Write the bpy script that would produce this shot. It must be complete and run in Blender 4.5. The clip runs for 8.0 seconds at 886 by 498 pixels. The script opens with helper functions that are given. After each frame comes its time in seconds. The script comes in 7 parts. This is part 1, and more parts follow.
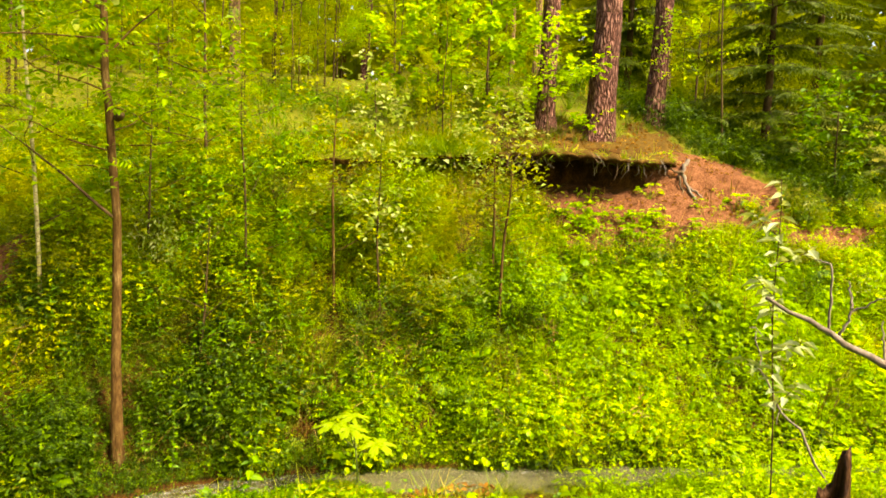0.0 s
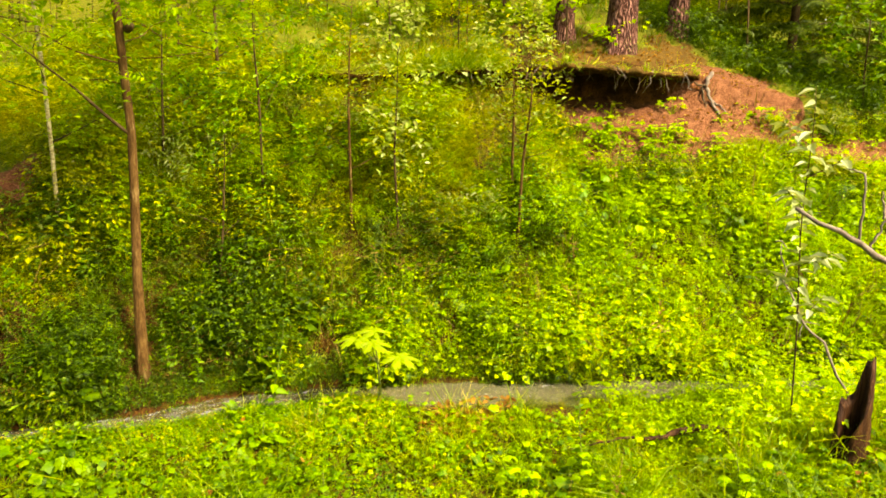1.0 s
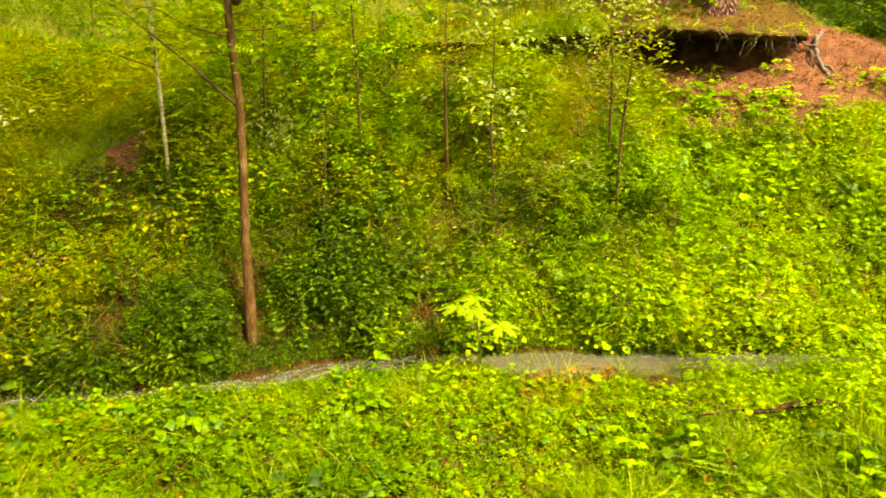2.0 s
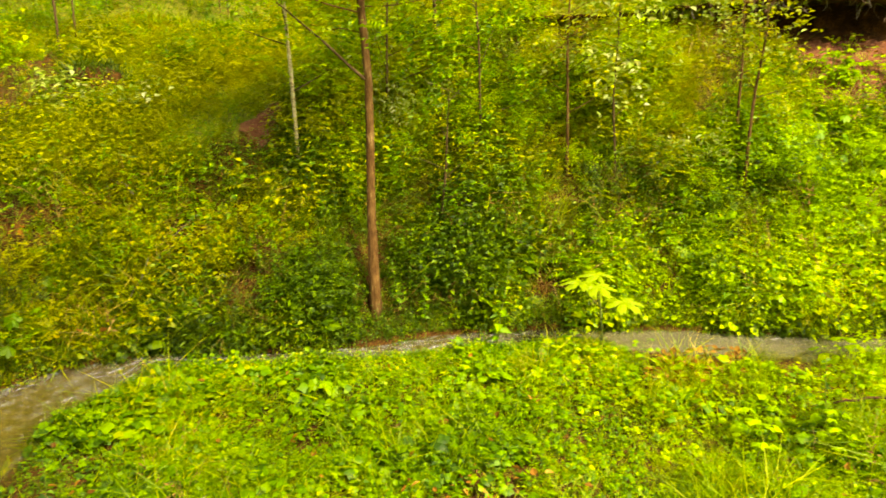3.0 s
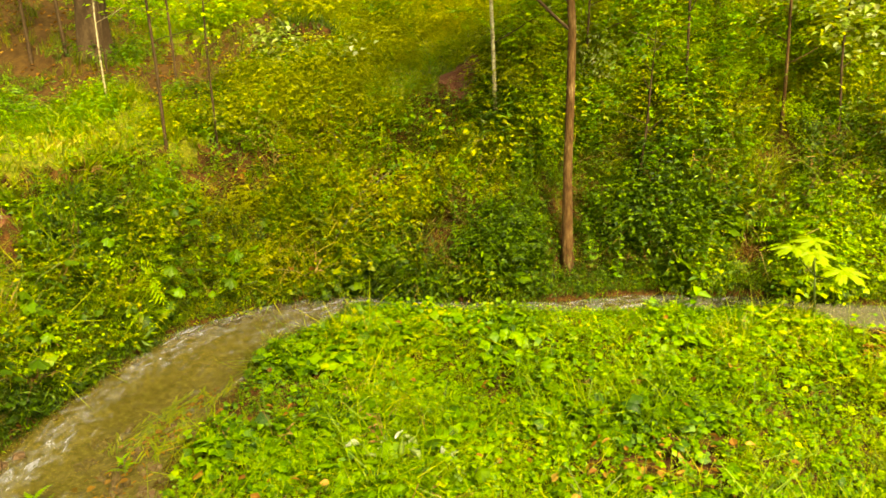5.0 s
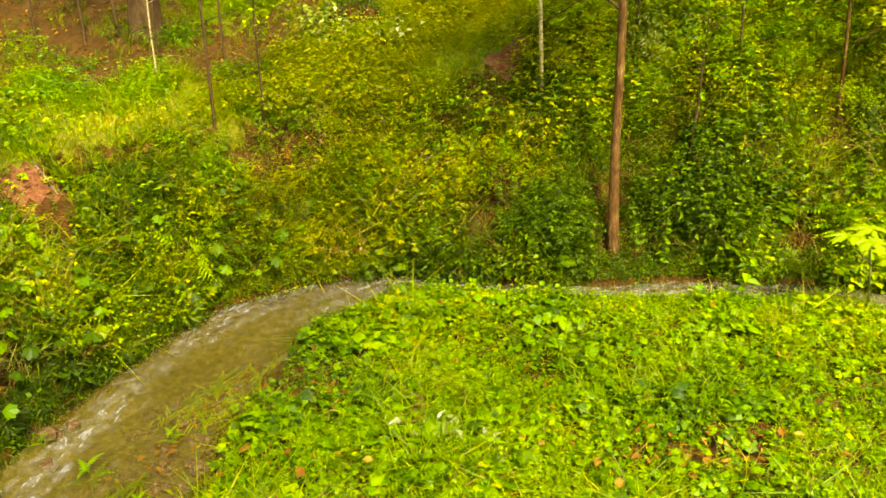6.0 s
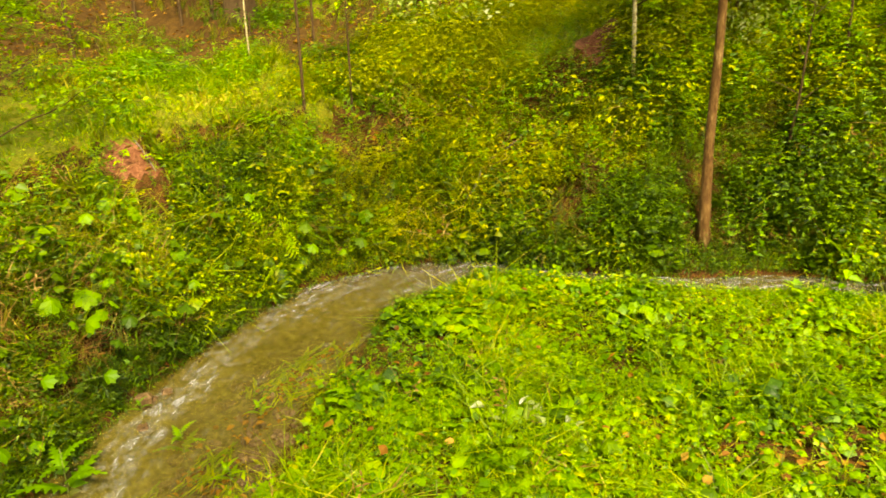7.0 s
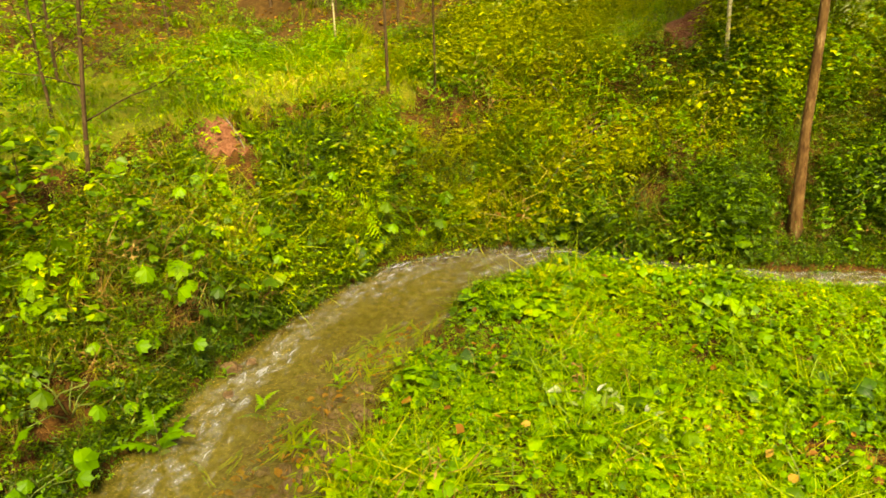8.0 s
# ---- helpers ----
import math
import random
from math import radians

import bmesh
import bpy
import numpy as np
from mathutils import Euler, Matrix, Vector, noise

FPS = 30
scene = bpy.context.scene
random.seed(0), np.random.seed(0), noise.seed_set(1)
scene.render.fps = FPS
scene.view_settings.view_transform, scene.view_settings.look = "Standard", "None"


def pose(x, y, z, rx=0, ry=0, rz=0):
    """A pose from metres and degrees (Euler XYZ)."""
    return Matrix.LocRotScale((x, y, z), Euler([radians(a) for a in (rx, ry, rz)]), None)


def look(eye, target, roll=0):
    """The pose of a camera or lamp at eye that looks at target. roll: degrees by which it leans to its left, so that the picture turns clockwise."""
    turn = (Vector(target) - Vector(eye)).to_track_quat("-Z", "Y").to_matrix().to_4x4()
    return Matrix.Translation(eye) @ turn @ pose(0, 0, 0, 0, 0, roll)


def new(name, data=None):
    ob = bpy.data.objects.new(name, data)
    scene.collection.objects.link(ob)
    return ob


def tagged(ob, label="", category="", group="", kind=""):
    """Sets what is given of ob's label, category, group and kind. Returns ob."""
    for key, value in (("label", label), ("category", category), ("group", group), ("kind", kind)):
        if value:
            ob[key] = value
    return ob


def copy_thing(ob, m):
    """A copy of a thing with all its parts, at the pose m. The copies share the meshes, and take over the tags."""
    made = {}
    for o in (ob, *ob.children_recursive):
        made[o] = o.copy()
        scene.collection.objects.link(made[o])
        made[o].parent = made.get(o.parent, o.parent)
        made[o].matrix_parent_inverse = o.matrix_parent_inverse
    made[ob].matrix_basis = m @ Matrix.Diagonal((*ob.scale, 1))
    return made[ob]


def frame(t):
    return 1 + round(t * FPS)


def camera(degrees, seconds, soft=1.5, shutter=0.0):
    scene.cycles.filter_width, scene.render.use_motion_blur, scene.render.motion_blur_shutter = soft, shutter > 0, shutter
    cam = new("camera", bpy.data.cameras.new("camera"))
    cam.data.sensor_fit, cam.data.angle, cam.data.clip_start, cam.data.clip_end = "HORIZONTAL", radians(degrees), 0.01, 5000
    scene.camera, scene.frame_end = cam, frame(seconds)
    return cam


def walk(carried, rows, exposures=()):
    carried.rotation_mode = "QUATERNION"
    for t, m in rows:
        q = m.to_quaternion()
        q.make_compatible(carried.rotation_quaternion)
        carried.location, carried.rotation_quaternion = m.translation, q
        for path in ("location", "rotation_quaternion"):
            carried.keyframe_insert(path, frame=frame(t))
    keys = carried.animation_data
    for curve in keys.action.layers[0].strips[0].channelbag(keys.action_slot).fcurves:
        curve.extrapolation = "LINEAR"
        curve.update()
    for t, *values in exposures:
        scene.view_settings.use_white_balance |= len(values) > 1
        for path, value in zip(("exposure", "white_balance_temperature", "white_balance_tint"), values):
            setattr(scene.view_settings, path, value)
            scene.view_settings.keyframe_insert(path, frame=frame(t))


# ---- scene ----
cam = camera(61.0, 8.0, 1.6, 0.3)
EXPOSURES = [(0.0, 2.12, 9000, 12), (8.0, 2.12, 9000, 12)]
PATH = [
    (0, (-4.718, 1.623, 2.556), (-3.935, 3.454, 2.371), 2.3),
    (0.5, (-4.748, 1.689, 2.513), (-3.98, 3.515, 2.233), 2.1),
    (1, (-4.758, 1.72, 2.465), (-4.006, 3.533, 2.081), 1.8),
    (1.5, (-4.822, 1.76, 2.45), (-4.156, 3.595, 2.016), 1.1),
    (2.8, (-5.135, 1.81, 2.393), (-4.769, 3.712, 1.891), -0.1),
    (3.5, (-5.195, 1.797, 2.429), (-5.036, 3.712, 1.874), -0.8),
    (4, (-5.237, 1.815, 2.404), (-5.211, 3.729, 1.825), -1.2),
    (4.5, (-5.275, 1.823, 2.367), (-5.36, 3.731, 1.772), -1.5),
    (6, (-5.331, 1.821, 2.323), (-5.596, 3.695, 1.675), -1.7),
    (6.5, (-5.368, 1.82, 2.307), (-5.708, 3.676, 1.644), -1.8),
    (7, (-5.413, 1.824, 2.304), (-5.869, 3.65, 1.627), -1.9),
    (7.5, (-5.453, 1.817, 2.296), (-6.006, 3.609, 1.602), -1.9),
    (8, (-5.471, 1.797, 2.29), (-6.106, 3.556, 1.581), -2.0),
]
walk(cam, [(t, look(eye, target, roll)) for t, eye, target, roll in PATH], EXPOSURES)

# ---- light ----
world = bpy.data.worlds.new("world")
scene.world = world
world.use_nodes = True
SUN_UP, SUN_ROUND = radians(49), radians(150)
wn = world.node_tree.nodes
sky = wn.new("ShaderNodeTexSky")
sky.sky_type, sky.sun_disc = "NISHITA", False
sky.sun_elevation, sky.sun_rotation = SUN_UP, SUN_ROUND
sky.air_density, sky.dust_density, sky.ozone_density = 1.0, 4.0, 0.6
world.node_tree.links.new(sky.outputs[0], wn["Background"].inputs[0])
wn["Background"].inputs[1].default_value = 0.10
sun = new("sun", bpy.data.lights.new("sun", "SUN"))
sun.data.energy, sun.data.angle, sun.data.color = 2.9, radians(9), (1.0, 0.94, 0.80)
sun.matrix_world = look((0, 0, 0), (-math.sin(SUN_ROUND) * math.cos(SUN_UP), -math.cos(SUN_ROUND) * math.cos(SUN_UP), -math.sin(SUN_UP)))
sun.location = (4, -6, 14)


# ---- materials ----
def node_material(name):
    m = bpy.data.materials.new(name)
    m.use_nodes = True
    nt = m.node_tree
    return m, nt.nodes, nt.links, nt.nodes["Principled BSDF"]


def ramp(nodes, stops):
    r = nodes.new("ShaderNodeValToRGB")
    while len(r.color_ramp.elements) < len(stops):
        r.color_ramp.elements.new(0.5)
    for e, (p, c) in zip(r.color_ramp.elements, stops):
        e.position, e.color = p, (*c, 1)
    return r


def leaf_material(name, stops, gloss=0.45, through_light=0.40, blotch=9.0):
    """Leaves: each leaf its own tone, blotches over several leaves, light shining through."""
    m, n, l, b = node_material(name)
    geo, info, tex = n.new("ShaderNodeNewGeometry"), n.new("ShaderNodeObjectInfo"), n.new("ShaderNodeTexNoise")
    tex.inputs["Scale"].default_value, tex.inputs["Detail"].default_value = blotch, 3
    pos = n.new("ShaderNodeVectorMath")
    pos.operation = "ADD"
    l.new(geo.outputs["Position"], pos.inputs[0])
    l.new(info.outputs["Random"], pos.inputs[1])
    l.new(pos.outputs[0], tex.inputs["Vector"])
    big = n.new("ShaderNodeTexNoise")
    big.inputs["Scale"].default_value, big.inputs["Detail"].default_value = 0.9, 2
    l.new(geo.outputs["Position"], big.inputs["Vector"])
    mix = n.new("ShaderNodeMath")
    mix.operation = "MULTIPLY_ADD"
    mix.inputs[1].default_value, mix.inputs[2].default_value = 0.6, -0.30
    l.new(tex.outputs["Fac"], mix.inputs[0])
    more = n.new("ShaderNodeMath")
    more.operation = "MULTIPLY_ADD"
    more.inputs[1].default_value = 1.1
    l.new(big.outputs["Fac"], more.inputs[0])
    l.new(mix.outputs[0], more.inputs[2])
    off = n.new("ShaderNodeMath")
    off.operation = "SUBTRACT"
    off.inputs[1].default_value = 0.55
    l.new(more.outputs[0], off.inputs[0])
    add = n.new("ShaderNodeMath")
    add.operation, add.use_clamp = "ADD", True
    base = n.new("ShaderNodeMath")
    base.operation = "MULTIPLY_ADD"
    base.inputs[1].default_value, base.inputs[2].default_value = 0.72, 0.11
    l.new(geo.outputs["Random Per Island"], base.inputs[0])
    l.new(base.outputs[0], add.inputs[0])
    l.new(off.outputs[0], add.inputs[1])
    r = ramp(n, stops)
    l.new(add.outputs[0], r.inputs[0])
    l.new(r.outputs[0], b.inputs["Base Color"])
    b.inputs["Roughness"].default_value = gloss
    b.inputs["Specular IOR Level"].default_value = 0.16
    glow = n.new("ShaderNodeBsdfTranslucent")
    warm = n.new("ShaderNodeMix")
    warm.data_type, warm.blend_type = "RGBA", "MULTIPLY"
    warm.inputs["Factor"].default_value = 1.0
    warm.inputs["B"].default_value = (1.3, 1.2, 0.4, 1)
    l.new(r.outputs[0], warm.inputs["A"])
    l.new(warm.outputs["Result"], glow.inputs["Color"])
    both = n.new("ShaderNodeMixShader")
    both.inputs[0].default_value = through_light
    l.new(b.outputs[0], both.inputs[1])
    l.new(glow.outputs[0], both.inputs[2])
    l.new(both.outputs[0], n["Material Output"].inputs["Surface"])
    return m


def rough_material(name, stops, scale=6.0, roughness=0.85, bump=0.5, stretch=(1, 1, 1), fine=60.0, depth=0.02, kind="Object"):
    """Bark, earth, litter: two scales of noise drive colour and relief."""
    m, n, l, b = node_material(name)
    co, mp = n.new("ShaderNodeTexCoord"), n.new("ShaderNodeMapping")
    mp.inputs["Scale"].default_value = stretch
    l.new(co.outputs[kind], mp.inputs[0])
    a, f = n.new("ShaderNodeTexNoise"), n.new("ShaderNodeTexNoise")
    a.inputs["Scale"].default_value, a.inputs["Detail"].default_value, a.inputs["Roughness"].default_value = scale, 6, 0.65
    f.inputs["Scale"].default_value, f.inputs["Detail"].default_value = fine, 3
    l.new(mp.outputs[0], a.inputs[0])
    l.new(mp.outputs[0], f.inputs[0])
    mix = n.new("ShaderNodeMath")
    mix.operation = "MULTIPLY_ADD"
    mix.inputs[1].default_value = 0.45
    l.new(f.outputs["Fac"], mix.inputs[0])
    half = n.new("ShaderNodeMath")
    half.operation = "MULTIPLY"
    half.inputs[1].default_value = 0.62
    l.new(a.outputs["Fac"], half.inputs[0])
    l.new(half.outputs[0], mix.inputs[2])
    r = ramp(n, stops)
    l.new(mix.outputs[0], r.inputs[0])
    l.new(r.outputs[0], b.inputs["Base Color"])
    b.inputs["Roughness"].default_value = roughness
    b.inputs["Specular IOR Level"].default_value = 0.12
    bp = n.new("ShaderNodeBump")
    bp.inputs["Strength"].default_value, bp.inputs["Distance"].default_value = bump, depth
    l.new(mix.outputs[0], bp.inputs["Height"])
    l.new(bp.outputs[0], b.inputs["Normal"])
    return m


def bark_material(name, dark, mid, light, cells=7.0):
    """Furrowed pine bark: long plates split by dark cracks."""
    m, n, l, b = node_material(name)
    co, mp = n.new("ShaderNodeTexCoord"), n.new("ShaderNodeMapping")
    mp.inputs["Scale"].default_value = (1, 1, 0.16)
    warp = n.new("ShaderNodeTexNoise")
    warp.inputs["Scale"].default_value, warp.inputs["Detail"].default_value = 5, 4
    l.new(co.outputs["Object"], warp.inputs[0])
    mv = n.new("ShaderNodeMix")
    mv.data_type = "VECTOR"
    mv.inputs["Factor"].default_value = 0.12
    l.new(co.outputs["Object"], mv.inputs["A"])
    l.new(warp.outputs["Color"], mv.inputs["B"])
    l.new(mv.outputs["Result"], mp.inputs[0])
    v = n.new("ShaderNodeTexVoronoi")
    v.feature = "DISTANCE_TO_EDGE"
    v.inputs["Scale"].default_value = cells * 2.2
    l.new(mp.outputs[0], v.inputs["Vector"])
    f = n.new("ShaderNodeTexNoise")
    f.inputs["Scale"].default_value, f.inputs["Detail"].default_value = 45, 5
    l.new(mp.outputs[0], f.inputs[0])
    s = n.new("ShaderNodeMath")
    s.operation = "MULTIPLY_ADD"
    s.inputs[1].default_value = 2.2
    l.new(v.outputs["Distance"], s.inputs[0])
    k = n.new("ShaderNodeMath")
    k.operation = "MULTIPLY_ADD"
    k.inputs[1].default_value, k.inputs[2].default_value = 0.8, -0.25
    l.new(f.outputs["Fac"], k.inputs[0])
    l.new(k.outputs[0], s.inputs[2])
    r = ramp(n, [(0.05, dark), (0.4, mid), (0.85, light)])
    l.new(s.outputs[0], r.inputs[0])
    l.new(r.outputs[0], b.inputs["Base Color"])
    b.inputs["Roughness"].default_value = 0.85
    b.inputs["Specular IOR Level"].default_value = 0.12
    bp = n.new("ShaderNodeBump")
    bp.inputs["Strength"].default_value, bp.inputs["Distance"].default_value = 1.0, 0.05
    l.new(s.outputs[0], bp.inputs["Height"])
    l.new(bp.outputs[0], b.inputs["Normal"])
    return m


def water_material():
    """Murky running water: an olive, glossy, gently rippled skin, half clear over the bed, with whitish sky glints
    painted in the fast outer side.
    """
    m, n, l, b = node_material("brook_water")
    uv, mp, fp = n.new("ShaderNodeUVMap"), n.new("ShaderNodeMapping"), n.new("ShaderNodeMapping")
    uv.uv_map = "flow"
    mp.inputs["Scale"].default_value, mp.inputs["Rotation"].default_value = (3.2, 11.0, 1), (0, 0, 0.25)
    fp.inputs["Scale"].default_value, fp.inputs["Rotation"].default_value = (7.0, 13.0, 1), (0, 0, -0.35)
    l.new(uv.outputs[0], mp.inputs[0])
    l.new(uv.outputs[0], fp.inputs[0])
    wave, fleck, broad = n.new("ShaderNodeTexNoise"), n.new("ShaderNodeTexNoise"), n.new("ShaderNodeTexNoise")
    wave.inputs["Scale"].default_value, wave.inputs["Detail"].default_value, wave.inputs["Roughness"].default_value, wave.inputs["Distortion"].default_value = 1.0, 4, 0.5, 0.6
    fleck.inputs["Scale"].default_value, fleck.inputs["Detail"].default_value, fleck.inputs["Roughness"].default_value, fleck.inputs["Distortion"].default_value = 1.3, 8, 0.7, 0.7
    broad.inputs["Scale"].default_value, broad.inputs["Detail"].default_value = 0.3, 2
    l.new(mp.outputs[0], wave.inputs[0])
    l.new(fp.outputs[0], fleck.inputs[0])
    l.new(mp.outputs[0], broad.inputs[0])
    split = n.new("ShaderNodeSeparateXYZ")
    l.new(uv.outputs[0], split.inputs[0])

    def span(low, high, out=1.0, axis="X"):
        node = n.new("ShaderNodeMapRange")
        node.interpolation_type = "SMOOTHSTEP"
        node.inputs["From Min"].default_value, node.inputs["From Max"].default_value, node.inputs["To Max"].default_value = low, high, out
        l.new(split.outputs[axis], node.inputs["Value"])
        return node.outputs[0]

    def sums(op, *values):
        total = values[0]
        for v in values[1:]:
            node = n.new("ShaderNodeMath")
            node.operation = op
            l.new(total, node.inputs[0])
            if isinstance(v, float):
                node.inputs[1].default_value = v
            else:
                l.new(v, node.inputs[1])
            total = node.outputs[0]
        return total

    # painted glints: on the outer side of the bend, and over the narrow stretch that runs white
    rush = sums("MULTIPLY", span(9.3, 10.2, 0.16), span(14.8, 12.8))
    outer = sums("MULTIPLY", span(0.0, 0.34, 0.12, "Y"), span(13.0, 14.2))
    rim = span(0.62, 0.36, 0.05, "Y")
    thin = sums("MULTIPLY", sums("MULTIPLY", outer, rim), 20.0)
    height = sums("ADD", fleck.outputs["Fac"], rush, thin, sums("MULTIPLY", broad.outputs["Fac"], 0.16))
    white_glints = ramp(n, [(0.65, (0, 0, 0)), (0.74, (0.12, 0.12, 0.12)), (0.83, (0.30, 0.30, 0.30)), (0.95, (0.62, 0.62, 0.62))])
    l.new(height, white_glints.inputs[0])
    tone = ramp(n, [(0.3, (0.078, 0.066, 0.006)), (0.7, (0.125, 0.108, 0.016))])
    l.new(broad.outputs["Fac"], tone.inputs[0])
    mix = n.new("ShaderNodeMix")
    mix.data_type = "RGBA"
    l.new(white_glints.outputs[0], mix.inputs["Factor"])
    # the upstream reach is painted greyer for the sky it reflects
    sky_grey = n.new("ShaderNodeMix")
    sky_grey.data_type = "RGBA"
    l.new(span(11.0, 8.5), sky_grey.inputs["Factor"])
    l.new(tone.outputs[0], sky_grey.inputs["A"])
    sky_grey.inputs["B"].default_value = (0.115, 0.112, 0.06, 1)
    l.new(sky_grey.outputs["Result"], mix.inputs["A"])
    mix.inputs["B"].default_value = (0.48, 0.55, 0.66, 1)
    l.new(mix.outputs["Result"], b.inputs["Base Color"])
    rg, al = n.new("ShaderNodeMapRange"), n.new("ShaderNodeMapRange")
    rg.inputs["To Min"].default_value, rg.inputs["To Max"].default_value = 0.06, 0.5
    al.inputs["To Min"].default_value, al.inputs["To Max"].default_value = 0.56, 0.95
    l.new(white_glints.outputs[0], rg.inputs["Value"])
    l.new(white_glints.outputs[0], al.inputs["Value"])
    l.new(rg.outputs[0], b.inputs["Roughness"])
    # clearer over the inner shallows below the bend
    shallow = sums("MULTIPLY", span(0.05, -0.40, 0.36, "Y"), span(14.0, 15.5))
    l.new(sums("SUBTRACT", sums("ADD", al.outputs[0], span(11.0, 8.5, 0.22)), shallow), b.inputs["Alpha"])
    b.inputs["IOR"].default_value = 1.33
    bp = n.new("ShaderNodeBump")
    bp.inputs["Strength"].default_value, bp.inputs["Distance"].default_value = 0.42, 0.05
    l.new(sums("ADD", wave.outputs["Fac"], sums("MULTIPLY", fleck.outputs["Fac"], 0.22)), bp.inputs["Height"])
    l.new(bp.outputs[0], b.inputs["Normal"])
    return m


LEAF_NEAR = leaf_material("ground_leaf", [(0.0, (0.022, 0.065, 0.002)), (0.4, (0.088, 0.215, 0.003)), (0.8, (0.205, 0.37, 0.003)), (1.0, (0.42, 0.43, 0.006))])
# brighter leaf copy; on the right slope and carpet it paints sunlight in
LEAF_LIGHT = leaf_material("sun_toned_leaf", [(0.0, (0.13, 0.26, 0.002)), (0.45, (0.265, 0.465, 0.003)), (0.85, (0.43, 0.585, 0.004)), (1.0, (0.58, 0.59, 0.006))], through_light=0.5)
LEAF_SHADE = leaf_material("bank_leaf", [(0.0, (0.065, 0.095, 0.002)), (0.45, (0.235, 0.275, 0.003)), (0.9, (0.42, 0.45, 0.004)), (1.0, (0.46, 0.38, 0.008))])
# leaf darkened to stand for shade in gaps and hollows
LEAF_DARK = leaf_material("shade_painted_leaf", [(0.0, (0.02, 0.045, 0.002)), (0.6, (0.055, 0.10, 0.003)), (1.0, (0.13, 0.19, 0.004))])
# darker copy of the ground leaf, with the banks' shade in its colour
LEAF_BROOK = leaf_material("shade_toned_brook_leaf", [(0.0, (0.010, 0.030, 0.001)), (0.45, (0.045, 0.105, 0.002)), (0.8, (0.15, 0.27, 0.003)), (1.0, (0.36, 0.40, 0.006))])
GRASS_TURF = leaf_material("turf_grass", [(0.0, (0.05, 0.08, 0.003)), (0.5, (0.115, 0.16, 0.004)), (0.8, (0.21, 0.21, 0.006)), (1.0, (0.36, 0.24, 0.03))], gloss=0.5, through_light=0.35)
ROOT = rough_material("root_bark", [(0.2, (0.03, 0.02, 0.01)), (0.5, (0.10, 0.065, 0.035)), (0.8, (0.24, 0.18, 0.11))], 14, 0.85, 0.5, depth=0.01)
LEAF_WHITE = leaf_material("white_backed_leaf", [(0.0, (0.15, 0.22, 0.04)), (0.4, (0.28, 0.35, 0.13)), (0.7, (0.45, 0.49, 0.33)), (1.0, (0.66, 0.67, 0.56))], gloss=0.4, through_light=0.25)
LEAF_FAR = leaf_material("far_leaf", [(0.0, (0.12, 0.17, 0.003)), (0.55, (0.22, 0.28, 0.004)), (1.0, (0.36, 0.41, 0.006))], gloss=0.5, through_light=0.45)
LEAF_TREE = leaf_material("tree_leaf", [(0.0, (0.09, 0.19, 0.003)), (0.6, (0.19, 0.34, 0.004)), (1.0, (0.35, 0.46, 0.006))], gloss=0.4, through_light=0.5)
LEAF_WILLOW = leaf_material("silvery_leaf", [(0.0, (0.12, 0.20, 0.01)), (0.55, (0.22, 0.32, 0.03)), (0.8, (0.40, 0.46, 0.18)), (1.0, (0.55, 0.58, 0.36))], gloss=0.4, through_light=0.35)
LEAF_HOGWEED = leaf_material("hogweed_leaf", [(0.0, (0.16, 0.28, 0.008)), (1.0, (0.26, 0.36, 0.010))], through_light=0.4)
LEAF_DRY = leaf_material("dry_leaf", [(0.0, (0.10, 0.04, 0.004)), (0.6, (0.26, 0.125, 0.010)), (1.0, (0.46, 0.31, 0.05))], gloss=0.7, through_light=0.25)
GRASS = leaf_material("grass", [(0.0, (0.07, 0.15, 0.003)), (0.5, (0.18, 0.285, 0.004)), (0.85, (0.34, 0.38, 0.006)), (1.0, (0.48, 0.38, 0.05))], gloss=0.5, through_light=0.35)
MOSS_GOLD = leaf_material("golden_moss", [(0.0, (0.13, 0.115, 0.004)), (0.6, (0.27, 0.225, 0.006)), (1.0, (0.46, 0.33, 0.012))], gloss=0.6, through_light=0.35)
NEEDLES = leaf_material("spruce_needles", [(0.0, (0.032, 0.062, 0.004)), (0.6, (0.085, 0.135, 0.006)), (1.0, (0.18, 0.24, 0.008))], gloss=0.5, through_light=0.35)
# litter kept near black, so that bare gaps read as shade
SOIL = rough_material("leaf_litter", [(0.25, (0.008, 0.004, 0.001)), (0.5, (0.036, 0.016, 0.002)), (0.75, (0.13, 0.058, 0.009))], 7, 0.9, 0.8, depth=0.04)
MOSS = rough_material("mossy_turf", [(0.25, (0.035, 0.045, 0.004)), (0.5, (0.09, 0.11, 0.006)), (0.75, (0.19, 0.155, 0.012))], 5, 0.95, 0.8, depth=0.04)
RED_EARTH = rough_material("red_earth", [(0.25, (0.035, 0.013, 0.004)), (0.5, (0.13, 0.050, 0.020)), (0.75, (0.27, 0.125, 0.060))], 10, 0.92, 1.0, depth=0.06)
NEEDLE_LITTER = rough_material("needle_litter", [(0.25, (0.022, 0.012, 0.002)), (0.5, (0.065, 0.036, 0.005)), (0.75, (0.15, 0.09, 0.013))], 16, 0.9, 0.9, fine=90)
FOREST_LITTER = rough_material("forest_litter", [(0.25, (0.012, 0.006, 0.001)), (0.5, (0.042, 0.021, 0.003)), (0.75, (0.10, 0.058, 0.009))], 12, 0.92, 0.9, fine=80)
BED = rough_material("brook_bed", [(0.3, (0.022, 0.018, 0.003)), (0.5, (0.075, 0.062, 0.010)), (0.7, (0.19, 0.155, 0.04))], 18, 0.6, 0.6)
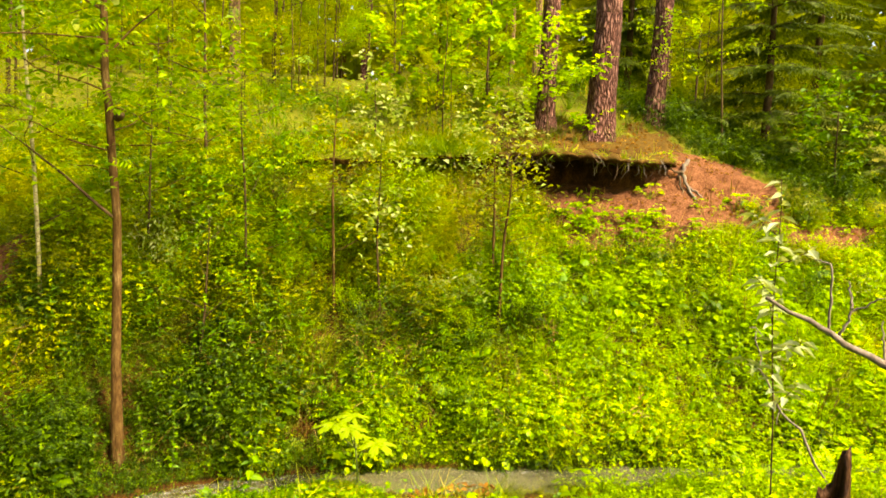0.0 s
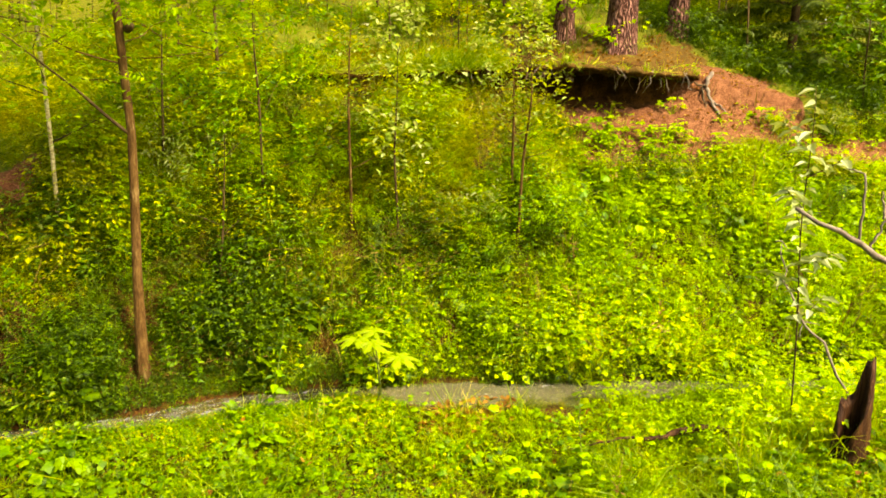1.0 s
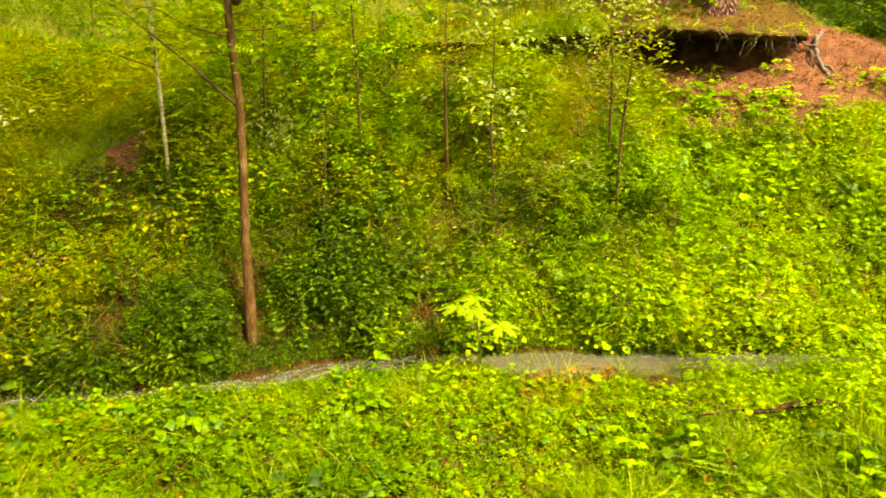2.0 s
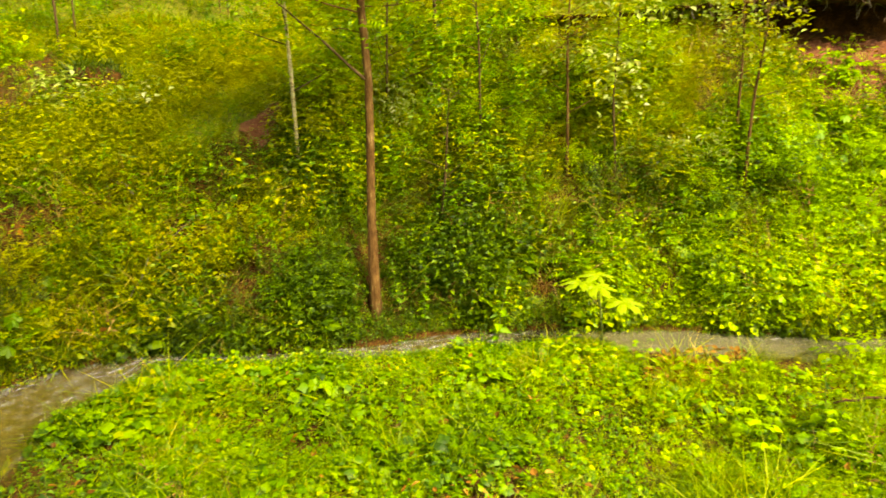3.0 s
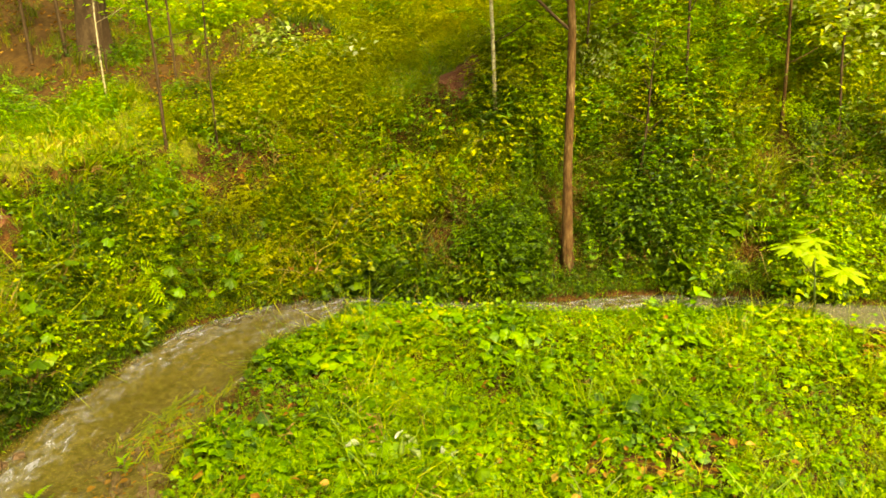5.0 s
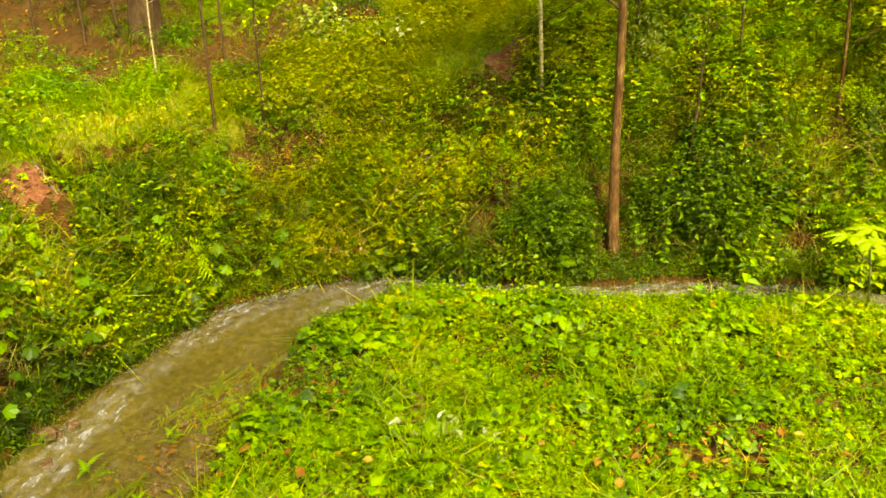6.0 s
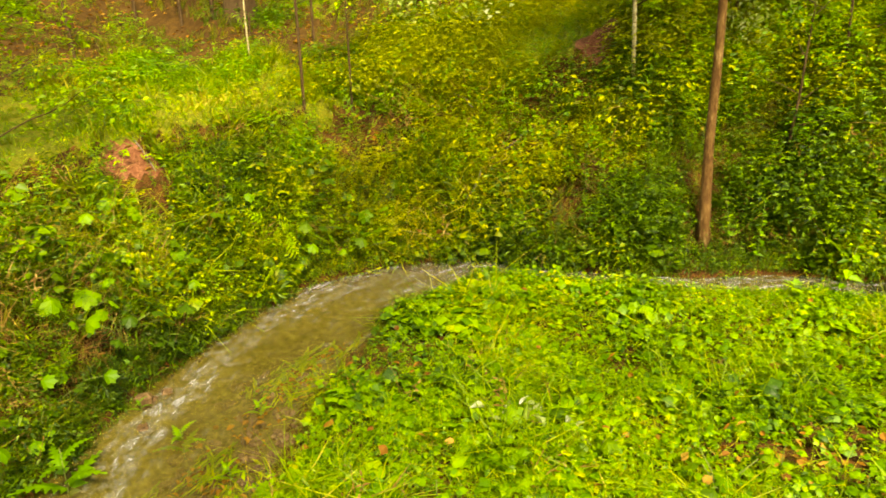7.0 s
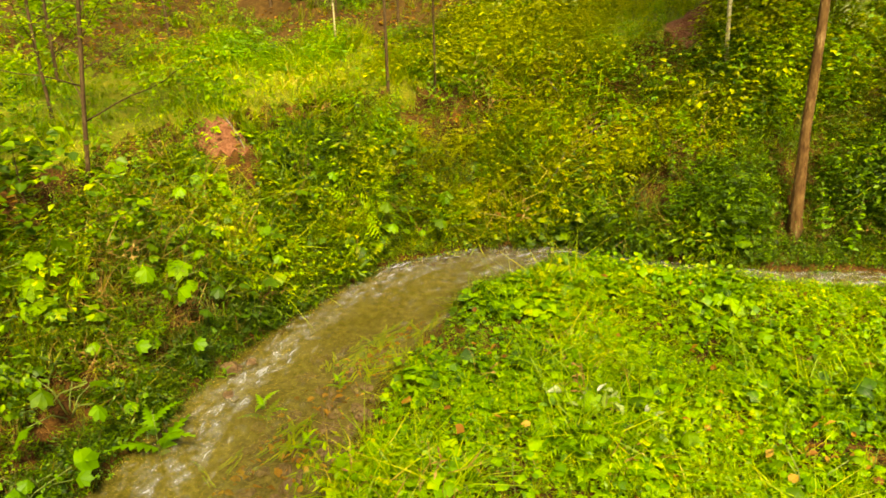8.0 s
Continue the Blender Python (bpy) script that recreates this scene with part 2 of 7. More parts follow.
BARK_PINE = bark_material("pine_bark", (0.020, 0.008, 0.006), (0.11, 0.046, 0.034), (0.28, 0.145, 0.115), 13)
BARK_FAR = bark_material("far_pine_bark", (0.06, 0.035, 0.02), (0.2, 0.12, 0.06), (0.36, 0.24, 0.12), 4)
BARK_YOUNG = rough_material("young_bark", [(0.28, (0.022, 0.009, 0.002)), (0.45, (0.055, 0.026, 0.006)), (0.60, (0.105, 0.060, 0.017)), (0.78, (0.28, 0.20, 0.085))], 13, 0.8, 1.0, (1, 1, 0.3), depth=0.02)
BARK_BIRCH = rough_material("birch_bark", [(0.40, (0.05, 0.035, 0.015)), (0.50, (0.30, 0.25, 0.11)), (0.72, (0.58, 0.53, 0.33))], 9, 0.7, 0.4, (1, 1, 1.6), depth=0.006)
BARK_DARK = rough_material("dark_stem", [(0.2, (0.015, 0.010, 0.004)), (0.5, (0.05, 0.03, 0.011)), (0.8, (0.12, 0.085, 0.035))], 14, 0.8, 0.5, (1, 1, 0.4), depth=0.008)
STEM_GREEN = rough_material("green_stem", [(0.2, (0.06, 0.10, 0.015)), (0.8, (0.16, 0.20, 0.04))], 14, 0.6, 0.2)
DEAD_WOOD = rough_material("dead_wood", [(0.2, (0.04, 0.03, 0.022)), (0.5, (0.13, 0.105, 0.08)), (0.8, (0.28, 0.24, 0.19))], 10, 0.85, 0.6, (1, 1, 0.5), depth=0.01)
ROTTEN = rough_material("rotten_wood", [(0.25, (0.006, 0.003, 0.001)), (0.5, (0.028, 0.011, 0.004)), (0.75, (0.09, 0.042, 0.014))], 12, 0.6, 1.0, (1, 1, 0.12), depth=0.03)
STONE = rough_material("wet_stone", [(0.25, (0.03, 0.018, 0.006)), (0.5, (0.09, 0.055, 0.022)), (0.75, (0.19, 0.13, 0.06))], 16, 0.4, 0.8, depth=0.015)
DRY_STEM = leaf_material("dry_stem", [(0.0, (0.075, 0.036, 0.008)), (0.6, (0.21, 0.12, 0.022)), (1.0, (0.42, 0.31, 0.09))], gloss=0.7, through_light=0.1)
WATER = water_material()

# ---- terrain ----
# The brook's middle line from upstream to downstream: x, y, half width, water level,
# height of the far bank's lip, distance of the lip from the water, grade above it.
BROOK = np.array([
    (6.0, 4.6, 0.30, 0.14, 2.2, 3.0, 0.22),
    (3.0, 5.6, 0.30, 0.10, 2.45, 3.0, 0.36),
    (1.0, 6.25, 0.26, 0.07, 2.78, 3.0, 0.40),
    (-0.6, 6.76, 0.25, 0.05, 2.84, 3.0, 0.38),
    (-1.6, 7.02, 0.27, 0.04, 2.82, 2.85, 0.32),
    (-2.4, 7.30, 0.28, 0.03, 2.80, 2.7, 0.28),
    (-3.1, 7.58, 0.18, 0.02, 2.80, 2.6, 0.20),
    (-4.2, 7.66, 0.18, 0.00, 2.38, 2.3, 0.22),
    (-5.0, 7.56, 0.15, -0.01, 2.02, 1.85, 0.28),
    (-5.9, 7.62, 0.18, -0.03, 1.78, 1.5, 0.30),
    (-6.6, 7.75, 0.20, -0.05, 1.44, 1.15, 0.30),
    (-7.12, 7.46, 0.42, -0.08, 1.20, 1.15, 0.27),
    (-7.56, 7.00, 0.52, -0.12, 1.16, 1.2, 0.17),
    (-7.80, 6.30, 0.58, -0.18, 1.10, 1.35, 0.10),
    (-7.90, 5.60, 0.62, -0.23, 1.00, 1.4, 0.10),
    (-7.86, 4.90, 0.66, -0.29, 0.95, 1.5, 0.12),
    (-7.85, 4.20, 0.70, -0.34, 0.90, 1.6, 0.15),
    (-7.90, 3.00, 0.70, -0.42, 0.90, 1.7, 0.15),
    (-8.10, 1.00, 0.70, -0.55, 0.80, 1.8, 0.15),
    (-8.50, -4.0, 0.70, -0.80, 0.60, 1.8, 0.15),
])


def smooth(v):
    v = np.clip(v, 0.0, 1.0)
    return v * v * (3 - 2 * v)


def lumps(x, y, size, seed):
    """Smooth unevenness, about -1 to 1, with forms of that size in metres: three octaves of lattice noise."""
    total, weight = np.zeros(np.shape(x)), 1.0
    for octave in range(3):
        u, v = np.asarray(x) / size * 2**octave + seed * 7.13 + octave * 3.7, np.asarray(y) / size * 2**octave + seed * 3.71 - octave * 5.3
        i, j = np.floor(u), np.floor(v)
        fu, fv = smooth(u - i), smooth(v - j)

        def corner(a, b):
            h = np.sin((i + a) * 127.1 + (j + b) * 311.7 + seed * 74.7) * 43758.5453
            return (h - np.floor(h)) * 2 - 1

        low = corner(0, 0) + (corner(1, 0) - corner(0, 0)) * fu
        high = corner(0, 1) + (corner(1, 1) - corner(0, 1)) * fu
        total += weight * (low + (high - low) * fv)
        weight *= 0.5
    return total / 1.2


def brook_side(x, y):
    """For points: the distance from the brook's middle line, the place along it, and whether they lie on the far side."""
    best, along, far = np.full(x.shape, 1e9), np.zeros(x.shape), np.zeros(x.shape, bool)
    for n in range(len(BROOK) - 1):
        (ax, ay), (bx, by) = BROOK[n, :2], BROOK[n + 1, :2]
        ux, uy = bx - ax, by - ay
        k = np.clip(((x - ax) * ux + (y - ay) * uy) / (ux * ux + uy * uy), 0, 1)
        gap = np.hypot(x - ax - k * ux, y - ay - k * uy)
        near = gap < best
        best, along = np.where(near, gap, best), np.where(near, n + k, along)
        far = np.where(near, ux * (y - ay) - uy * (x - ax) < 0, far)
    return best, along, far


def terrain(x, y, full=False):
    """The ground's height; full: also the distance from the water's edge in lip distances (minus: near side) and the distance itself."""
    x, y = np.asarray(x, float), np.asarray(y, float)
    gap, along, far = brook_side(x, y)
    half, water, lip, reach, grade = (np.interp(along, np.arange(len(BROOK)), BROOK[:, c]) for c in (2, 3, 4, 5, 6))
    edge = gap - half
    bed = water - 0.14 * np.clip(1 - (gap / half) ** 2, 0, 1) - 0.01
    plain = -0.27 + 0.42 * smooth((x + 2.6) / 3.0) * smooth((6.6 - y) / 1.5) + 0.42 * np.clip(4.3 - y, 0, 3.0) - 0.10 * smooth((-6.0 - x) / 1.5)
    plain += 0.05 * lumps(x, y, 1.2, 3)
    near = water + 0.01 + (plain - water - 0.01) * smooth((edge - 0.02) / 1.1)
    q = edge / reach
    # under the overhang the ground stays low a little way in
    cave = 0.13 * smooth((3.6 - along) / 0.5) * smooth((along - 2.1) / 0.7) + 0.06 * smooth(1 - np.abs(along - 4.15) / 0.5)
    step = 0.06 * smooth((7.2 - along) / 2) + 0.02 + 0.075 * smooth((3.7 - along) / 0.5) * smooth((along - 1.95) / 0.9) + 0.04 * smooth(1 - np.abs(along - 4.15) / 0.5) + 0.03 * smooth(1 - np.abs(along - 6.0) / 0.5) + 0.06 * smooth(1 - np.abs(along - 8.9) / 0.7)
    rise = np.where(q < 1 + cave, (1 - step) * np.clip(q, 0, 1) ** 0.92, 1 - step * (1 - smooth((q - 1 - cave) / 0.03)))
    over = np.clip(edge - reach, 0, 400)
    bank = water + 0.03 + (lip - water) * rise
    bank += grade * np.minimum(over, 3.0) + (0.20 + 0.12 * smooth((along - 9) / 3)) * (1 - np.exp(-np.clip(over - 3.0, 0, None) / 40)) * 40
    bank += 0.07 * lumps(x, y, 0.9, 5) * smooth(q * 3) * (1 - 0.7 * smooth((q - 0.75) / 0.2)) + 0.15 * lumps(x, y, 4.0, 7) * smooth(over / 2)
    # dark hollows under the turf
    for hx, hy, wide in ((-7.53, 10.74, 0.22), (-8.20, 8.52, 0.13), (-9.04, 7.38, 0.14)):
        bank = bank - 0.30 * np.exp(-(((x - hx) / wide) ** 2) - ((y - hy) / (wide * 0.7)) ** 2)
    z = np.where(edge < 0, bed, np.where(far, bank, near))
    return (z, np.where(far, q, -1.0), edge, along) if full else z


# ---- mesh tools ----
RNG = np.random.RandomState(11)


def mesh_from(name, verts, tris, material, smooth_faces=False):
    """A mesh from arrays of points and triangles."""
    me = bpy.data.meshes.new(name)
    verts, tris = np.asarray(verts, np.float32), np.asarray(tris, np.int32)
    me.vertices.add(len(verts))
    me.vertices.foreach_set("co", verts.ravel())
    me.loops.add(tris.size)
    me.loops.foreach_set("vertex_index", tris.ravel())
    me.polygons.add(len(tris))
    me.polygons.foreach_set("loop_start", np.arange(0, tris.size, 3, dtype=np.int32))
    me.polygons.foreach_set("use_smooth", np.full(len(tris), smooth_faces))
    for mat in material if isinstance(material, list) else [material]:
        me.materials.append(mat)
    me.update(calc_edges=True)
    return me


def thing(name, label, category, group="", at=(0, 0, 0)):
    """An empty at a thing's base, which carries its parts."""
    ob = new(name)
    ob.empty_display_size = 0.05
    ob.location = at
    return tagged(ob, label, category, group)


def part(name, shape, material, parent, label="", round_faces=True):
    verts, tris = shape
    ob = new(name, mesh_from(name, verts, tris, material, round_faces))
    ob.parent = parent
    return tagged(ob, label)


def join(shapes):
    verts, tris, n = [], [], 0
    for v, t in shapes:
        verts.append(np.asarray(v, float))
        tris.append(np.asarray(t, int) + n)
        n += len(v)
    return np.concatenate(verts), np.concatenate(tris)


def tube(path, radii, sides=8, rough=0.0, seed=0, caps=True):
    """A tapered tube along points."""
    path, r = np.asarray(path, float), np.random.RandomState(seed)
    n = len(path)
    radii = np.interp(np.linspace(0, 1, n), np.linspace(0, 1, len(radii)), radii)
    ways = np.gradient(path, axis=0)
    ways /= np.linalg.norm(ways, axis=1)[:, None] + 1e-9
    verts = []
    side = np.cross(ways[0], (0.31, 0.95, 0.05) if abs(ways[0][1]) < 0.9 else (1, 0, 0))
    for k in range(n):
        side = side - ways[k] * (side @ ways[k])
        side /= np.linalg.norm(side) + 1e-9
        up = np.cross(ways[k], side)
        a = np.linspace(0, 2 * np.pi, sides, endpoint=False)
        rr = radii[k] * (1 + rough * r.uniform(-1, 1, sides))
        verts.append(path[k] + (np.cos(a) * rr)[:, None] * side + (np.sin(a) * rr)[:, None] * up)
    verts = np.concatenate(verts)
    k, j = np.meshgrid(np.arange(n - 1), np.arange(sides), indexing="ij")
    a, b = (k * sides + j).ravel(), (k * sides + (j + 1) % sides).ravel()
    tris = np.concatenate([np.stack([a, b, b + sides], 1), np.stack([a, b + sides, a + sides], 1)])
    if caps:
        verts = np.concatenate([verts, path[:1], path[-1:] + ways[-1:] * radii[-1] * 0.5])
        j = np.arange(sides)
        e = (n - 1) * sides
        tris = np.concatenate([tris, np.stack([np.full(sides, n * sides), (j + 1) % sides, j], 1), np.stack([np.full(sides, n * sides + 1), e + j, e + (j + 1) % sides], 1)])
    return verts, tris


def wander(start, end, n, sway, seed):
    """Points from start to end with a natural sway."""
    r = np.random.RandomState(seed)
    k = np.linspace(0, 1, n)[:, None]
    start, end = np.asarray(start, float), np.asarray(end, float)
    length = np.linalg.norm(end - start)
    off = sum(r.uniform(-1, 1, 3) * np.sin(np.pi * k * f + r.uniform(0, 3) * (f > 1)) / f for f in (1, 2, 3.3))
    return start + (end - start) * k + off * sway * length * np.sin(np.pi * np.clip(k * 0.5 + 0.0, 0, 1)) * k**0.5


def turns(yaw, pitch, roll):
    """Rotation matrices, one for each set of angles: roll about y, then pitch about x, then yaw about z."""
    cy, sy, cp, sp, cr, sr = np.cos(yaw), np.sin(yaw), np.cos(pitch), np.sin(pitch), np.cos(roll), np.sin(roll)
    zero, one = np.zeros_like(cy), np.ones_like(cy)
    rz = np.stack([np.stack([cy, -sy, zero], -1), np.stack([sy, cy, zero], -1), np.stack([zero, zero, one], -1)], -2)
    rx = np.stack([np.stack([one, zero, zero], -1), np.stack([zero, cp, -sp], -1), np.stack([zero, sp, cp], -1)], -2)
    ry = np.stack([np.stack([cr, zero, sr], -1), np.stack([zero, one, zero], -1), np.stack([-sr, zero, cr], -1)], -2)
    return rz @ rx @ ry


def strew(shape, places, yaw, pitch, roll, scale):
    """Many copies of a small shape in one set of arrays."""
    verts, tris = np.asarray(shape[0], float), np.asarray(shape[1], int)
    n = len(places)
    scale = np.broadcast_to(np.asarray(scale, float), (n,))
    out = np.einsum("nij,kj->nki", turns(yaw, pitch, roll), verts) * scale[:, None, None] + np.asarray(places)[:, None, :]
    return out.reshape(-1, 3), (tris[None] + (np.arange(n) * len(verts))[:, None, None]).reshape(-1, 3)


def strew_mixed(shapes, places, scale, seed, lean=0.25):
    """Copies of several variants, turned at random."""
    r = np.random.RandomState(seed)
    pick = r.randint(0, len(shapes), len(places))
    scale = np.broadcast_to(np.asarray(scale, float), (len(places),))
    out = []
    for k, s in enumerate(shapes):
        some = np.flatnonzero(pick == k)
        if len(some):
            out.append(strew(s, places[some], r.uniform(0, 6.28, len(some)), r.normal(0, lean, len(some)), r.normal(0, lean, len(some)), scale[some]))
    return join(out)


# Leaves, one long, along y from the stalk, folded at the midrib.
def leaf_shape(width=0.3, fold=0.12, droop=0.15, belly=0.38):
    v = [(0, 0, 0), (-width * 0.85, belly * 0.55, fold * 0.7), (-width, belly * 1.4, fold), (0, 1, -droop), (width, belly * 1.4, fold), (width * 0.85, belly * 0.55, fold * 0.7)]
    return np.array(v), np.array([(0, 3, 1), (1, 3, 2), (3, 0, 5), (3, 5, 4)])


def small_leaf(width=0.3, fold=0.1, droop=0.1):
    """The same for leaves too small or far to show more than their outline."""
    return np.array([(0, 0, 0), (-width, 0.45, fold), (0, 1, -droop), (width, 0.45, fold)]), np.array([(0, 2, 1), (0, 3, 2)])


def lobed_shape(lobes=5, cut=0.55, droop=0.18):
    """A broad toothed leaf, the stalk at its edge."""
    v, t = [(0, 0.42, 0.03)], []
    n = lobes * 2 + 1
    for k in range(n):
        a = radians(-112 + 224 * k / (n - 1))
        far = (0.58 if k % 2 else 0.58 * cut + 0.1) * (1.0 + 0.25 * math.cos(a))
        v.append((far * math.sin(a), 0.42 + far * math.cos(a), -droop * far * far * 2 + (0.03 if k % 2 else 0)))
    v.append((0, 0.12, 0))
    for k in range(1, n + 1):
        t.append((0, k + 1 if k < n else n + 1, k))
    t.append((0, 1, n + 1))
    return np.array(v), np.array(t)


LEAF, LEAF_LONG, LEAF_ROUND = leaf_shape(), leaf_shape(0.15, 0.07, 0.3, 0.34), leaf_shape(0.42, 0.1, 0.12, 0.42)
LEAF_LOBED = lobed_shape(3)
LEAF_SMALL, NEEDLE = small_leaf(), small_leaf(0.14, 0.03, 0.1)


def placed(shape, at, yaw, pitch, roll, scale):
    return strew(shape, np.array([at], float), np.array([yaw]), np.array([pitch]), np.array([roll]), scale)


def stalk(a, b, r=0.003):
    """A thin stalk, as one narrow blade."""
    a, b = np.asarray(a, float), np.asarray(b, float)
    return np.array([a + (r, 0, 0), a - (r, 0, 0), b]), np.array([(0, 1, 2)])


def clump(leaf, count, height, spread, size, seed, triple=False):
    """A low herb: leaves on stalks round a root."""
    r, out = np.random.RandomState(seed), []
    for k in range(count):
        a, q = r.uniform(0, 6.28), math.sqrt(r.uniform(0.02, 1))
        tip = np.array([math.cos(a) * spread * q, math.sin(a) * spread * q, height * (1.05 - 0.45 * q) * r.uniform(0.75, 1.2)])
        out.append(stalk(np.array([0, 0, -0.02]), tip, 0.0025))
        yaw = a - math.pi / 2 + r.normal(0, 0.5)
        for turn in ((-1.0, 0, 1.0) if triple else (0,)):
            out.append(placed(leaf, tip, yaw + turn, r.uniform(-0.35, 0.12), r.normal(0, 0.18), size * r.uniform(0.65, 1.2) * (0.8 if turn else 1)))
    return join(out)


def tuft(count, height, seed, width=0.006, bend=0.5):
    """A tuft of arching grass blades."""
    r, verts, tris = np.random.RandomState(seed), [], []
    for k in range(count):
        a, h, b = r.uniform(0, 6.28), height * r.uniform(0.5, 1.15), bend * r.uniform(0.3, 1.4)
        root = r.normal(0, 0.03, 2)
        side = np.array([-math.sin(a), math.cos(a), 0]) * width * r.uniform(0.6, 1.3)
        n = len(verts)
        for s, w in ((0, 1), (0.55, 0.85)):
            c = np.array([root[0] + math.cos(a) * h * b * s * s, root[1] + math.sin(a) * h * b * s * s, h * s * (1 - 0.35 * b * s * s) - 0.02])
            verts += [c - side * w, c + side * w]
        verts.append(np.array([root[0] + math.cos(a) * h * b, root[1] + math.sin(a) * h * b, h * (1 - 0.45 * b)]))
        tris += [(n, n + 1, n + 3), (n, n + 3, n + 2), (n + 2, n + 3, n + 4)]
    return np.array(verts), np.array(tris)


def herb_leaves(height, pairs, size, seed, leaf=None, lean=0.1):
    """The leaves of an upright herb, in crossed pairs up its stem."""
    r, out = np.random.RandomState(seed), []
    leaf = LEAF_LONG if leaf is None else leaf
    for k in range(pairs):
        s = 0.15 + 0.85 * k / (pairs - 1)
        at = (math.sin(s * 2) * lean * s, 0, height * s)
        for a in (0, math.pi):
            out.append(placed(leaf, at, a + k * 1.57 + r.normal(0, 0.3), r.uniform(-0.25, 0.45), r.normal(0, 0.2), size * (1.1 - 0.6 * s) * r.uniform(0.8, 1.2)))
    return join(out)


def frond(length, pairs, width, seed, arch=0.5):
    """A feathered leaf along y: a fern's frond or a rowan's leaf."""
    r, out = np.random.RandomState(seed), []
    rib = np.array([(0, length * s, length * arch * (s - s * s * 1.1)) for s in np.linspace(0, 1, 6)])
    out.append(stalk(rib[0], rib[3], 0.004))
    out.append(stalk(rib[3], rib[-1], 0.003))
    for k in range(pairs):
        s = 0.18 + 0.8 * k / pairs
        at = (0, length * s, length * arch * (s - s * s * 1.1))
        for a in (-1.2, 1.2):
            out.append(placed(NEEDLE, at, a, r.normal(-0.1, 0.15), r.normal(0, 0.15), width * (1 - (s - 0.25) ** 2 * 1.3) * r.uniform(0.85, 1.1)))
    out.append(placed(NEEDLE, rib[-1], 0, -0.3, 0, width * 0.5))
    return join(out)


def fern(count, length, seed):
    r = np.random.RandomState(seed)
    return join([strew(frond(length * r.uniform(0.7, 1.1), 11, length * 0.24, seed + k), np.zeros((1, 3)), np.array([k * 6.28 / count + r.normal(0, 0.2)]), np.array([r.uniform(0.25, 0.7)]), np.array([r.normal(0, 0.15)]), 1.0) for k in range(count)])


# ---- ground and brook ----
def spread_axis(low, high, step, reach):
    """Even steps in the middle, growing ones out to the horizon."""
    core = np.arange(low, high, step)
    grow = np.cumsum(step * 1.22 ** np.arange(1, 60))
    grow = grow[grow < reach]
    return np.concatenate([low - grow[::-1], core, core[-1] + grow])


GX, GY = spread_axis(-12.0, 5.5, 0.08, 600), spread_axis(2.5, 13.5, 0.08, 600)
XX, YY = np.meshgrid(GX, GY, indexing="ij")
ZZ, QQ, EDGE, ALONG = terrain(XX, YY, True)
ZZ = ZZ + 0.015 * lumps(XX, YY, 0.22, 21) * (EDGE > 0.05)
nx, ny = XX.shape
I, J = np.meshgrid(np.arange(nx - 1), np.arange(ny - 1), indexing="ij")
A = (I * ny + J).ravel()
ground_tris = np.concatenate([np.stack([A, A + ny, A + ny + 1], 1), np.stack([A, A + ny + 1, A + 1], 1)])
ground = new("ground", mesh_from("ground", np.stack([XX, YY, ZZ], -1).reshape(-1, 3), ground_tris, [SOIL, MOSS, RED_EARTH, NEEDLE_LITTER, BED, FOREST_LITTER], True))
tagged(ground, "uneven forest ground of litter, moss and bare red earth", "ground", kind="structure")


def zone(x, y):
    """Which surface lies at a place: 0 litter, also as painted shade in recesses, 1 mossy turf, 2 red earth, 3 needle
    litter, 4 the brook's bed, 5 brown forest litter.
    """
    z, q, edge, along = terrain(x, y, True)
    rag = 0.5 * lumps(x, y, 0.5, 31) + 0.3 * lumps(x, y, 0.18, 32)
    out = np.zeros(x.shape, int)
    out[(q > 1.0) | ((q < 0) & (y < 3.2 + 0.6 * rag)) | (y < 2.4)] = 1
    out[(q > 0.70 + 0.14 * rag + 0.05 * smooth((2.2 - along) / 0.4)) & (q < 1.2) & (along < 3.15 + 0.25 * rag) & (along > 1.55 + 0.3 * rag)] = 2
    out[np.hypot((x - 3.75) / 0.55, (y - 8.35) / 0.22) + 0.5 * rag < 1] = 2
    out[(q > 1.12) & (q < 1.45 + 0.4 * rag) & (along < 3.5 + 0.3 * rag) & (along > 1.9 + 0.4 * rag)] = 3
    out[(np.hypot((x + 9.30) / 0.25, (y - 7.08) / 0.18) + 0.9 * rag < 1) & (q > 0.76)] = 2
    out[((np.hypot((x + 11.9) / 2.9, (y - 10.6) / 2.6) + 0.4 * rag < 0.97) | (np.hypot((x + 8.5) / 0.45, (y - 9.4) / 0.28) + 0.6 * rag < 0.9) | (np.hypot((x + 9.0) / 1.8, (y - 10.6) / 0.9) + 0.7 * rag < 0.9)) & (q > 1)] = 5
    out[(np.hypot((x + 5.75) / 0.30, (y - 9.35) / 0.18) + 0.9 * rag < 0.8) | (np.hypot((x + 5.1) / 0.18, (y - 8.95) / 0.14) + 0.8 * rag < 0.8)] = 2
    # shade under the overhang, painted by switching the recess to dark litter
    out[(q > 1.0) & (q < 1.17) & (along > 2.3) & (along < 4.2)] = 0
    # the same painted shade round the tussock's hollow
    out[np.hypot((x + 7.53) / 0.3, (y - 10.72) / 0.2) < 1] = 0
    out[edge < -0.07] = 4
    return out


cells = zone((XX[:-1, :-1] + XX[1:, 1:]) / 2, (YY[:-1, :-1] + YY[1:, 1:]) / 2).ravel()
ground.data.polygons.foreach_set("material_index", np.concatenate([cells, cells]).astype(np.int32))


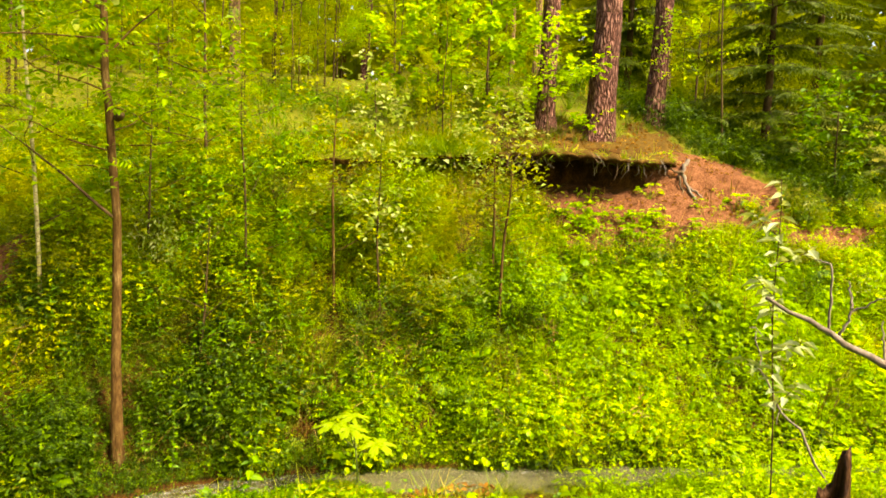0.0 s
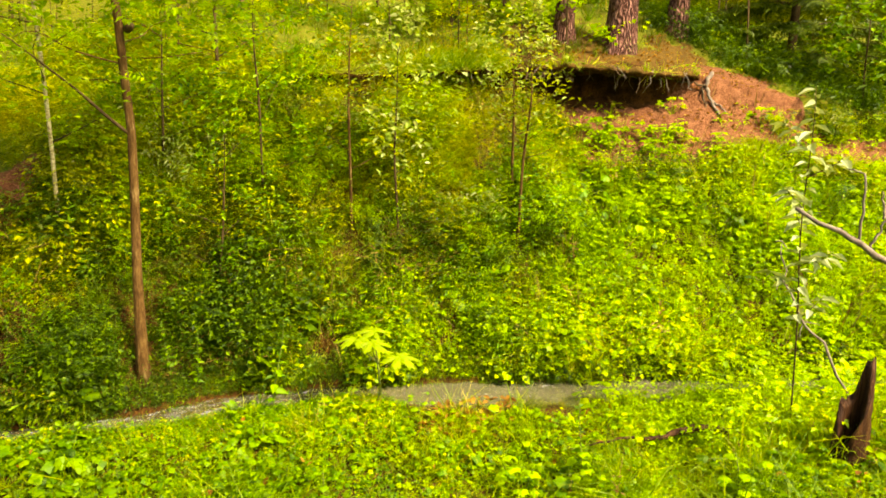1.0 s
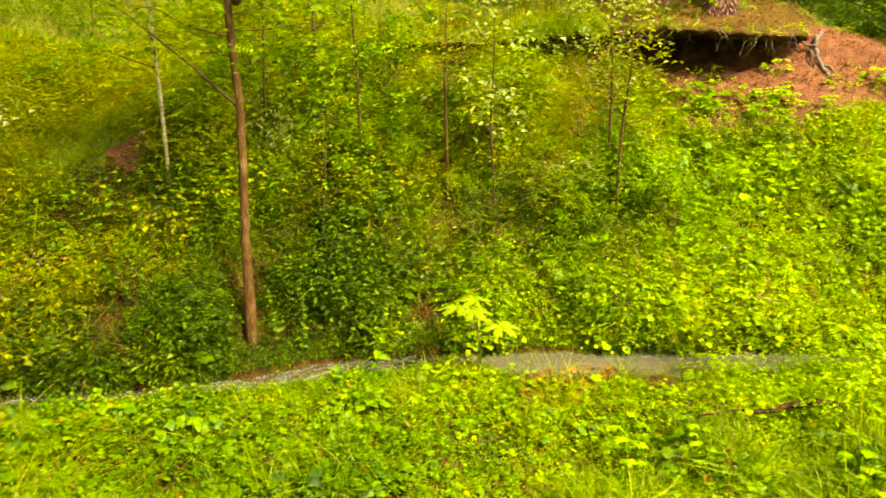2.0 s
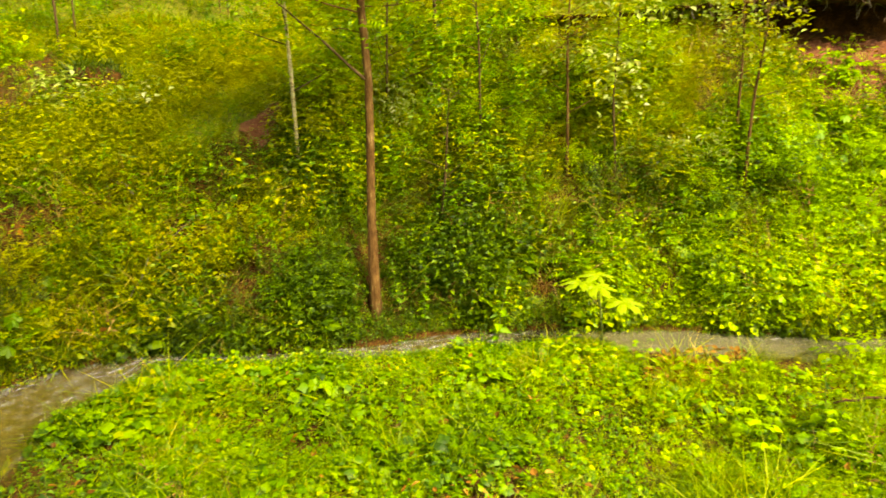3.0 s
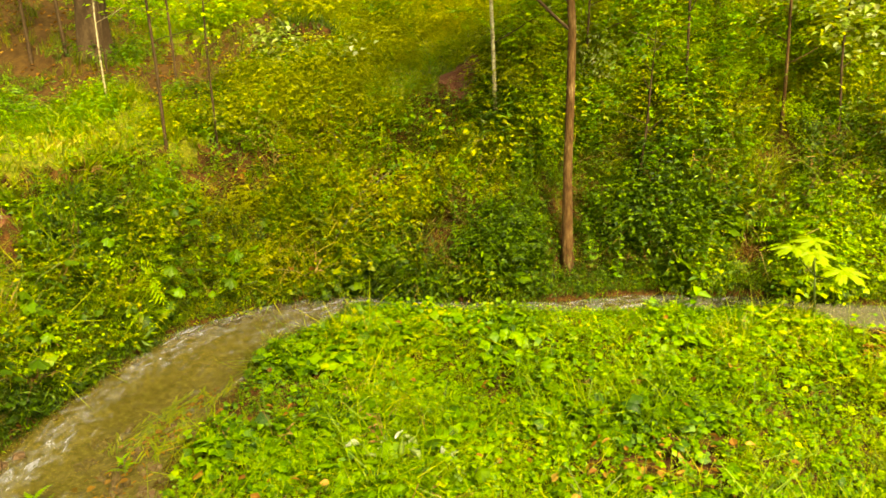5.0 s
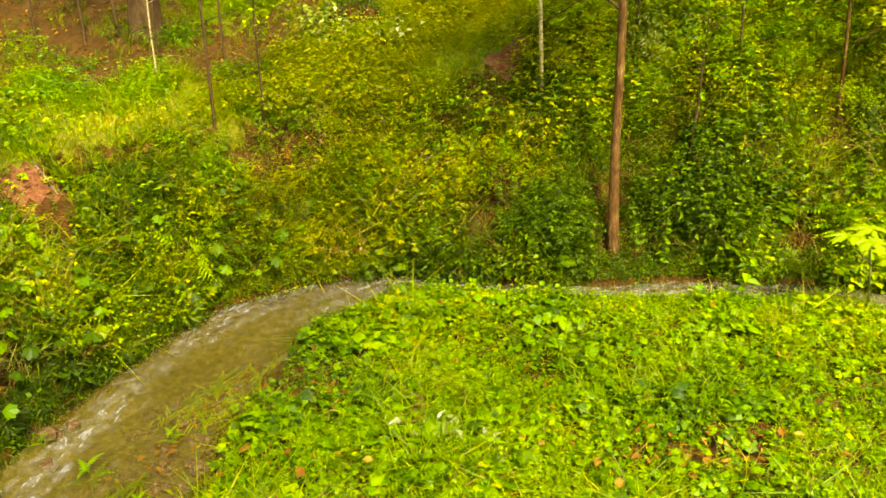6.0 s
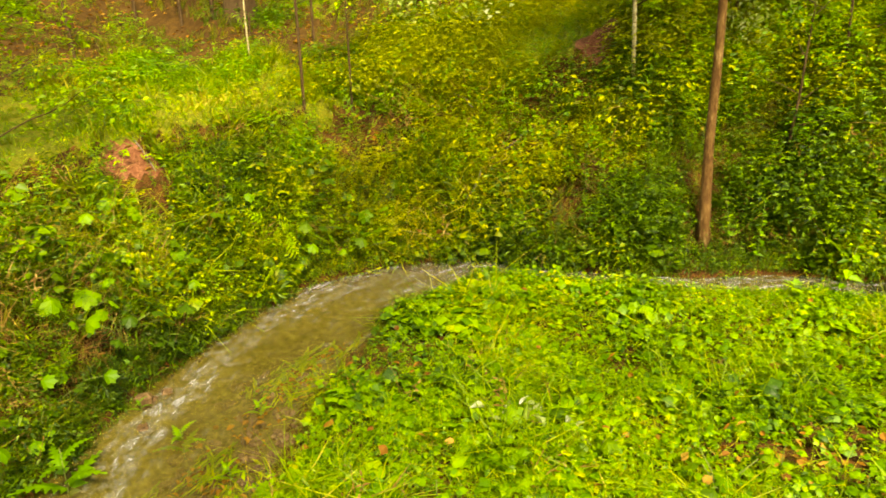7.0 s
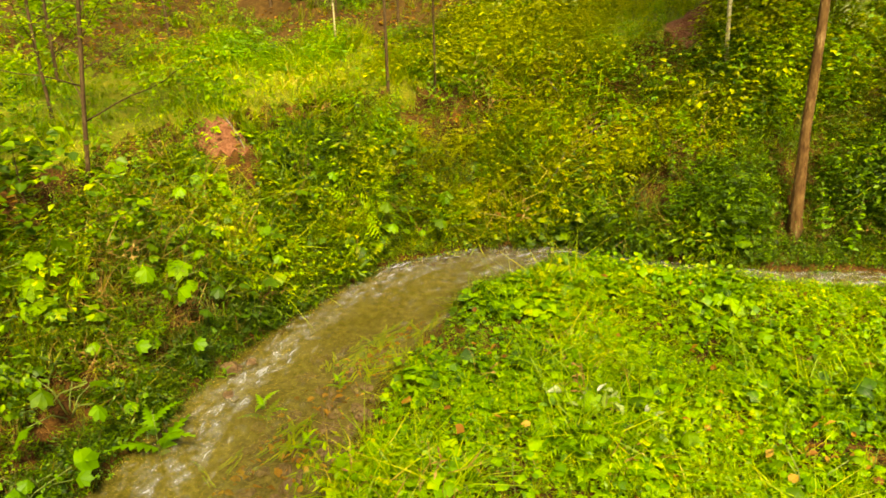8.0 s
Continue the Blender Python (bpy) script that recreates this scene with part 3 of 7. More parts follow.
def brook_line(n, first=0.0, last=None):
    """Points along the brook: middle, unit vector towards the far side, and the table's other columns."""
    s = np.linspace(first, len(BROOK) - 1 if last is None else last, n)
    cols = np.stack([np.interp(s, np.arange(len(BROOK)), BROOK[:, c]) for c in range(7)], 1)
    soft = np.stack([np.convolve(np.pad(cols[:, c], 9, "edge"), np.hanning(21)[1:-1] / np.hanning(21).sum(), "valid") for c in range(2)], 1)
    way = np.gradient(soft, axis=0)
    way /= np.linalg.norm(way, axis=1)[:, None]
    return s, soft, np.stack([way[:, 1], -way[:, 0]], 1), cols


s_, mid_, out_, cols_ = brook_line(520)
across = np.linspace(-1.12, 1.16, 19)
flow = np.concatenate([[0], np.cumsum(np.linalg.norm(np.diff(mid_, axis=0), axis=1))])
wx = mid_[:, None, 0] + out_[:, None, 0] * across[None] * cols_[:, None, 2]
wy = mid_[:, None, 1] + out_[:, None, 1] * across[None] * cols_[:, None, 2]
wz = np.repeat(cols_[:, 3:4], 19, 1) - 0.008 + 0.012 * lumps(wx * 1.0, wy * 1.0, 0.22, 41) + 0.004 * lumps(wx, wy, 0.09, 42)
K, M = np.meshgrid(np.arange(519), np.arange(18), indexing="ij")
A = (K * 19 + M).ravel()
water = new("water", mesh_from("water", np.stack([wx, wy, wz], -1).reshape(-1, 3), np.concatenate([np.stack([A, A + 1, A + 20], 1), np.stack([A, A + 20, A + 19], 1)]), WATER, True))
tagged(water, "shallow murky brook with white ripples and painted sky glints", "brook", kind="structure")
uv = water.data.uv_layers.new(name="flow")
flat = np.stack([np.repeat(flow[:, None], 19, 1), np.repeat((across[None] * 0.5), 520, 0) * cols_[:, 2:3] * 2], -1).reshape(-1, 2)
loops = np.zeros(len(water.data.loops), np.int32)
water.data.loops.foreach_get("vertex_index", loops)
uv.data.foreach_set("uv", flat[loops].astype(np.float32).ravel())

# The turf that overhangs the washed-out bank: a ragged slab along the lip.
s_, mid_, out_, cols_ = brook_line(300, 2.1, 7.6)
lip_xy = mid_ + out_ * (cols_[:, 2] + cols_[:, 5])[:, None]
deep = 0.10 + 0.34 * smooth((3.6 - s_) / 0.5) * smooth((s_ - 2.1) / 0.6) + 0.16 * smooth((s_ - 4.0) / 0.3) * smooth((5.6 - s_) / 0.3)
deep = deep * (1 + 0.35 * lumps(lip_xy[:, 0], lip_xy[:, 1], 0.3, 51) + 0.35 * lumps(lip_xy[:, 0], lip_xy[:, 1], 0.1, 52))
thick = 0.055 + 0.025 * lumps(lip_xy[:, 0], lip_xy[:, 1], 0.3, 53)
rows_ = []
for f, drop in ((-1.3, -0.012), (-0.6, 0.012), (-0.1, 0.015), (0.35, 0.02), (0.8, 0.0), (1.0, -0.05), (0.9, -0.11), (0.45, -0.17), (-0.05, -0.22), (-1.2, -0.25)):
    p = lip_xy - out_ * (f * np.where(f > 0, deep, 0.5))[:, None]
    lip_top = terrain(*(lip_xy + out_ * 0.62).T) - 0.14
    base = np.maximum(terrain(*p.T), lip_top - 0.02) if f < 0 else lip_top - 0.06 * max(f, 0)
    z = base + (drop if drop > -0.012 else drop * thick / 0.1) if f >= 0 or drop > -0.02 else lip_top + drop * thick / 0.1
    rows_.append(np.stack([p[:, 0], p[:, 1], z + 0.022 * lumps(p[:, 0], p[:, 1], 0.1, 54)], -1))
ring = np.stack(rows_, 1)
k_, m_ = np.meshgrid(np.arange(299), np.arange(9), indexing="ij")
A = (k_ * 10 + m_).ravel()
overhang = new("turf_overhang", mesh_from("turf_overhang", ring.reshape(-1, 3), np.concatenate([np.stack([A, A + 10, A + 11], 1), np.stack([A, A + 11, A + 1], 1)]), [MOSS, NEEDLE_LITTER, SOIL], True))
tagged(overhang, "overhanging lip of turf and needle litter above washed-out earth", "bank", kind="structure")
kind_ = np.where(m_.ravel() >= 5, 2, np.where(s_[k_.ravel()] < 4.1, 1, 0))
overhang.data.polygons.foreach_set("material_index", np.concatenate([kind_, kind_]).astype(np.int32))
# Roots that hang from its underside.
for k in range(60):
    n = RNG.randint(8, 84) if k < 46 else RNG.randint(108, 290)
    p = np.array([*(lip_xy[n] - out_[n] * deep[n] * RNG.uniform(0.55, 0.98)), 0])
    p[2] = terrain(*(lip_xy[n] + out_[n] * 0.62)) - 0.24
    end = p + (*RNG.normal(0, 0.10, 2), -RNG.uniform(0.05, 0.20))
    part("root", tube(wander(p + (0, 0, 0.06), end, 7, 0.25, 600 + k), [RNG.uniform(0.004, 0.009), 0.002], 5), ROOT if k % 2 else DEAD_WOOD, overhang)


# Grass that droops over the lip.
front = np.stack([*(lip_xy - out_ * (deep * 0.8)[:, None]).T, ring[:, 4, 2] - 0.01], 1)
keep = RNG.uniform(0, 1, (300, 2)) < np.where(s_ < 4.1, 0.22, 0.9)[:, None]
grassy = s_ > 4.1
lip_places = np.concatenate([front[keep[:, 0]], front[keep[:, 1]] + (0.02, 0.05, 0.01)] + [ring[grassy, k] + RNG.normal(0, 0.03, (grassy.sum(), 3)) * (1, 1, 0) - (0, 0, 0.01) for k in (0, 1, 1, 2, 3, 3)])
lip_shape = strew_mixed([tuft(9, 0.24, 620 + k, 0.006, 1.2) for k in range(3)], lip_places, RNG.uniform(0.4, 1.0, len(lip_places)), 64, 0.9)
tagged(new("lip_grass", mesh_from("lip_grass", *lip_shape, GRASS)), "grass drooping over the bank's turf lip", "grass", kind="stuff")


# ---- trees ----
def ground_at(x, y, sink=0.0):
    return (x, y, float(terrain(x, y)) - sink)


def limb_set(height, radius, count, first, reach, rise, seed, lean=(0, 0), wave=0.03):
    """A stem and its limbs as point rows: (path, radii), the stem first."""
    r = np.random.RandomState(seed)
    stem = wander((0, 0, -0.12), (lean[0], lean[1], height), 16, wave, seed)
    out = [(stem, [radius, radius * 0.75, radius * 0.12])]
    for k in range(count):
        s = first + (0.97 - first) * (k + r.uniform(0, 0.8)) / count
        at = np.array([np.interp(s, np.linspace(0, 1, 16), stem[:, c]) for c in range(3)])
        a = k * 2.4 + r.uniform(-0.5, 0.5)
        long = reach * (1.15 - 0.75 * s) * r.uniform(0.6, 1.2)
        end = at + (math.cos(a) * long, math.sin(a) * long, long * rise * r.uniform(0.5, 1.4))
        rr = max(0.004, radius * (1 - s * 0.8) * 0.42)
        out.append((wander(at, end, 8, 0.10, seed * 31 + k), [rr, rr * 0.25]))
    return out


def leaf_cloud(limbs, leaf, count, size, seed, spray=0.22, from_=0.3, lift=0.05, flat=0.35):
    """Leaves strewn along the outer limbs and their twigs."""
    r = np.random.RandomState(seed)
    weight = np.array([np.linalg.norm(p[-1] - p[0]) for p, _ in limbs])
    pick = r.choice(len(limbs), count, p=weight / weight.sum())
    s = r.uniform(from_, 1.03, count) ** 0.8
    at = np.stack([[np.interp(t, np.linspace(0, 1, len(limbs[k][0])), limbs[k][0][:, c]) for c in range(3)] for k, t in zip(pick, s)])
    # several leaves share a twig, so that the foliage stands in sprays with gaps
    twigs = r.normal(0, 1, (max(8, count // 7), 3)) * (spray, spray, spray * 0.45)
    at = at + twigs[(pick * 37 + (s * 9).astype(int) * 11) % len(twigs)] + r.normal(0, spray * 0.32, (count, 3)) + (0, 0, lift)
    return strew(leaf, at, r.uniform(0, 6.28, count), r.normal(-0.15, 0.26, count), r.normal(0, flat * 0.75, count), size * r.uniform(0.6, 1.25, count))


def young_tree(label, at, height, radius, leaf, leaf_mat, bark, leaves, size, seed, limbs=9, first=0.2, reach=0.9, rise=0.5, lean=(0, 0), group="", spray=0.2, name="sapling", category="sapling", wave=0.03, limb_bark=None):
    t = thing(name, label, category, group, ground_at(*at))
    rows = limb_set(height, radius, limbs, first, reach, rise, seed, lean, wave)
    for k, (p, radii) in enumerate(rows):
        part("limb" if k else "trunk", tube(p, radii, 4 if k else 8, 0.06, seed + k), limb_bark if k and limb_bark else bark, t)
    part("crown", leaf_cloud(rows[1:], leaf, leaves, size, seed + 5, spray), leaf_mat, t, round_faces=False)
    return t


ROWAN = frond(1.0, 5, 0.42, 3, 0.25)

# The tall young tree by the brook, with a bent elbow and long bare limbs.
tree = thing("young_tree", "slender young deciduous tree with brown bark at the brook's edge", "tree", at=ground_at(-4.76, 7.90))
bx, by, bz = tree.location
stem = np.array([(0, 0, -0.15), (0.0, 0.03, 0.25), (-0.01, 0.07, 0.8), (0.0, 0.07, 1.5), (0.0, 0.07, 1.95), (-0.035, 0.08, 2.4), (-0.055, 0.08, 2.75), (-0.085, 0.08, 3.05), (-0.09, 0.08, 3.4), (-0.12, 0.08, 4.2), (-0.10, 0.1, 5.2), (-0.05, 0.12, 6.4)])
part("trunk", tube(stem, [0.072, 0.046, 0.038, 0.035, 0.033, 0.032, 0.031, 0.030, 0.028, 0.025, 0.02, 0.008], 12, 0.05, 4), BARK_YOUNG, tree)
knot = np.array([(0.0, 0.03, 2.70), (0.03, -0.03, 2.72), (0.035, -0.05, 2.71)])
part("knot", tube(knot, [0.034, 0.03, 0.008], 8, 0.15, 9), BARK_DARK, tree)
limb_ends = [
    ((-0.0, 0.07, 1.92), (-0.85, -0.05, 2.62), 0.015), ((-0.04, 0.08, 2.45), (-0.75, 0.1, 2.60), 0.011), ((-0.06, 0.08, 2.8), (0.65, -0.1, 2.55), 0.010),
    ((-0.09, 0.08, 3.15), (0.42, 0.0, 3.75), 0.014), ((0.05, 0.07, 3.28), (0.75, 0.25, 3.3), 0.009), ((-0.09, 0.08, 3.5), (-0.9, 0.3, 3.9), 0.014),
    ((-0.1, 0.08, 3.9), (-0.6, -0.5, 4.3), 0.013), ((-0.11, 0.08, 4.1), (0.7, 0.5, 4.6), 0.013), ((-0.1, 0.08, 3.3), (-1.0, -0.3, 3.1), 0.012),
    ((-0.1, 0.08, 4.5), (0.5, -0.6, 5.1), 0.012), ((-0.08, 0.1, 5.0), (-0.7, 0.4, 5.6), 0.012), ((-0.08, 0.1, 5.4), (0.4, 0.5, 6.1), 0.010),
    ((-0.1, 0.08, 3.05), (-0.75, 0.7, 3.35), 0.010), ((-0.1, 0.08, 3.6), (0.9, -0.3, 4.0), 0.012), ((-0.05, 0.08, 2.6), (0.55, 0.5, 2.9), 0.009),
    ((-0.07, 0.08, 2.9), (-1.2, -0.2, 3.3), 0.010), ((-0.09, 0.08, 3.3), (1.1, 0.3, 3.2), 0.010), ((-0.04, 0.08, 2.5), (0.8, 0.2, 2.45), 0.008), ((-0.04, 0.08, 2.3), (-0.6, 0.5, 2.4), 0.008), ((-0.1, 0.08, 3.7), (-1.4, 0.2, 3.7), 0.010),
]
tree_limbs = [(wander(a, b, 10, 0.09 if k == 0 else 0.2, 70 + k), [r * (1.0 if k == 0 else 0.7), r * 0.25]) for k, (a, b, r) in enumerate(limb_ends)]
for k, (p, radii) in enumerate(tree_limbs):
    part("limb", tube(p, radii, 6, 0.05, k), BARK_DARK if k == 0 else BARK_YOUNG, tree)
part("crown", join([leaf_cloud(tree_limbs[1:], LEAF, 1900, 0.075, 81, 0.34, 0.15), leaf_cloud(tree_limbs[1:], ROWAN, 760, 0.17, 82, 0.36, 0.15)]), LEAF_TREE, tree, round_faces=False)

# The thin birch behind it.
birch = young_tree("thin young birch with pale bark on the slope", (-5.36, 8.80), 3.9, 0.020, LEAF, LEAF_TREE, BARK_BIRCH, 850, 0.065, 7, limbs=13, first=0.22, reach=0.95, rise=0.45, lean=(-0.12, 0.02), name="birch", category="birch", wave=0.012, limb_bark=BARK_DARK)


def pine(label, at, height, radius, bark, seed, lean=(0, 0), crown=260, fine=1.0):
    """A tall pine: flared foot, furrowed bark, a high crown of needle tufts."""
    t = thing("pine", label, "pine", "pines above the bank", ground_at(*at))
    path = wander((0, 0, -0.3), (lean[0], lean[1], height), 26, 0.006, seed)
    # a plated surface
    sides, n = int(24 * fine), int(60 * fine)
    s = np.linspace(0, 1, n) ** 1.6
    core = np.stack([np.interp(s, np.linspace(0, 1, 26), path[:, c]) for c in range(3)], 1)
    r = np.random.RandomState(seed)
    a = np.linspace(0, 2 * np.pi, sides, endpoint=False)
    flare = radius * (1 - 0.75 * s) + radius * 0.45 * np.exp(-(core[:, 2] + 0.1) / 0.25) * (1 + 0)
    plate = 1 + 0.05 * r.uniform(-1, 1, (n, sides)) + 0.10 * np.exp(-(core[:, 2:3] + 0.1) / 0.3) * np.sin(a * 5 + seed)[None]
    v = np.stack([core[:, None, 0] + np.cos(a)[None] * flare[:, None] * plate, core[:, None, 1] + np.sin(a)[None] * flare[:, None] * plate, np.repeat(core[:, 2:3], sides, 1)], -1).reshape(-1, 3)
    k, j = np.meshgrid(np.arange(n - 1), np.arange(sides), indexing="ij")
    p, q = (k * sides + j).ravel(), (k * sides + (j + 1) % sides).ravel()
    part("trunk", (v, np.concatenate([np.stack([p, q, q + sides], 1), np.stack([p, q + sides, p + sides], 1)])), bark, t)
    rows = limb_set(height, radius * 0.35, 14 if fine > 0.6 else 6, 0.62, 2.6, 0.25, seed, lean, 0.006)[1:]
    for p, radii in rows:
        part("limb", tube(p, radii, 4), bark, t)
    part("crown", leaf_cloud(rows, tuft(7, 0.5, seed, 0.02, 0.3), crown, 1.0, seed + 2, 0.35, 0.25), NEEDLES, t, round_faces=False)
    return t


pine("thick pine with furrowed red-brown bark at the bank's lip", (1.42, 10.60), 17, 0.195, BARK_PINE, 21, (0.7, 0.2))
pine("pine with furrowed reddish bark beside a thicker one", (2.62, 10.95), 16, 0.145, BARK_PINE, 22, (0.9, 0.3))
pine("dark pine trunk half hidden by leafy bushes", (0.74, 10.95), 16, 0.13, BARK_PINE, 23, (0.5, 0.3))


pine("broad dark pine trunk on the brown slope", (-10.06, 10.57), 16, 0.17, BARK_DARK, 24, (0.4, 0.5))


def spruce(label, at, height, seed, spread=1.5, first=0.06):
    """A young spruce: whorls of drooping boughs with flat sprays of needles."""
    t = thing("spruce", label, "spruce", "spruces on the bank", ground_at(*at))
    r = np.random.RandomState(seed)
    part("trunk", tube(wander((0, 0, -0.15), (0.05, 0, height), 12, 0.01, seed), [0.02 + height * 0.012, 0.01], 8, 0.05, seed), BARK_DARK, t)
    spray = join([placed(NEEDLE, (0, y, 0), sgn * 0.9, -0.15, 0, 0.30 * (1.15 - y)) for y in np.linspace(0.05, 0.95, 7) for sgn in (-1, 1)] + [placed(NEEDLE, (0, 0.85, 0), 0, -0.1, 0, 0.25)])
    boughs, needles = [], []
    z = height * first
    while z < height * 0.97:
        ring = r.randint(5, 7)
        for k in range(ring):
            a, long = k * 6.28 / ring + r.uniform(0, 1), spread * (1 - z / height) ** 0.8 * r.uniform(0.7, 1.15) + 0.12
            pts = np.array([(math.cos(a) * long * q, math.sin(a) * long * q, z + long * (0.16 * q - 0.42 * q * q + 0.12 * q**4)) for q in np.linspace(0, 1, 6)])
            boughs.append(tube(pts, [0.012, 0.003], 4, caps=False))
            m = max(3, int(long * 9))
            q = np.linspace(0.15, 0.98, m)
            at_ = np.stack([np.interp(q, np.linspace(0, 1, 6), pts[:, c]) for c in range(3)], 1)
            for side in (-0.75, 0.75, 0.0):
                needles.append(strew(spray, at_, np.full(m, a - math.pi / 2 + side) + r.normal(0, 0.2, m), r.normal(-0.3, 0.15, m), r.normal(0, 0.3, m), (0.22 + 0.30 * long * (1 - q)) * r.uniform(0.8, 1.2, m)))
        z += r.uniform(0.28, 0.42)
    for b in boughs:
        part("bough", b, BARK_DARK, t)
    part("crown", join(needles), NEEDLES, t, round_faces=False)
    return t


spruce("dark green young spruce with drooping boughs", (4.3, 10.4), 4.6, 31)
spruce("tall dark spruce in the shade of the bank", (6.6, 11.6), 6.0, 32, 1.5)
spruce("small dense spruce beside the pines", (3.9, 13.4), 5.0, 33, 1.6, 0.15)
spruce("young spruce behind leafy undergrowth", (5.6, 9.0), 2.8, 35, 1.1)

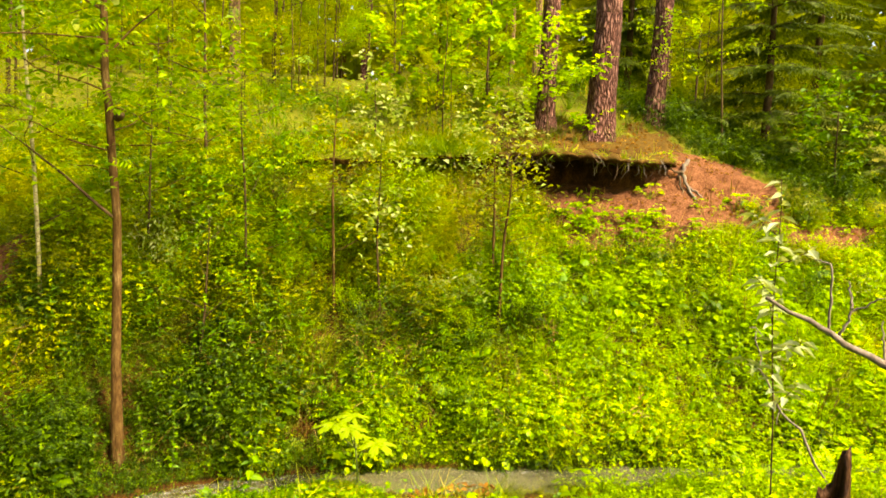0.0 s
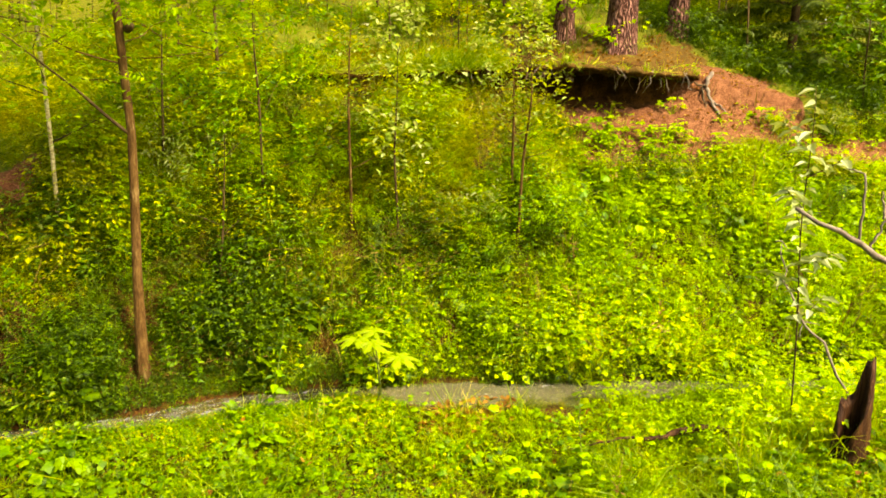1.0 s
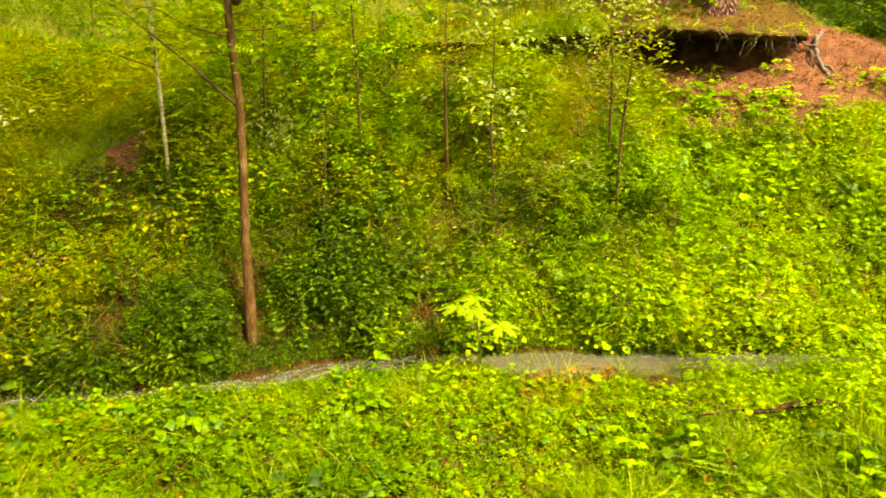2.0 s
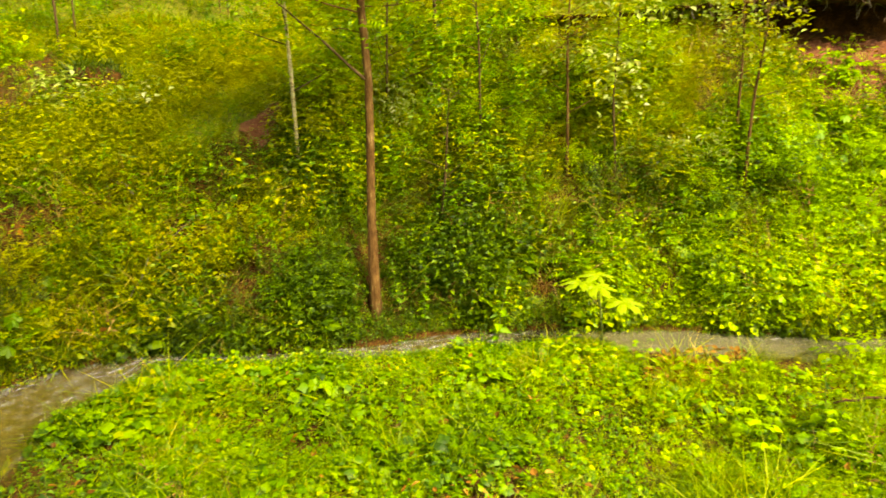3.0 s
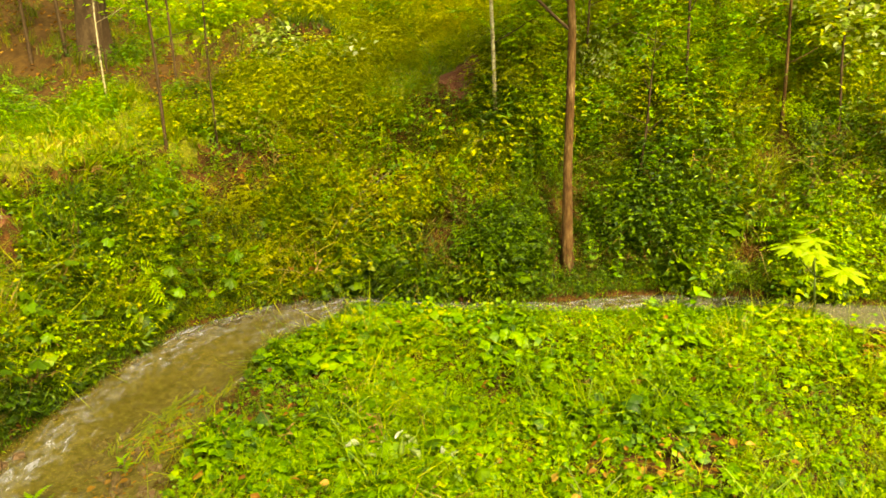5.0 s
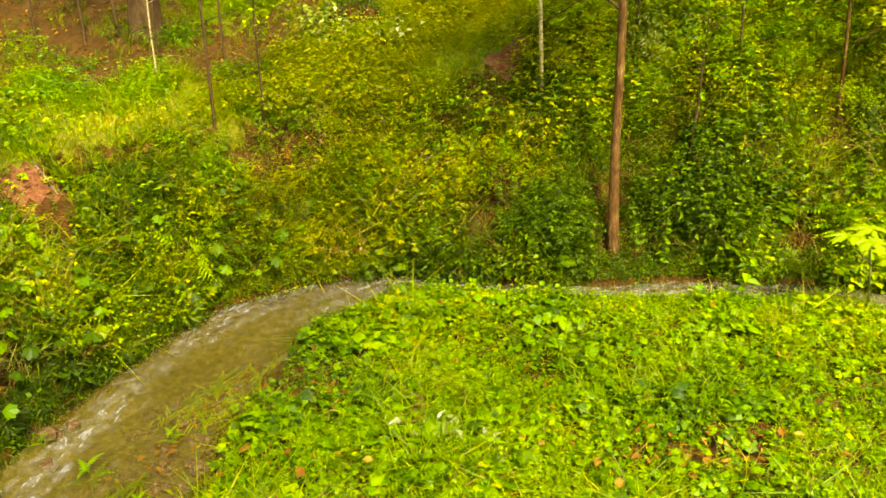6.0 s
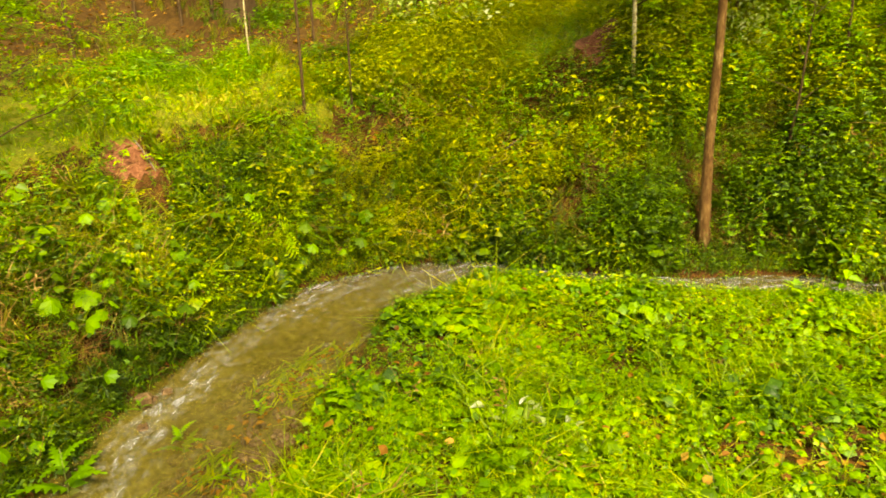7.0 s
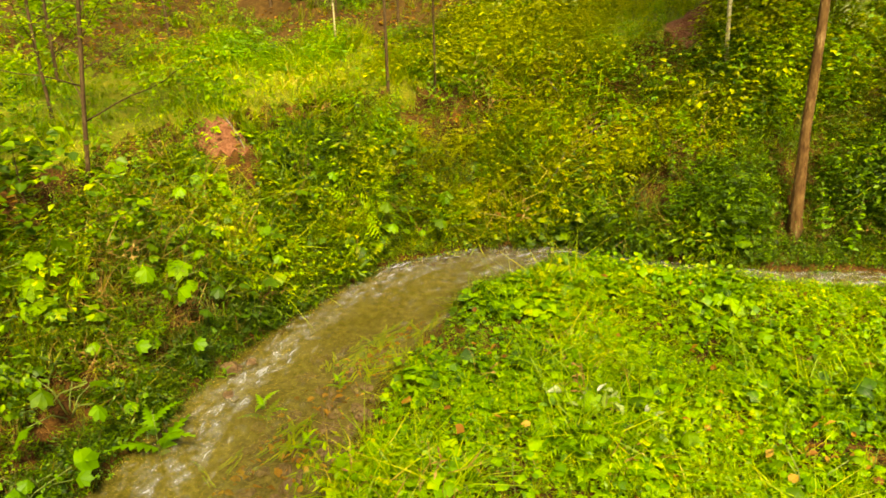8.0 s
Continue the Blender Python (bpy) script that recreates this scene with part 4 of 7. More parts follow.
# Bushes and saplings on the far bank.
SAPS = [
    # at, height, radius, leaf, material, bark, leaves, size, limbs, first, reach, label
    ((-1.23, 8.28), 2.05, 0.018, LEAF, LEAF_SHADE, BARK_YOUNG, 520, 0.055, 11, 0.42, 0.45, "slim leafy sapling with a bare lower stem"),
    ((-1.09, 8.72), 1.8, 0.016, LEAF, LEAF_WILLOW, BARK_YOUNG, 420, 0.06, 9, 0.4, 0.42, "slim sapling with silvery leaves"),
    ((-2.80, 8.81), 2.2, 0.017, LEAF, LEAF_SHADE, BARK_YOUNG, 560, 0.065, 10, 0.3, 0.6, "thin sapling among bank undergrowth"),
    ((-2.37, 8.63), 1.9, 0.013, LEAF, LEAF_WILLOW, BARK_DARK, 520, 0.075, 8, 0.35, 0.55, "shoot with pale turned leaves"),
    ((-3.6, 9.0), 2.3, 0.014, LEAF, LEAF_NEAR, BARK_DARK, 700, 0.065, 11, 0.2, 0.8, "dense green bank sapling"),
    ((-4.1, 8.5), 1.5, 0.013, LEAF_SMALL, LEAF_NEAR, BARK_DARK, 900, 0.05, 10, 0.1, 0.7, "low shrub with narrow green leaves"),
    ((-4.5, 9.4), 1.7, 0.014, LEAF, LEAF_NEAR, BARK_DARK, 480, 0.065, 12, 0.2, 0.95, "bushy sapling behind the young tree"),
    ((-3.9, 10.0), 3.0, 0.020, LEAF, LEAF_SHADE, BARK_DARK, 520, 0.07, 13, 0.2, 1.1, "broad sapling near the bank's lip"),
    ((0.1, 11.5), 2.3, 0.02, LEAF_ROUND, LEAF_LIGHT, BARK_DARK, 1900, 0.10, 16, 0.08, 1.3, "broad bush with bright green leaves beside a pine"),
    ((0.50, 10.45), 1.5, 0.014, LEAF_ROUND, LEAF_LIGHT, BARK_DARK, 900, 0.075, 12, 0.08, 0.75, "leafy bush in front of a dark pine trunk"),
    ((-0.6, 11.7), 1.7, 0.02, LEAF_ROUND, LEAF_LIGHT, BARK_DARK, 1200, 0.10, 12, 0.08, 1.1, "rounded bright green bush above the bank"),
    ((-0.45, 9.95), 1.0, 0.012, LEAF, LEAF_WILLOW, BARK_DARK, 420, 0.075, 7, 0.15, 0.55, "small bush with whitish leaves on the lip"),
    ((-1.9, 10.5), 0.9, 0.012, LEAF, LEAF_WILLOW, BARK_DARK, 300, 0.08, 7, 0.2, 0.5, "small silvery shoot on the mossy lip"),
    ((4.2, 9.0), 1.5, 0.014, LEAF, LEAF_NEAR, BARK_DARK, 800, 0.09, 9, 0.15, 0.8, "green shrub in front of dark spruces"),
    ((2.55, 10.6), 1.6, 0.010, LEAF, LEAF_LIGHT, BARK_DARK, 200, 0.06, 6, 0.45, 0.5, "thin sapling on needle litter"),
    ((3.2, 10.1), 3.8, 0.016, LEAF, LEAF_LIGHT, BARK_DARK, 700, 0.07, 10, 0.35, 0.8, "tall thin sapling near pines"),
    ((-7.5, 9.80), 0.26, 0.010, LEAF, LEAF_WILLOW, BARK_DARK, 260, 0.075, 8, 0.15, 0.45, "low bush with pale leaves on the slope"),
    ((-7.0, 9.75), 0.26, 0.010, LEAF, LEAF_WILLOW, BARK_DARK, 160, 0.075, 8, 0.15, 0.4, "low pale-leaved bush below a hollow"),
    ((-8.39, 8.49), 2.3, 0.016, LEAF, LEAF_TREE, BARK_DARK, 330, 0.06, 8, 0.4, 0.7, "crooked thin sapling at the terrace edge"),
    ((-9.33, 9.32), 2.0, 0.010, LEAF, LEAF_TREE, BARK_BIRCH, 260, 0.06, 7, 0.4, 0.6, "thin pale sapling on the grassy terrace"),
    ((-9.7, 10.1), 2.2, 0.012, LEAF, LEAF_TREE, BARK_DARK, 300, 0.06, 7, 0.4, 0.6, "leaning dark sapling on the slope"),
    ((-8.95, 10.18), 2.4, 0.014, LEAF, LEAF_LIGHT, BARK_DARK, 300, 0.06, 8, 0.4, 0.7, "thin sapling above the terrace"),
    ((-10.87, 10.6), 2.6, 0.022, LEAF, LEAF_LIGHT, BARK_DARK, 420, 0.07, 9, 0.4, 0.8, "dark-stemmed sapling on brown slope"),
    ((-11.72, 10.9), 2.6, 0.022, LEAF, LEAF_LIGHT, BARK_DARK, 420, 0.07, 9, 0.4, 0.8, "dark-stemmed sapling among others"),
    ((-11.44, 9.27), 2.2, 0.018, LEAF, LEAF_LIGHT, BARK_DARK, 420, 0.07, 9, 0.35, 0.8, "slim sapling on the brown slope"),
    ((-10.4, 10.55), 2.4, 0.022, LEAF, LEAF_LIGHT, BARK_DARK, 450, 0.07, 9, 0.35, 0.9, "dark-stemmed sapling on the far slope"),
    ((-7.98, 8.68), 2.2, 0.011, LEAF, LEAF_LIGHT, BARK_DARK, 240, 0.06, 8, 0.4, 0.6, "very thin straight sapling on the grassy slope"),
    ((-8.09, 11.41), 2.6, 0.016, LEAF, LEAF_LIGHT, BARK_DARK, 300, 0.06, 8, 0.45, 0.6, "thin sapling on golden moss"),
    ((-7.92, 11.5), 2.4, 0.013, LEAF, LEAF_LIGHT, BARK_DARK, 260, 0.06, 7, 0.45, 0.5, "slim dark sapling beside another on moss"),
    ((-9.74, 5.97), 3.2, 0.018, LEAF_SMALL, LEAF_TREE, BARK_DARK, 2800, 0.048, 24, 0.16, 1.0, "dark-stemmed young tree on the brook's bank"),
    ((-10.5, 6.5), 2.6, 0.016, LEAF_SMALL, LEAF_TREE, BARK_DARK, 2200, 0.05, 18, 0.15, 1.0, "leafy young tree on the grassy terrace"),
    ((-11.2, 7.3), 2.9, 0.018, LEAF_SMALL, LEAF_TREE, BARK_DARK, 2200, 0.05, 18, 0.15, 1.1, "leafy young tree behind another on the terrace"),
    # the far left's shade is put into these shrubs' leaf colour
    ((-10.3, 5.4), 0.8, 0.012, LEAF_SMALL, LEAF_BROOK, BARK_DARK, 1300, 0.05, 11, 0.1, 0.7, "shrub at the terrace's shady end, shade in its leaf colour"),
    ((-9.9, 4.6), 0.9, 0.014, LEAF_ROUND, LEAF_BROOK, BARK_DARK, 420, 0.07, 9, 0.1, 0.6, "broad-leaved shrub by the brook, shade in its leaf colour"),
    ((-9.5, 5.2), 0.7, 0.012, LEAF_ROUND, LEAF_BROOK, BARK_DARK, 420, 0.07, 8, 0.1, 0.5, "low broad-leaved shrub over the water"),
]
for k, (at, height, radius, leaf, mat, bark, leaves, size, limbs, first, reach, label) in enumerate(SAPS):
    bush = first <= 0.2
    young_tree(label, at, height, radius, leaf, mat, bark, leaves, size, 200 + 7 * k, limbs, first, reach, 0.55, (RNG.normal(0, 0.02 * height) + 0.7 * (at[0] == -9.74), RNG.normal(0, 0.02 * height)), "bank saplings", name="bush" if bush else "sapling", category="bush" if bush else "sapling", spray=0.16 if bush else 0.2)

# Woods behind: understorey copied from four young trees, pine trunks copied from three.
far_kinds = [young_tree("light green understorey tree in the woods", (x, 60), 4.5 + k, 0.035, LEAF_SMALL, (LEAF_FAR, LEAF_TREE)[k % 2], BARK_DARK, 4200, 0.075, 300 + k, 13, 0.12, 1.7, 0.4, (0.2, 0), "understorey", 0.35, "understorey_tree", "tree") for k, x in enumerate((-30, -20, -10, 0))]
r = np.random.RandomState(5)
n = 0
while n < 64:
    a, d = r.uniform(-62, 66), r.uniform(12.5, 34)
    x, y = -5 + d * math.sin(radians(a)), 1.7 + d * math.cos(radians(a))
    z, q, edge, along = terrain(np.array([x]), np.array([y]), True)
    if q[0] < 1.35 or (d < 16 and 0.3 < x < 4.5) or (-12.5 < x < -7 and y < 11.5):
        continue
    m = Matrix.Translation((x, y, z[0])) @ Matrix.Rotation(r.uniform(0, 6.28), 4, "Z") @ Matrix.Scale(r.uniform(0.65, 1.15), 4)
    if n < 4:
        far_kinds[n].matrix_basis = m
    else:
        copy_thing(far_kinds[n % 4], m)
    n += 1
# Thin saplings that veil the ground above the bank.
veil = [young_tree("thin sapling with small leaves above the bank", (x, 60), 2.4 + 0.6 * k, 0.012, LEAF_SMALL, (LEAF_FAR, LEAF_SHADE, LEAF_FAR)[k], BARK_DARK, 1100, 0.055, 340 + k, 10, 0.1, 0.75, 0.35, (0.1, 0), "terrace saplings", 0.2) for k, x in enumerate((-30, -20, -10))]
n = 0
while n < 58:
    x, y = r.uniform(-7.5, 6.5), r.uniform(10.2, 17.0)
    z, q, edge, along = terrain(np.array([x]), np.array([y]), True)
    if q[0] < 1.08 or (0.2 < x < 3.2 and y < 12.2) or (x < -4.6 and y < 12.6):
        continue
    m = Matrix.Translation((x, y, z[0])) @ Matrix.Rotation(r.uniform(0, 6.28), 4, "Z") @ Matrix.Scale(r.uniform(0.5, 1.0), 4)
    if n < 3:
        veil[n].matrix_basis = m
    else:
        copy_thing(veil[n % 3], m)
    n += 1
# Unseen trees on the brook's near side, behind the path, added to cast shade.
for x, y, size in ((-3.6, -2.2, 1.5), (-5.6, -3.4, 1.6), (-8.4, -2.8, 1.5), (-11.2, -0.4, 1.4), (-13.2, 2.6, 1.3), (-14.2, 5.4, 1.2), (-7.0, -6.0, 1.7), (-1.6, -5.6, 1.6)):
    copy_thing(far_kinds[int(abs(x * 3)) % 4], Matrix.Translation(ground_at(x, y)) @ Matrix.Rotation(x * 5, 4, "Z") @ Matrix.Scale(size, 4))
# added pines out of view, their crowns shading the left bank and near carpet
for x, y, seed in ((-10.4, 0.4, 25), (-11.4, -0.6, 26), (-13.0, 1.2, 28), (-1.8, -1.9, 29)):
    pine("unseen added pine behind the path that casts shade", (x, y), 15, 0.17, BARK_PINE, seed, (0.3, 0.2), 420, 0.5)
pines = []
n = 0
while n < 58:
    a, d = r.uniform(-64, 68), 15 + 36 * r.uniform(0, 1) ** 0.8
    x, y = -5 + d * math.sin(radians(a)), 1.7 + d * math.cos(radians(a))
    z = float(terrain(x, y))
    m = Matrix.Translation((x, y, z)) @ Matrix.Rotation(r.uniform(0, 6.28), 4, "Z") @ Matrix.Scale(r.uniform(0.75, 1.2), 4)
    if n < 3:
        far = pine("tall slender pine in the woods behind", (x, y), 19, (0.15, 0.18, 0.12)[n], (BARK_FAR, BARK_PINE, BARK_FAR)[n], 400 + n, (0.3, 0.1), 80, 0.5)
        tagged(far, group="far pines")
        pines.append(far)
    else:
        copy_thing(pines[n % 3], m)
    n += 1
# Distant foliage between the trunks.
r = np.random.RandomState(77)
N = 8000
a, d = np.radians(r.uniform(-75, 75, N)), r.uniform(30, 62, N)
fx, fy = -5 + d * np.sin(a), 1.7 + d * np.cos(a)
fz = terrain(fx, fy) + 14 * r.uniform(0, 1, N) ** 1.4
hold = lumps(fx * 1.0, fy + fz * 0.8, 5.0, 61) + 0.4 * lumps(fx, fz * 1.5, 1.6, 62) > -0.75
far_places = np.stack([fx, fy, fz], 1)[hold]
far_shape = strew_mixed([clump(LEAF_SMALL, 6, 0.7, 0.7, 1.05, 90 + k) for k in range(3)], far_places, r.uniform(0.7, 1.5, len(far_places)), 63, 0.6)
tagged(new("far_woods", mesh_from("far_woods", *far_shape, LEAF_FAR)), "hazy light green foliage deep in the woods", "woods", kind="stuff")


# ---- ground cover ----
def strewn(count, x0, x1, y0, y1, seed, want):
    """Places on the ground in a stretch of the plan, kept where want(zone, q, edge, along, x, y) holds."""
    r = np.random.RandomState(seed)
    x, y = r.uniform(x0, x1, count), r.uniform(y0, y1, count)
    z, q, edge, along = terrain(x, y, True)
    ok = want(zone(x, y), q, edge, along, x, y) & (edge > -0.06)
    return np.stack([x, y, z], 1)[ok]


def cover(name, label, category, shapes, places, size, seed, material, lean=0.22):
    r = np.random.RandomState(seed)
    # plants stand in mounds with hollows between
    mound = 0.55 + 0.75 * smooth(0.5 + 0.75 * lumps(places[:, 0], places[:, 1], 0.5, 150)) if size > 0.3 else 1.0
    shape = strew_mixed(shapes, places, size * mound * r.uniform(0.65, 1.3, len(places)), seed, lean)
    return tagged(new(name, mesh_from(name, *shape, material)), label, category, kind="stuff")


BROAD = [clump(LEAF_ROUND, 9, 0.13, 0.15, 0.085, 500 + k) for k in range(3)] + [clump(LEAF_LOBED, 6, 0.14, 0.15, 0.10, 510 + k) for k in range(3)] + [clump(LEAF, 6, 0.15, 0.14, 0.075, 520 + k, True) for k in range(3)]
FINE = [clump(NEEDLE, 16, 0.22, 0.14, 0.09, 530 + k) for k in range(3)] + [clump(LEAF_SMALL, 15, 0.2, 0.15, 0.05, 540 + k) for k in range(3)]
TUFTS = [tuft(11, 0.26, 550 + k, 0.0042) for k in range(4)]
STRAW = [tuft(8, 0.30, 556 + k, 0.0030, 1.3) for k in range(3)]
LOOSE = [tuft(9, 0.42, 560 + k, 0.0036, 0.9) for k in range(4)]

open_foot = lambda x, y: (np.hypot((x + 4.76) / 0.09, (y - 7.90) / 0.07) > 1) & (np.hypot((x + 9.22) / 0.30, (y - 7.0) / 0.22) + 0.5 * lumps(x, y, 0.15, 166) > 1)
patch = lambda x, y, seed: lumps(x, y, 0.75, seed) + 0.5 * lumps(x, y, 0.25, seed + 1)
near_side = lambda zn, q, e, s, x, y: (q < 0) & (e > 0.09 + 0.20 * ((x > -6.9) & (x < -4.4)) + 0.10 * smooth((x + 3.3) / 0.4)) & (np.hypot((x + 4.35) / 0.45, (y - 5.65) / 0.25) + 1.6 * lumps(x, y, 0.16, 75) > 0.45)
SMALL = [clump(LEAF_ROUND, 14, 0.12, 0.15, 0.05, 570 + k) for k in range(3)] + [clump(LEAF, 8, 0.16, 0.14, 0.045, 575 + k, True) for k in range(3)]
SPRAYS = [clump(LEAF_SMALL, 30, 0.34, 0.26, 0.042, 580 + k) for k in range(4)] + [clump(LEAF_SMALL, 11, 0.40, 0.24, 0.042, 585 + k, True) for k in range(3)] + [clump(ROWAN, 5, 0.36, 0.16, 0.15, 590)]
UPRIGHT = [join([herb_leaves(0.40 + 0.06 * k, 10, 0.085, 900 + k, NEEDLE), stalk((0, 0, -0.02), (0.03, 0, 0.36))]) for k in range(4)]
FEATHER = [join([placed(frond(0.34, 7, 0.085, 910 + 7 * k + m), (0, 0, 0.0), m * 2.2 + k, 0.75 - 0.12 * m, 0, 1.0) for m in range(4)]) for k in range(3)]
WITHERED = [join([herb_leaves(0.34, 5, 0.07, 920 + k, NEEDLE), tuft(4, 0.4, 925 + k, 0.004, 0.6)]) for k in range(3)]
LOBED = [clump(LEAF_LOBED, 4, 0.16, 0.15, 0.09, 930 + k, True) for k in range(4)]
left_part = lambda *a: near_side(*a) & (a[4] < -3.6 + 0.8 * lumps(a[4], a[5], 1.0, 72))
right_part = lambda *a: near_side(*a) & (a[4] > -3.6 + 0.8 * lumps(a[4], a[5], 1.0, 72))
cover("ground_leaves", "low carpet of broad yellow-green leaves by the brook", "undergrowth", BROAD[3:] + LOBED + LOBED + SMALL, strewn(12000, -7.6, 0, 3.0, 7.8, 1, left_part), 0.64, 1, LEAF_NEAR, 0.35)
# the right part's sunlight is put into its leaf colour
cover("bright_ground_leaves", "low carpet of leaves beside the brook, sunlight in their colour", "undergrowth", BROAD[3:] + LOBED + SMALL, strewn(9000, -5.0, 2.4, 3.2, 7.4, 31, lambda *a: right_part(*a) & (patch(a[4], a[5], 134) > -0.9)), 0.58, 31, LEAF_LIGHT, 0.35)
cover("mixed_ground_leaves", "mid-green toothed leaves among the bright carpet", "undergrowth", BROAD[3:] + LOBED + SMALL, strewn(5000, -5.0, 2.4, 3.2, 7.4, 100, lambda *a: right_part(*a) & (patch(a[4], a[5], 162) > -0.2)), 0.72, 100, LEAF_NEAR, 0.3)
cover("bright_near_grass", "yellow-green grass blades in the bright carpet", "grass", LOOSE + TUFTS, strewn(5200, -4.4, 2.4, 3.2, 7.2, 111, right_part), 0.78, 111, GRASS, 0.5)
cover("near_rim_grass", "short grass and small leaves down to the water", "grass", [tuft(8, 0.13, 980 + k, 0.0045, 1.0) for k in range(3)] + SMALL[:2], strewn(60000, -7.0, -2.8, 6.6, 8.0, 103, lambda zn, q, e, s, x, y: (q < 0) & (e > 0.01) & (e < 0.34))[:3800], 0.55, 103, LEAF_NEAR, 0.4)
cover("near_sprigs", "taller small-leaved sprigs in the low carpet", "undergrowth", SPRAYS + FEATHER, strewn(2200, -7.6, 2.4, 3.0, 7.6, 67, lambda *a: near_side(*a) & (patch(a[4], a[5], 136) > 0.0)), 0.66, 67, LEAF_TREE, 0.35)
cover("brookside_thicket", "taller bright herbs that hide the brook", "undergrowth", SPRAYS + BROAD[3:], np.concatenate([strewn(1500, -1.35, 2.2, 5.0, 7.0, 75, lambda zn, q, e, s, x, y: (q < 0) & (e > 0.03) & (e < 0.9)), strewn(700, -4.6, -3.0, 6.6, 7.6, 76, lambda zn, q, e, s, x, y: (q < 0) & (e > 0.03) & (e < 0.35) & (patch(x, y, 140) > 0.2))]), 0.85, 75, LEAF_LIGHT, 0.35)
cover("near_dead_stalks", "dry brown stalks lying in the low carpet", "dry stems", WITHERED, strewn(1500, -7.6, 2.4, 3.0, 7.6, 68, lambda *a: near_side(*a) & (patch(a[4], a[5], 138) > 0.0)), 0.65, 68, DRY_STEM, 0.9)
cover("grass_carpet", "fine grass blades among low leaves", "grass", TUFTS + LOOSE, strewn(7500, -7.7, 2.8, 2.6, 7.8, 2, near_side), 0.62, 2, GRASS, 0.5)
cover("near_short_grass", "short fresh grass under the low leaves", "grass", [tuft(7, 0.15, 960 + k, 0.0045, 0.8) for k in range(3)], strewn(4000, -6.5, 2.4, 3.0, 7.4, 90, near_side), 0.9, 90, GRASS_TURF, 0.4)
cover("near_straw", "thin pale straw tangled in the low leaves", "grass", STRAW, strewn(4200, -7.7, 2.8, 2.6, 7.8, 83, near_side), 0.95, 83, GRASS, 0.6)
cover("bank_straw", "thin withered grass over the bank", "grass", STRAW, strewn(13000, -11.5, 4.5, 2.5, 10.8, 84, lambda zn, q, e, s, x, y: (q > 0.02) & (q < 1.0 - 0.2 * smooth((s - 9.0) / 1.5)) & (zn < 2) & open_foot(x, y) & (patch(x, y, 142) > -0.1)), 0.75, 84, DRY_STEM, 0.5)
# height up to which the slope's herbs carry painted sunlight
painted_sun = lambda x, y: 0.18 + 0.66 * smooth((x + 2.9) / 4.2) + 0.25 * lumps(x, y, 0.8, 73)
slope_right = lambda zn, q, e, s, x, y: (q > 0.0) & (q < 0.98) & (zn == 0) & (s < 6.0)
cover("slope_leaves", "dense broad-leaved herbs covering the slope, sunlight in their colour", "undergrowth", BROAD + LOBED + SMALL, strewn(18000, -3.6, 4.8, 5.5, 10.6, 3, lambda zn, q, e, s, x, y: slope_right(zn, q, e, s, x, y) & (q < painted_sun(x, y)) & (patch(x, y, 128) > -1.0)), 0.66, 3, LEAF_LIGHT, 0.3)
cover("slope_green_leaves", "mid-green broad-leaved herbs among brighter ones", "undergrowth", BROAD + LOBED + SMALL, strewn(5000, -3.6, 4.8, 5.5, 10.6, 96, lambda zn, q, e, s, x, y: slope_right(zn, q, e, s, x, y) & (q < 0.25 + painted_sun(x, y)) & (patch(x, y, 158) > -0.3)), 0.64, 96, LEAF_NEAR, 0.3)
cover("slope_underlayer", "short grass under the slope's leaves, brightened as if sunlit", "grass", [tuft(9, 0.16, 1000 + k, 0.006, 0.9) for k in range(3)], strewn(13000, -3.6, 4.8, 5.5, 10.2, 112, lambda zn, q, e, s, x, y: slope_right(zn, q, e, s, x, y) & (q < painted_sun(x, y))), 0.95, 112, LEAF_LIGHT, 0.4)
cover("slope_dull_herbs", "dull olive small-leaved herbs on the upper slope", "undergrowth", SMALL + SPRAYS + FEATHER[:1], strewn(12000, -4.6, 4.8, 5.5, 10.6, 97, lambda zn, q, e, s, x, y: slope_right(zn, q, e, s, x, y) & (q > painted_sun(x, y) - 0.15) & (q > 0.62 + 0.2 * lumps(x, y, 0.6, 168))), 0.62, 97, LEAF_SHADE, 0.3)
# the saplings' shade is painted by giving these herbs the darker leaf
cover("slope_dark_herbs", "green herbs under the slope's saplings, shade painted into their colour", "undergrowth", SMALL + SPRAYS + FEATHER, strewn(12000, -4.6, 4.8, 5.5, 10.6, 105, lambda zn, q, e, s, x, y: slope_right(zn, q, e, s, x, y) & (q > painted_sun(x, y) - 0.12) & (q < 0.78 + 0.2 * lumps(x, y, 0.6, 168))), 0.62, 105, LEAF_BROOK, 0.3)
cover("slope_grass", "grass blades and straw among the slope's herbs", "grass", TUFTS + STRAW + LOOSE, strewn(7500, -4.6, 4.8, 5.5, 10.6, 98, lambda *a: slope_right(*a)), 0.75, 98, GRASS, 0.5)
cover("slope_sprays", "taller light-leaved herbs on the slope", "undergrowth", SPRAYS + UPRIGHT[:2], strewn(2600, -4.6, 5.5, 5.5, 10.6, 4, lambda *a: slope_right(*a) & (a[4] < -0.5 + lumps(a[4], a[5], 1.0, 81))), 0.85, 4, LEAF_NEAR, 0.3)
cover("slope_sprigs", "small-leaved herbs over the slope, sunlight in their colour", "undergrowth", SPRAYS + SMALL + FEATHER[:1], strewn(4400, -3.0, 4.8, 5.5, 10.6, 66, lambda zn, q, e, s, x, y: slope_right(zn, q, e, s, x, y) & (q < 0.1 + painted_sun(x, y))), 0.66, 66, LEAF_LIGHT, 0.35)
